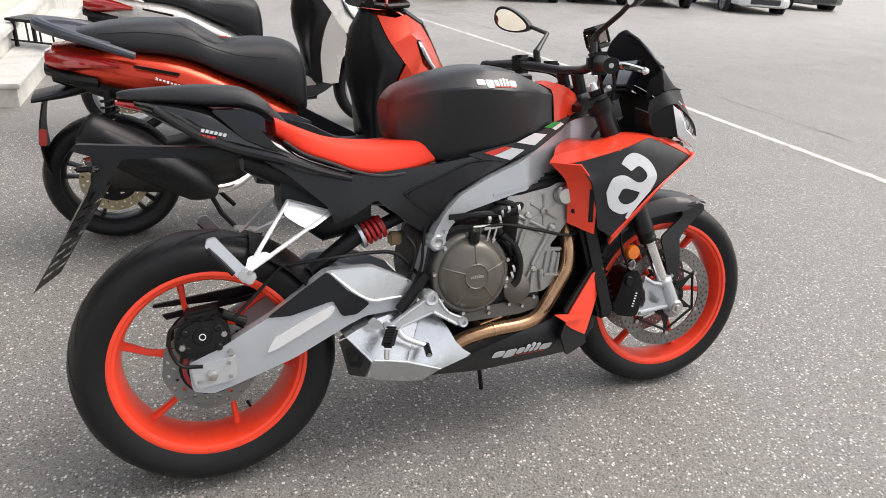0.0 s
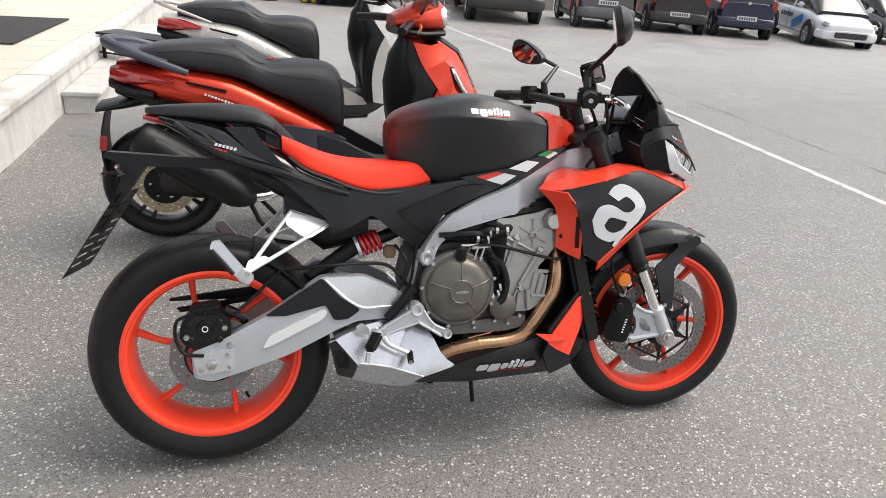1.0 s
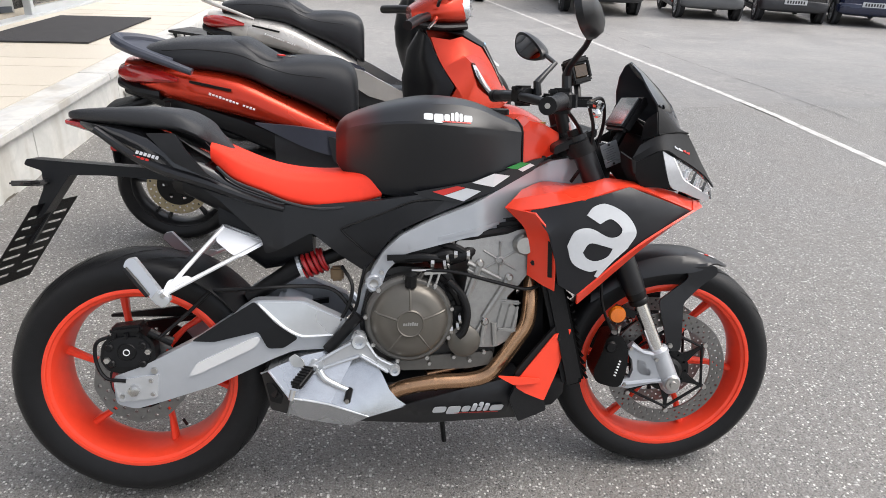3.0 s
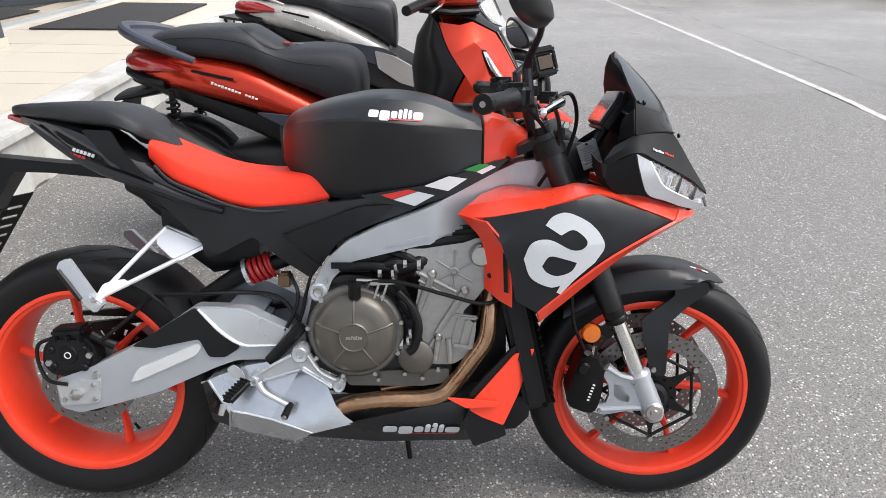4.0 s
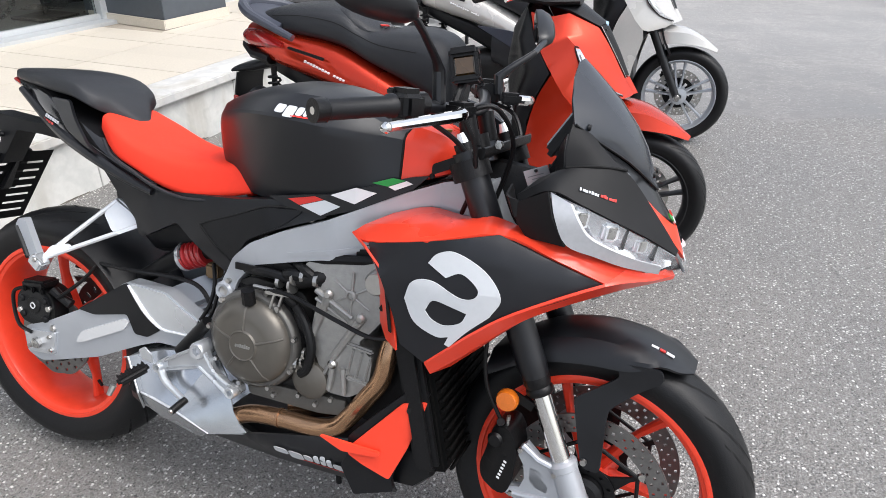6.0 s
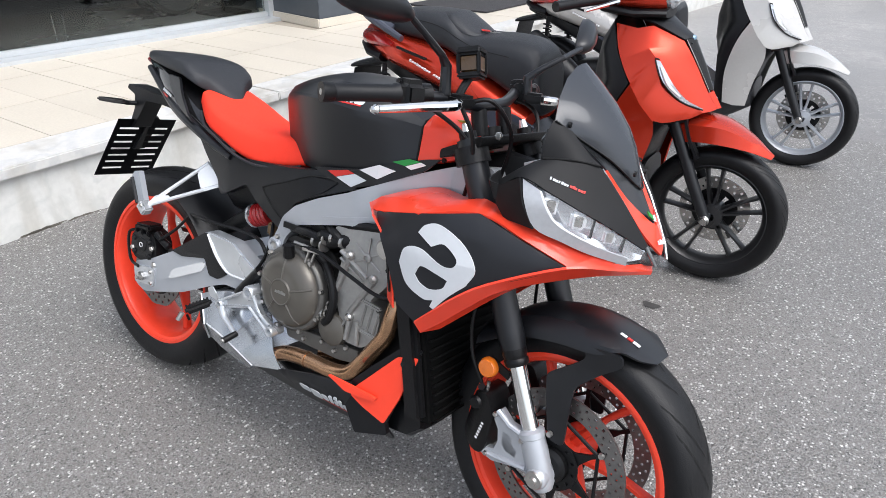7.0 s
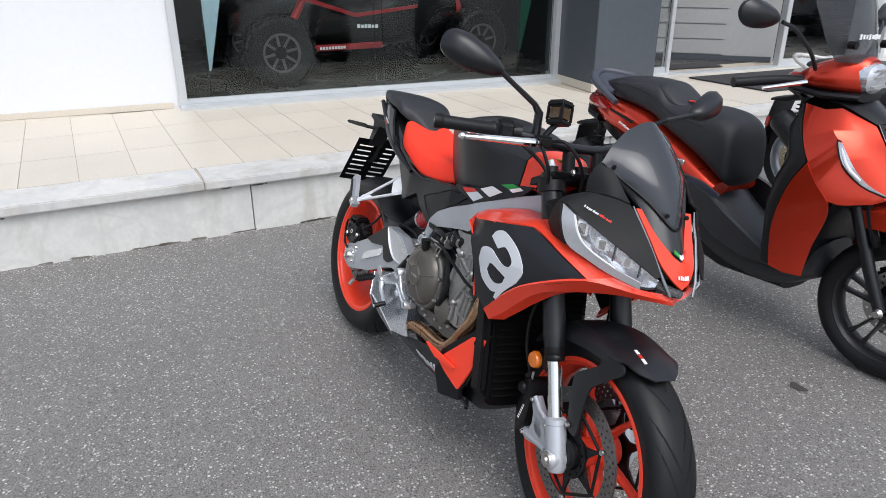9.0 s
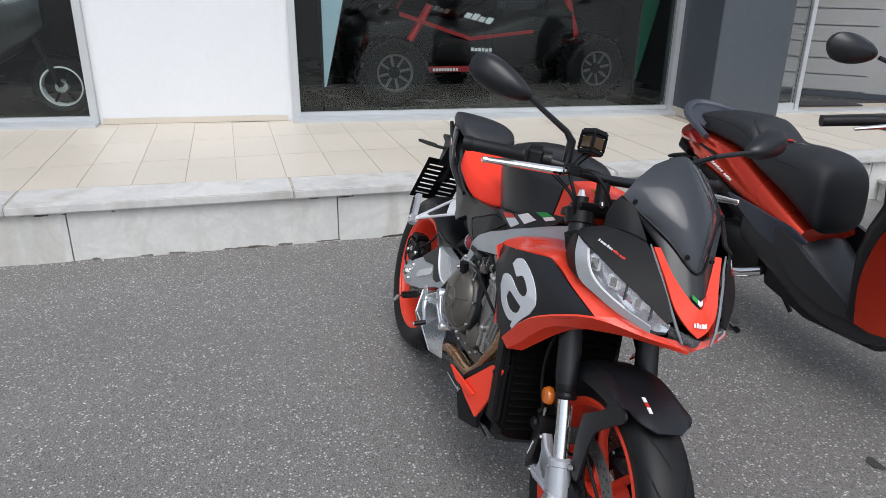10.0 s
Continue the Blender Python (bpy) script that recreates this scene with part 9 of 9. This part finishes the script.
buggy(pose(-3.93, 0.70, FLOOR_Z + 0.006, 0, 0, 90), "black and red off-road buggy with cage behind the glass", mat("dark_red_buggy_panel", (0.30, 0.016, 0.020), 0.35, var=0.08))
buggy(pose(-6.3, 1.0, FLOOR_Z + 0.006, 0, 0, 90), "black and white off-road buggy further inside", PURE_WHITE)
for (x, y, mt, lab, w) in ((-3.62, 0.02, mat("pale_blue_flag_cloth", (0.42, 0.55, 0.62), 0.7, var=0.08), "pale blue feather flag on a dark pole", 0.30), (-3.55, 3.02, mat("dark_green_flag_cloth", (0.01, 0.10, 0.055), 0.7, var=0.1), "dark green feather flag on a dark pole", 0.26)):
    fl = thing("feather_flag", pose(x, y, FLOOR_Z + 0.006), lab, "flag", "feather flags")
    part("pole", T([(0, 0, 0), (0, 0, 0.9), (0, 0.0, 2.3)], 0.012, 8), ENGINE_DARK, fl)
    part("foot", B((0, 0, 0.012), (0.35, 0.35, 0.02), bev=0.006), ENGINE_DARK, fl)
    part("cloth", sheet([[(0.0, 0.012, 0.22), (0.01, 0.014, 0.9), (0, 0.014, 1.6), (0, 0.014, 2.25)], [(0.0, 0.03, 0.23), (0.03, 0.03 + w * 0.55, 0.95), (0.01, 0.03 + w, 1.6), (0, 0.03 + w * 0.8, 2.25)]], 0.003), mt, fl)
    for k in range(4):
        part("mark", B((0.02, 0.10, 0.98 + 0.055 * k), (0.004, 0.11 - 0.02 * (k % 2), 0.018), bev=0), mat("teal_print", (0.02, 0.10, 0.10), 0.6) if k == 0 and w == 0.30 else bpy.data.materials["teal_print"], fl)
mb = thing("display_motorbike", pose(-4.0, -2.08, FLOOR_Z + 0.006, 0, 0, 90), "dark touring motorbike with white-rimmed wheel in the showroom", "motorbike")
fw = part("front_wheel", LA([(0.165, -0.05), (0.150, -0.055), (0.148, 0.05), (0.165, 0.05)], 40, (0, 0, 0.24), closed=True), PURE_WHITE, mb, "white-rimmed wheel")
part("tyre", LA([(0.16, -0.05), (0.20, -0.065), (0.235, -0.03), (0.24, 0), (0.235, 0.03), (0.20, 0.065), (0.16, 0.05)], 40, (0, 0, 0.24), closed=True), RUBBER, fw)
part("hub", LA([(0, -0.06), (0.05, -0.06), (0.055, 0.05)], 24, (0, 0, 0.24)), STEEL, fw)
for k in range(6):
    t = k * math.pi / 3
    part("wheel_spoke", B((0.095 * math.cos(t), 0, 0.24 + 0.095 * math.sin(t)), (0.11, 0.02, 0.018), (0, -math.degrees(t), 0), 0.003), ENGINE_DARK, fw)
part("fender", sheet([[(0.265 * math.cos(t), y, 0.24 + 0.265 * math.sin(t)) for t in (0.3, 0.9, 1.5, 2.1)] for y in (-0.07, 0, 0.07)], 0.005), GLOSS_BLACK, mb)
part("fork", T([(0.0, -0.08, 0.24), (-0.16, -0.08, 0.72)], 0.022, 10), ENGINE_DARK, mb)
part("body", hull(smooth_stations([(-1.5, 0.12, 0.55, 0.75), (-1.1, 0.18, 0.40, 0.80), (-0.6, 0.20, 0.35, 0.92), (-0.2, 0.15, 0.55, 0.98), (-0.05, 0.10, 0.68, 0.95)]), 20, 3), GLOSS_BLACK, mb)
part("rear_wheel", LA([(0.10, -0.05), (0.20, -0.07), (0.26, -0.03), (0.26, 0.03), (0.20, 0.07), (0.10, 0.05)], 36, (-1.45, 0, 0.26), closed=True), RUBBER, mb)
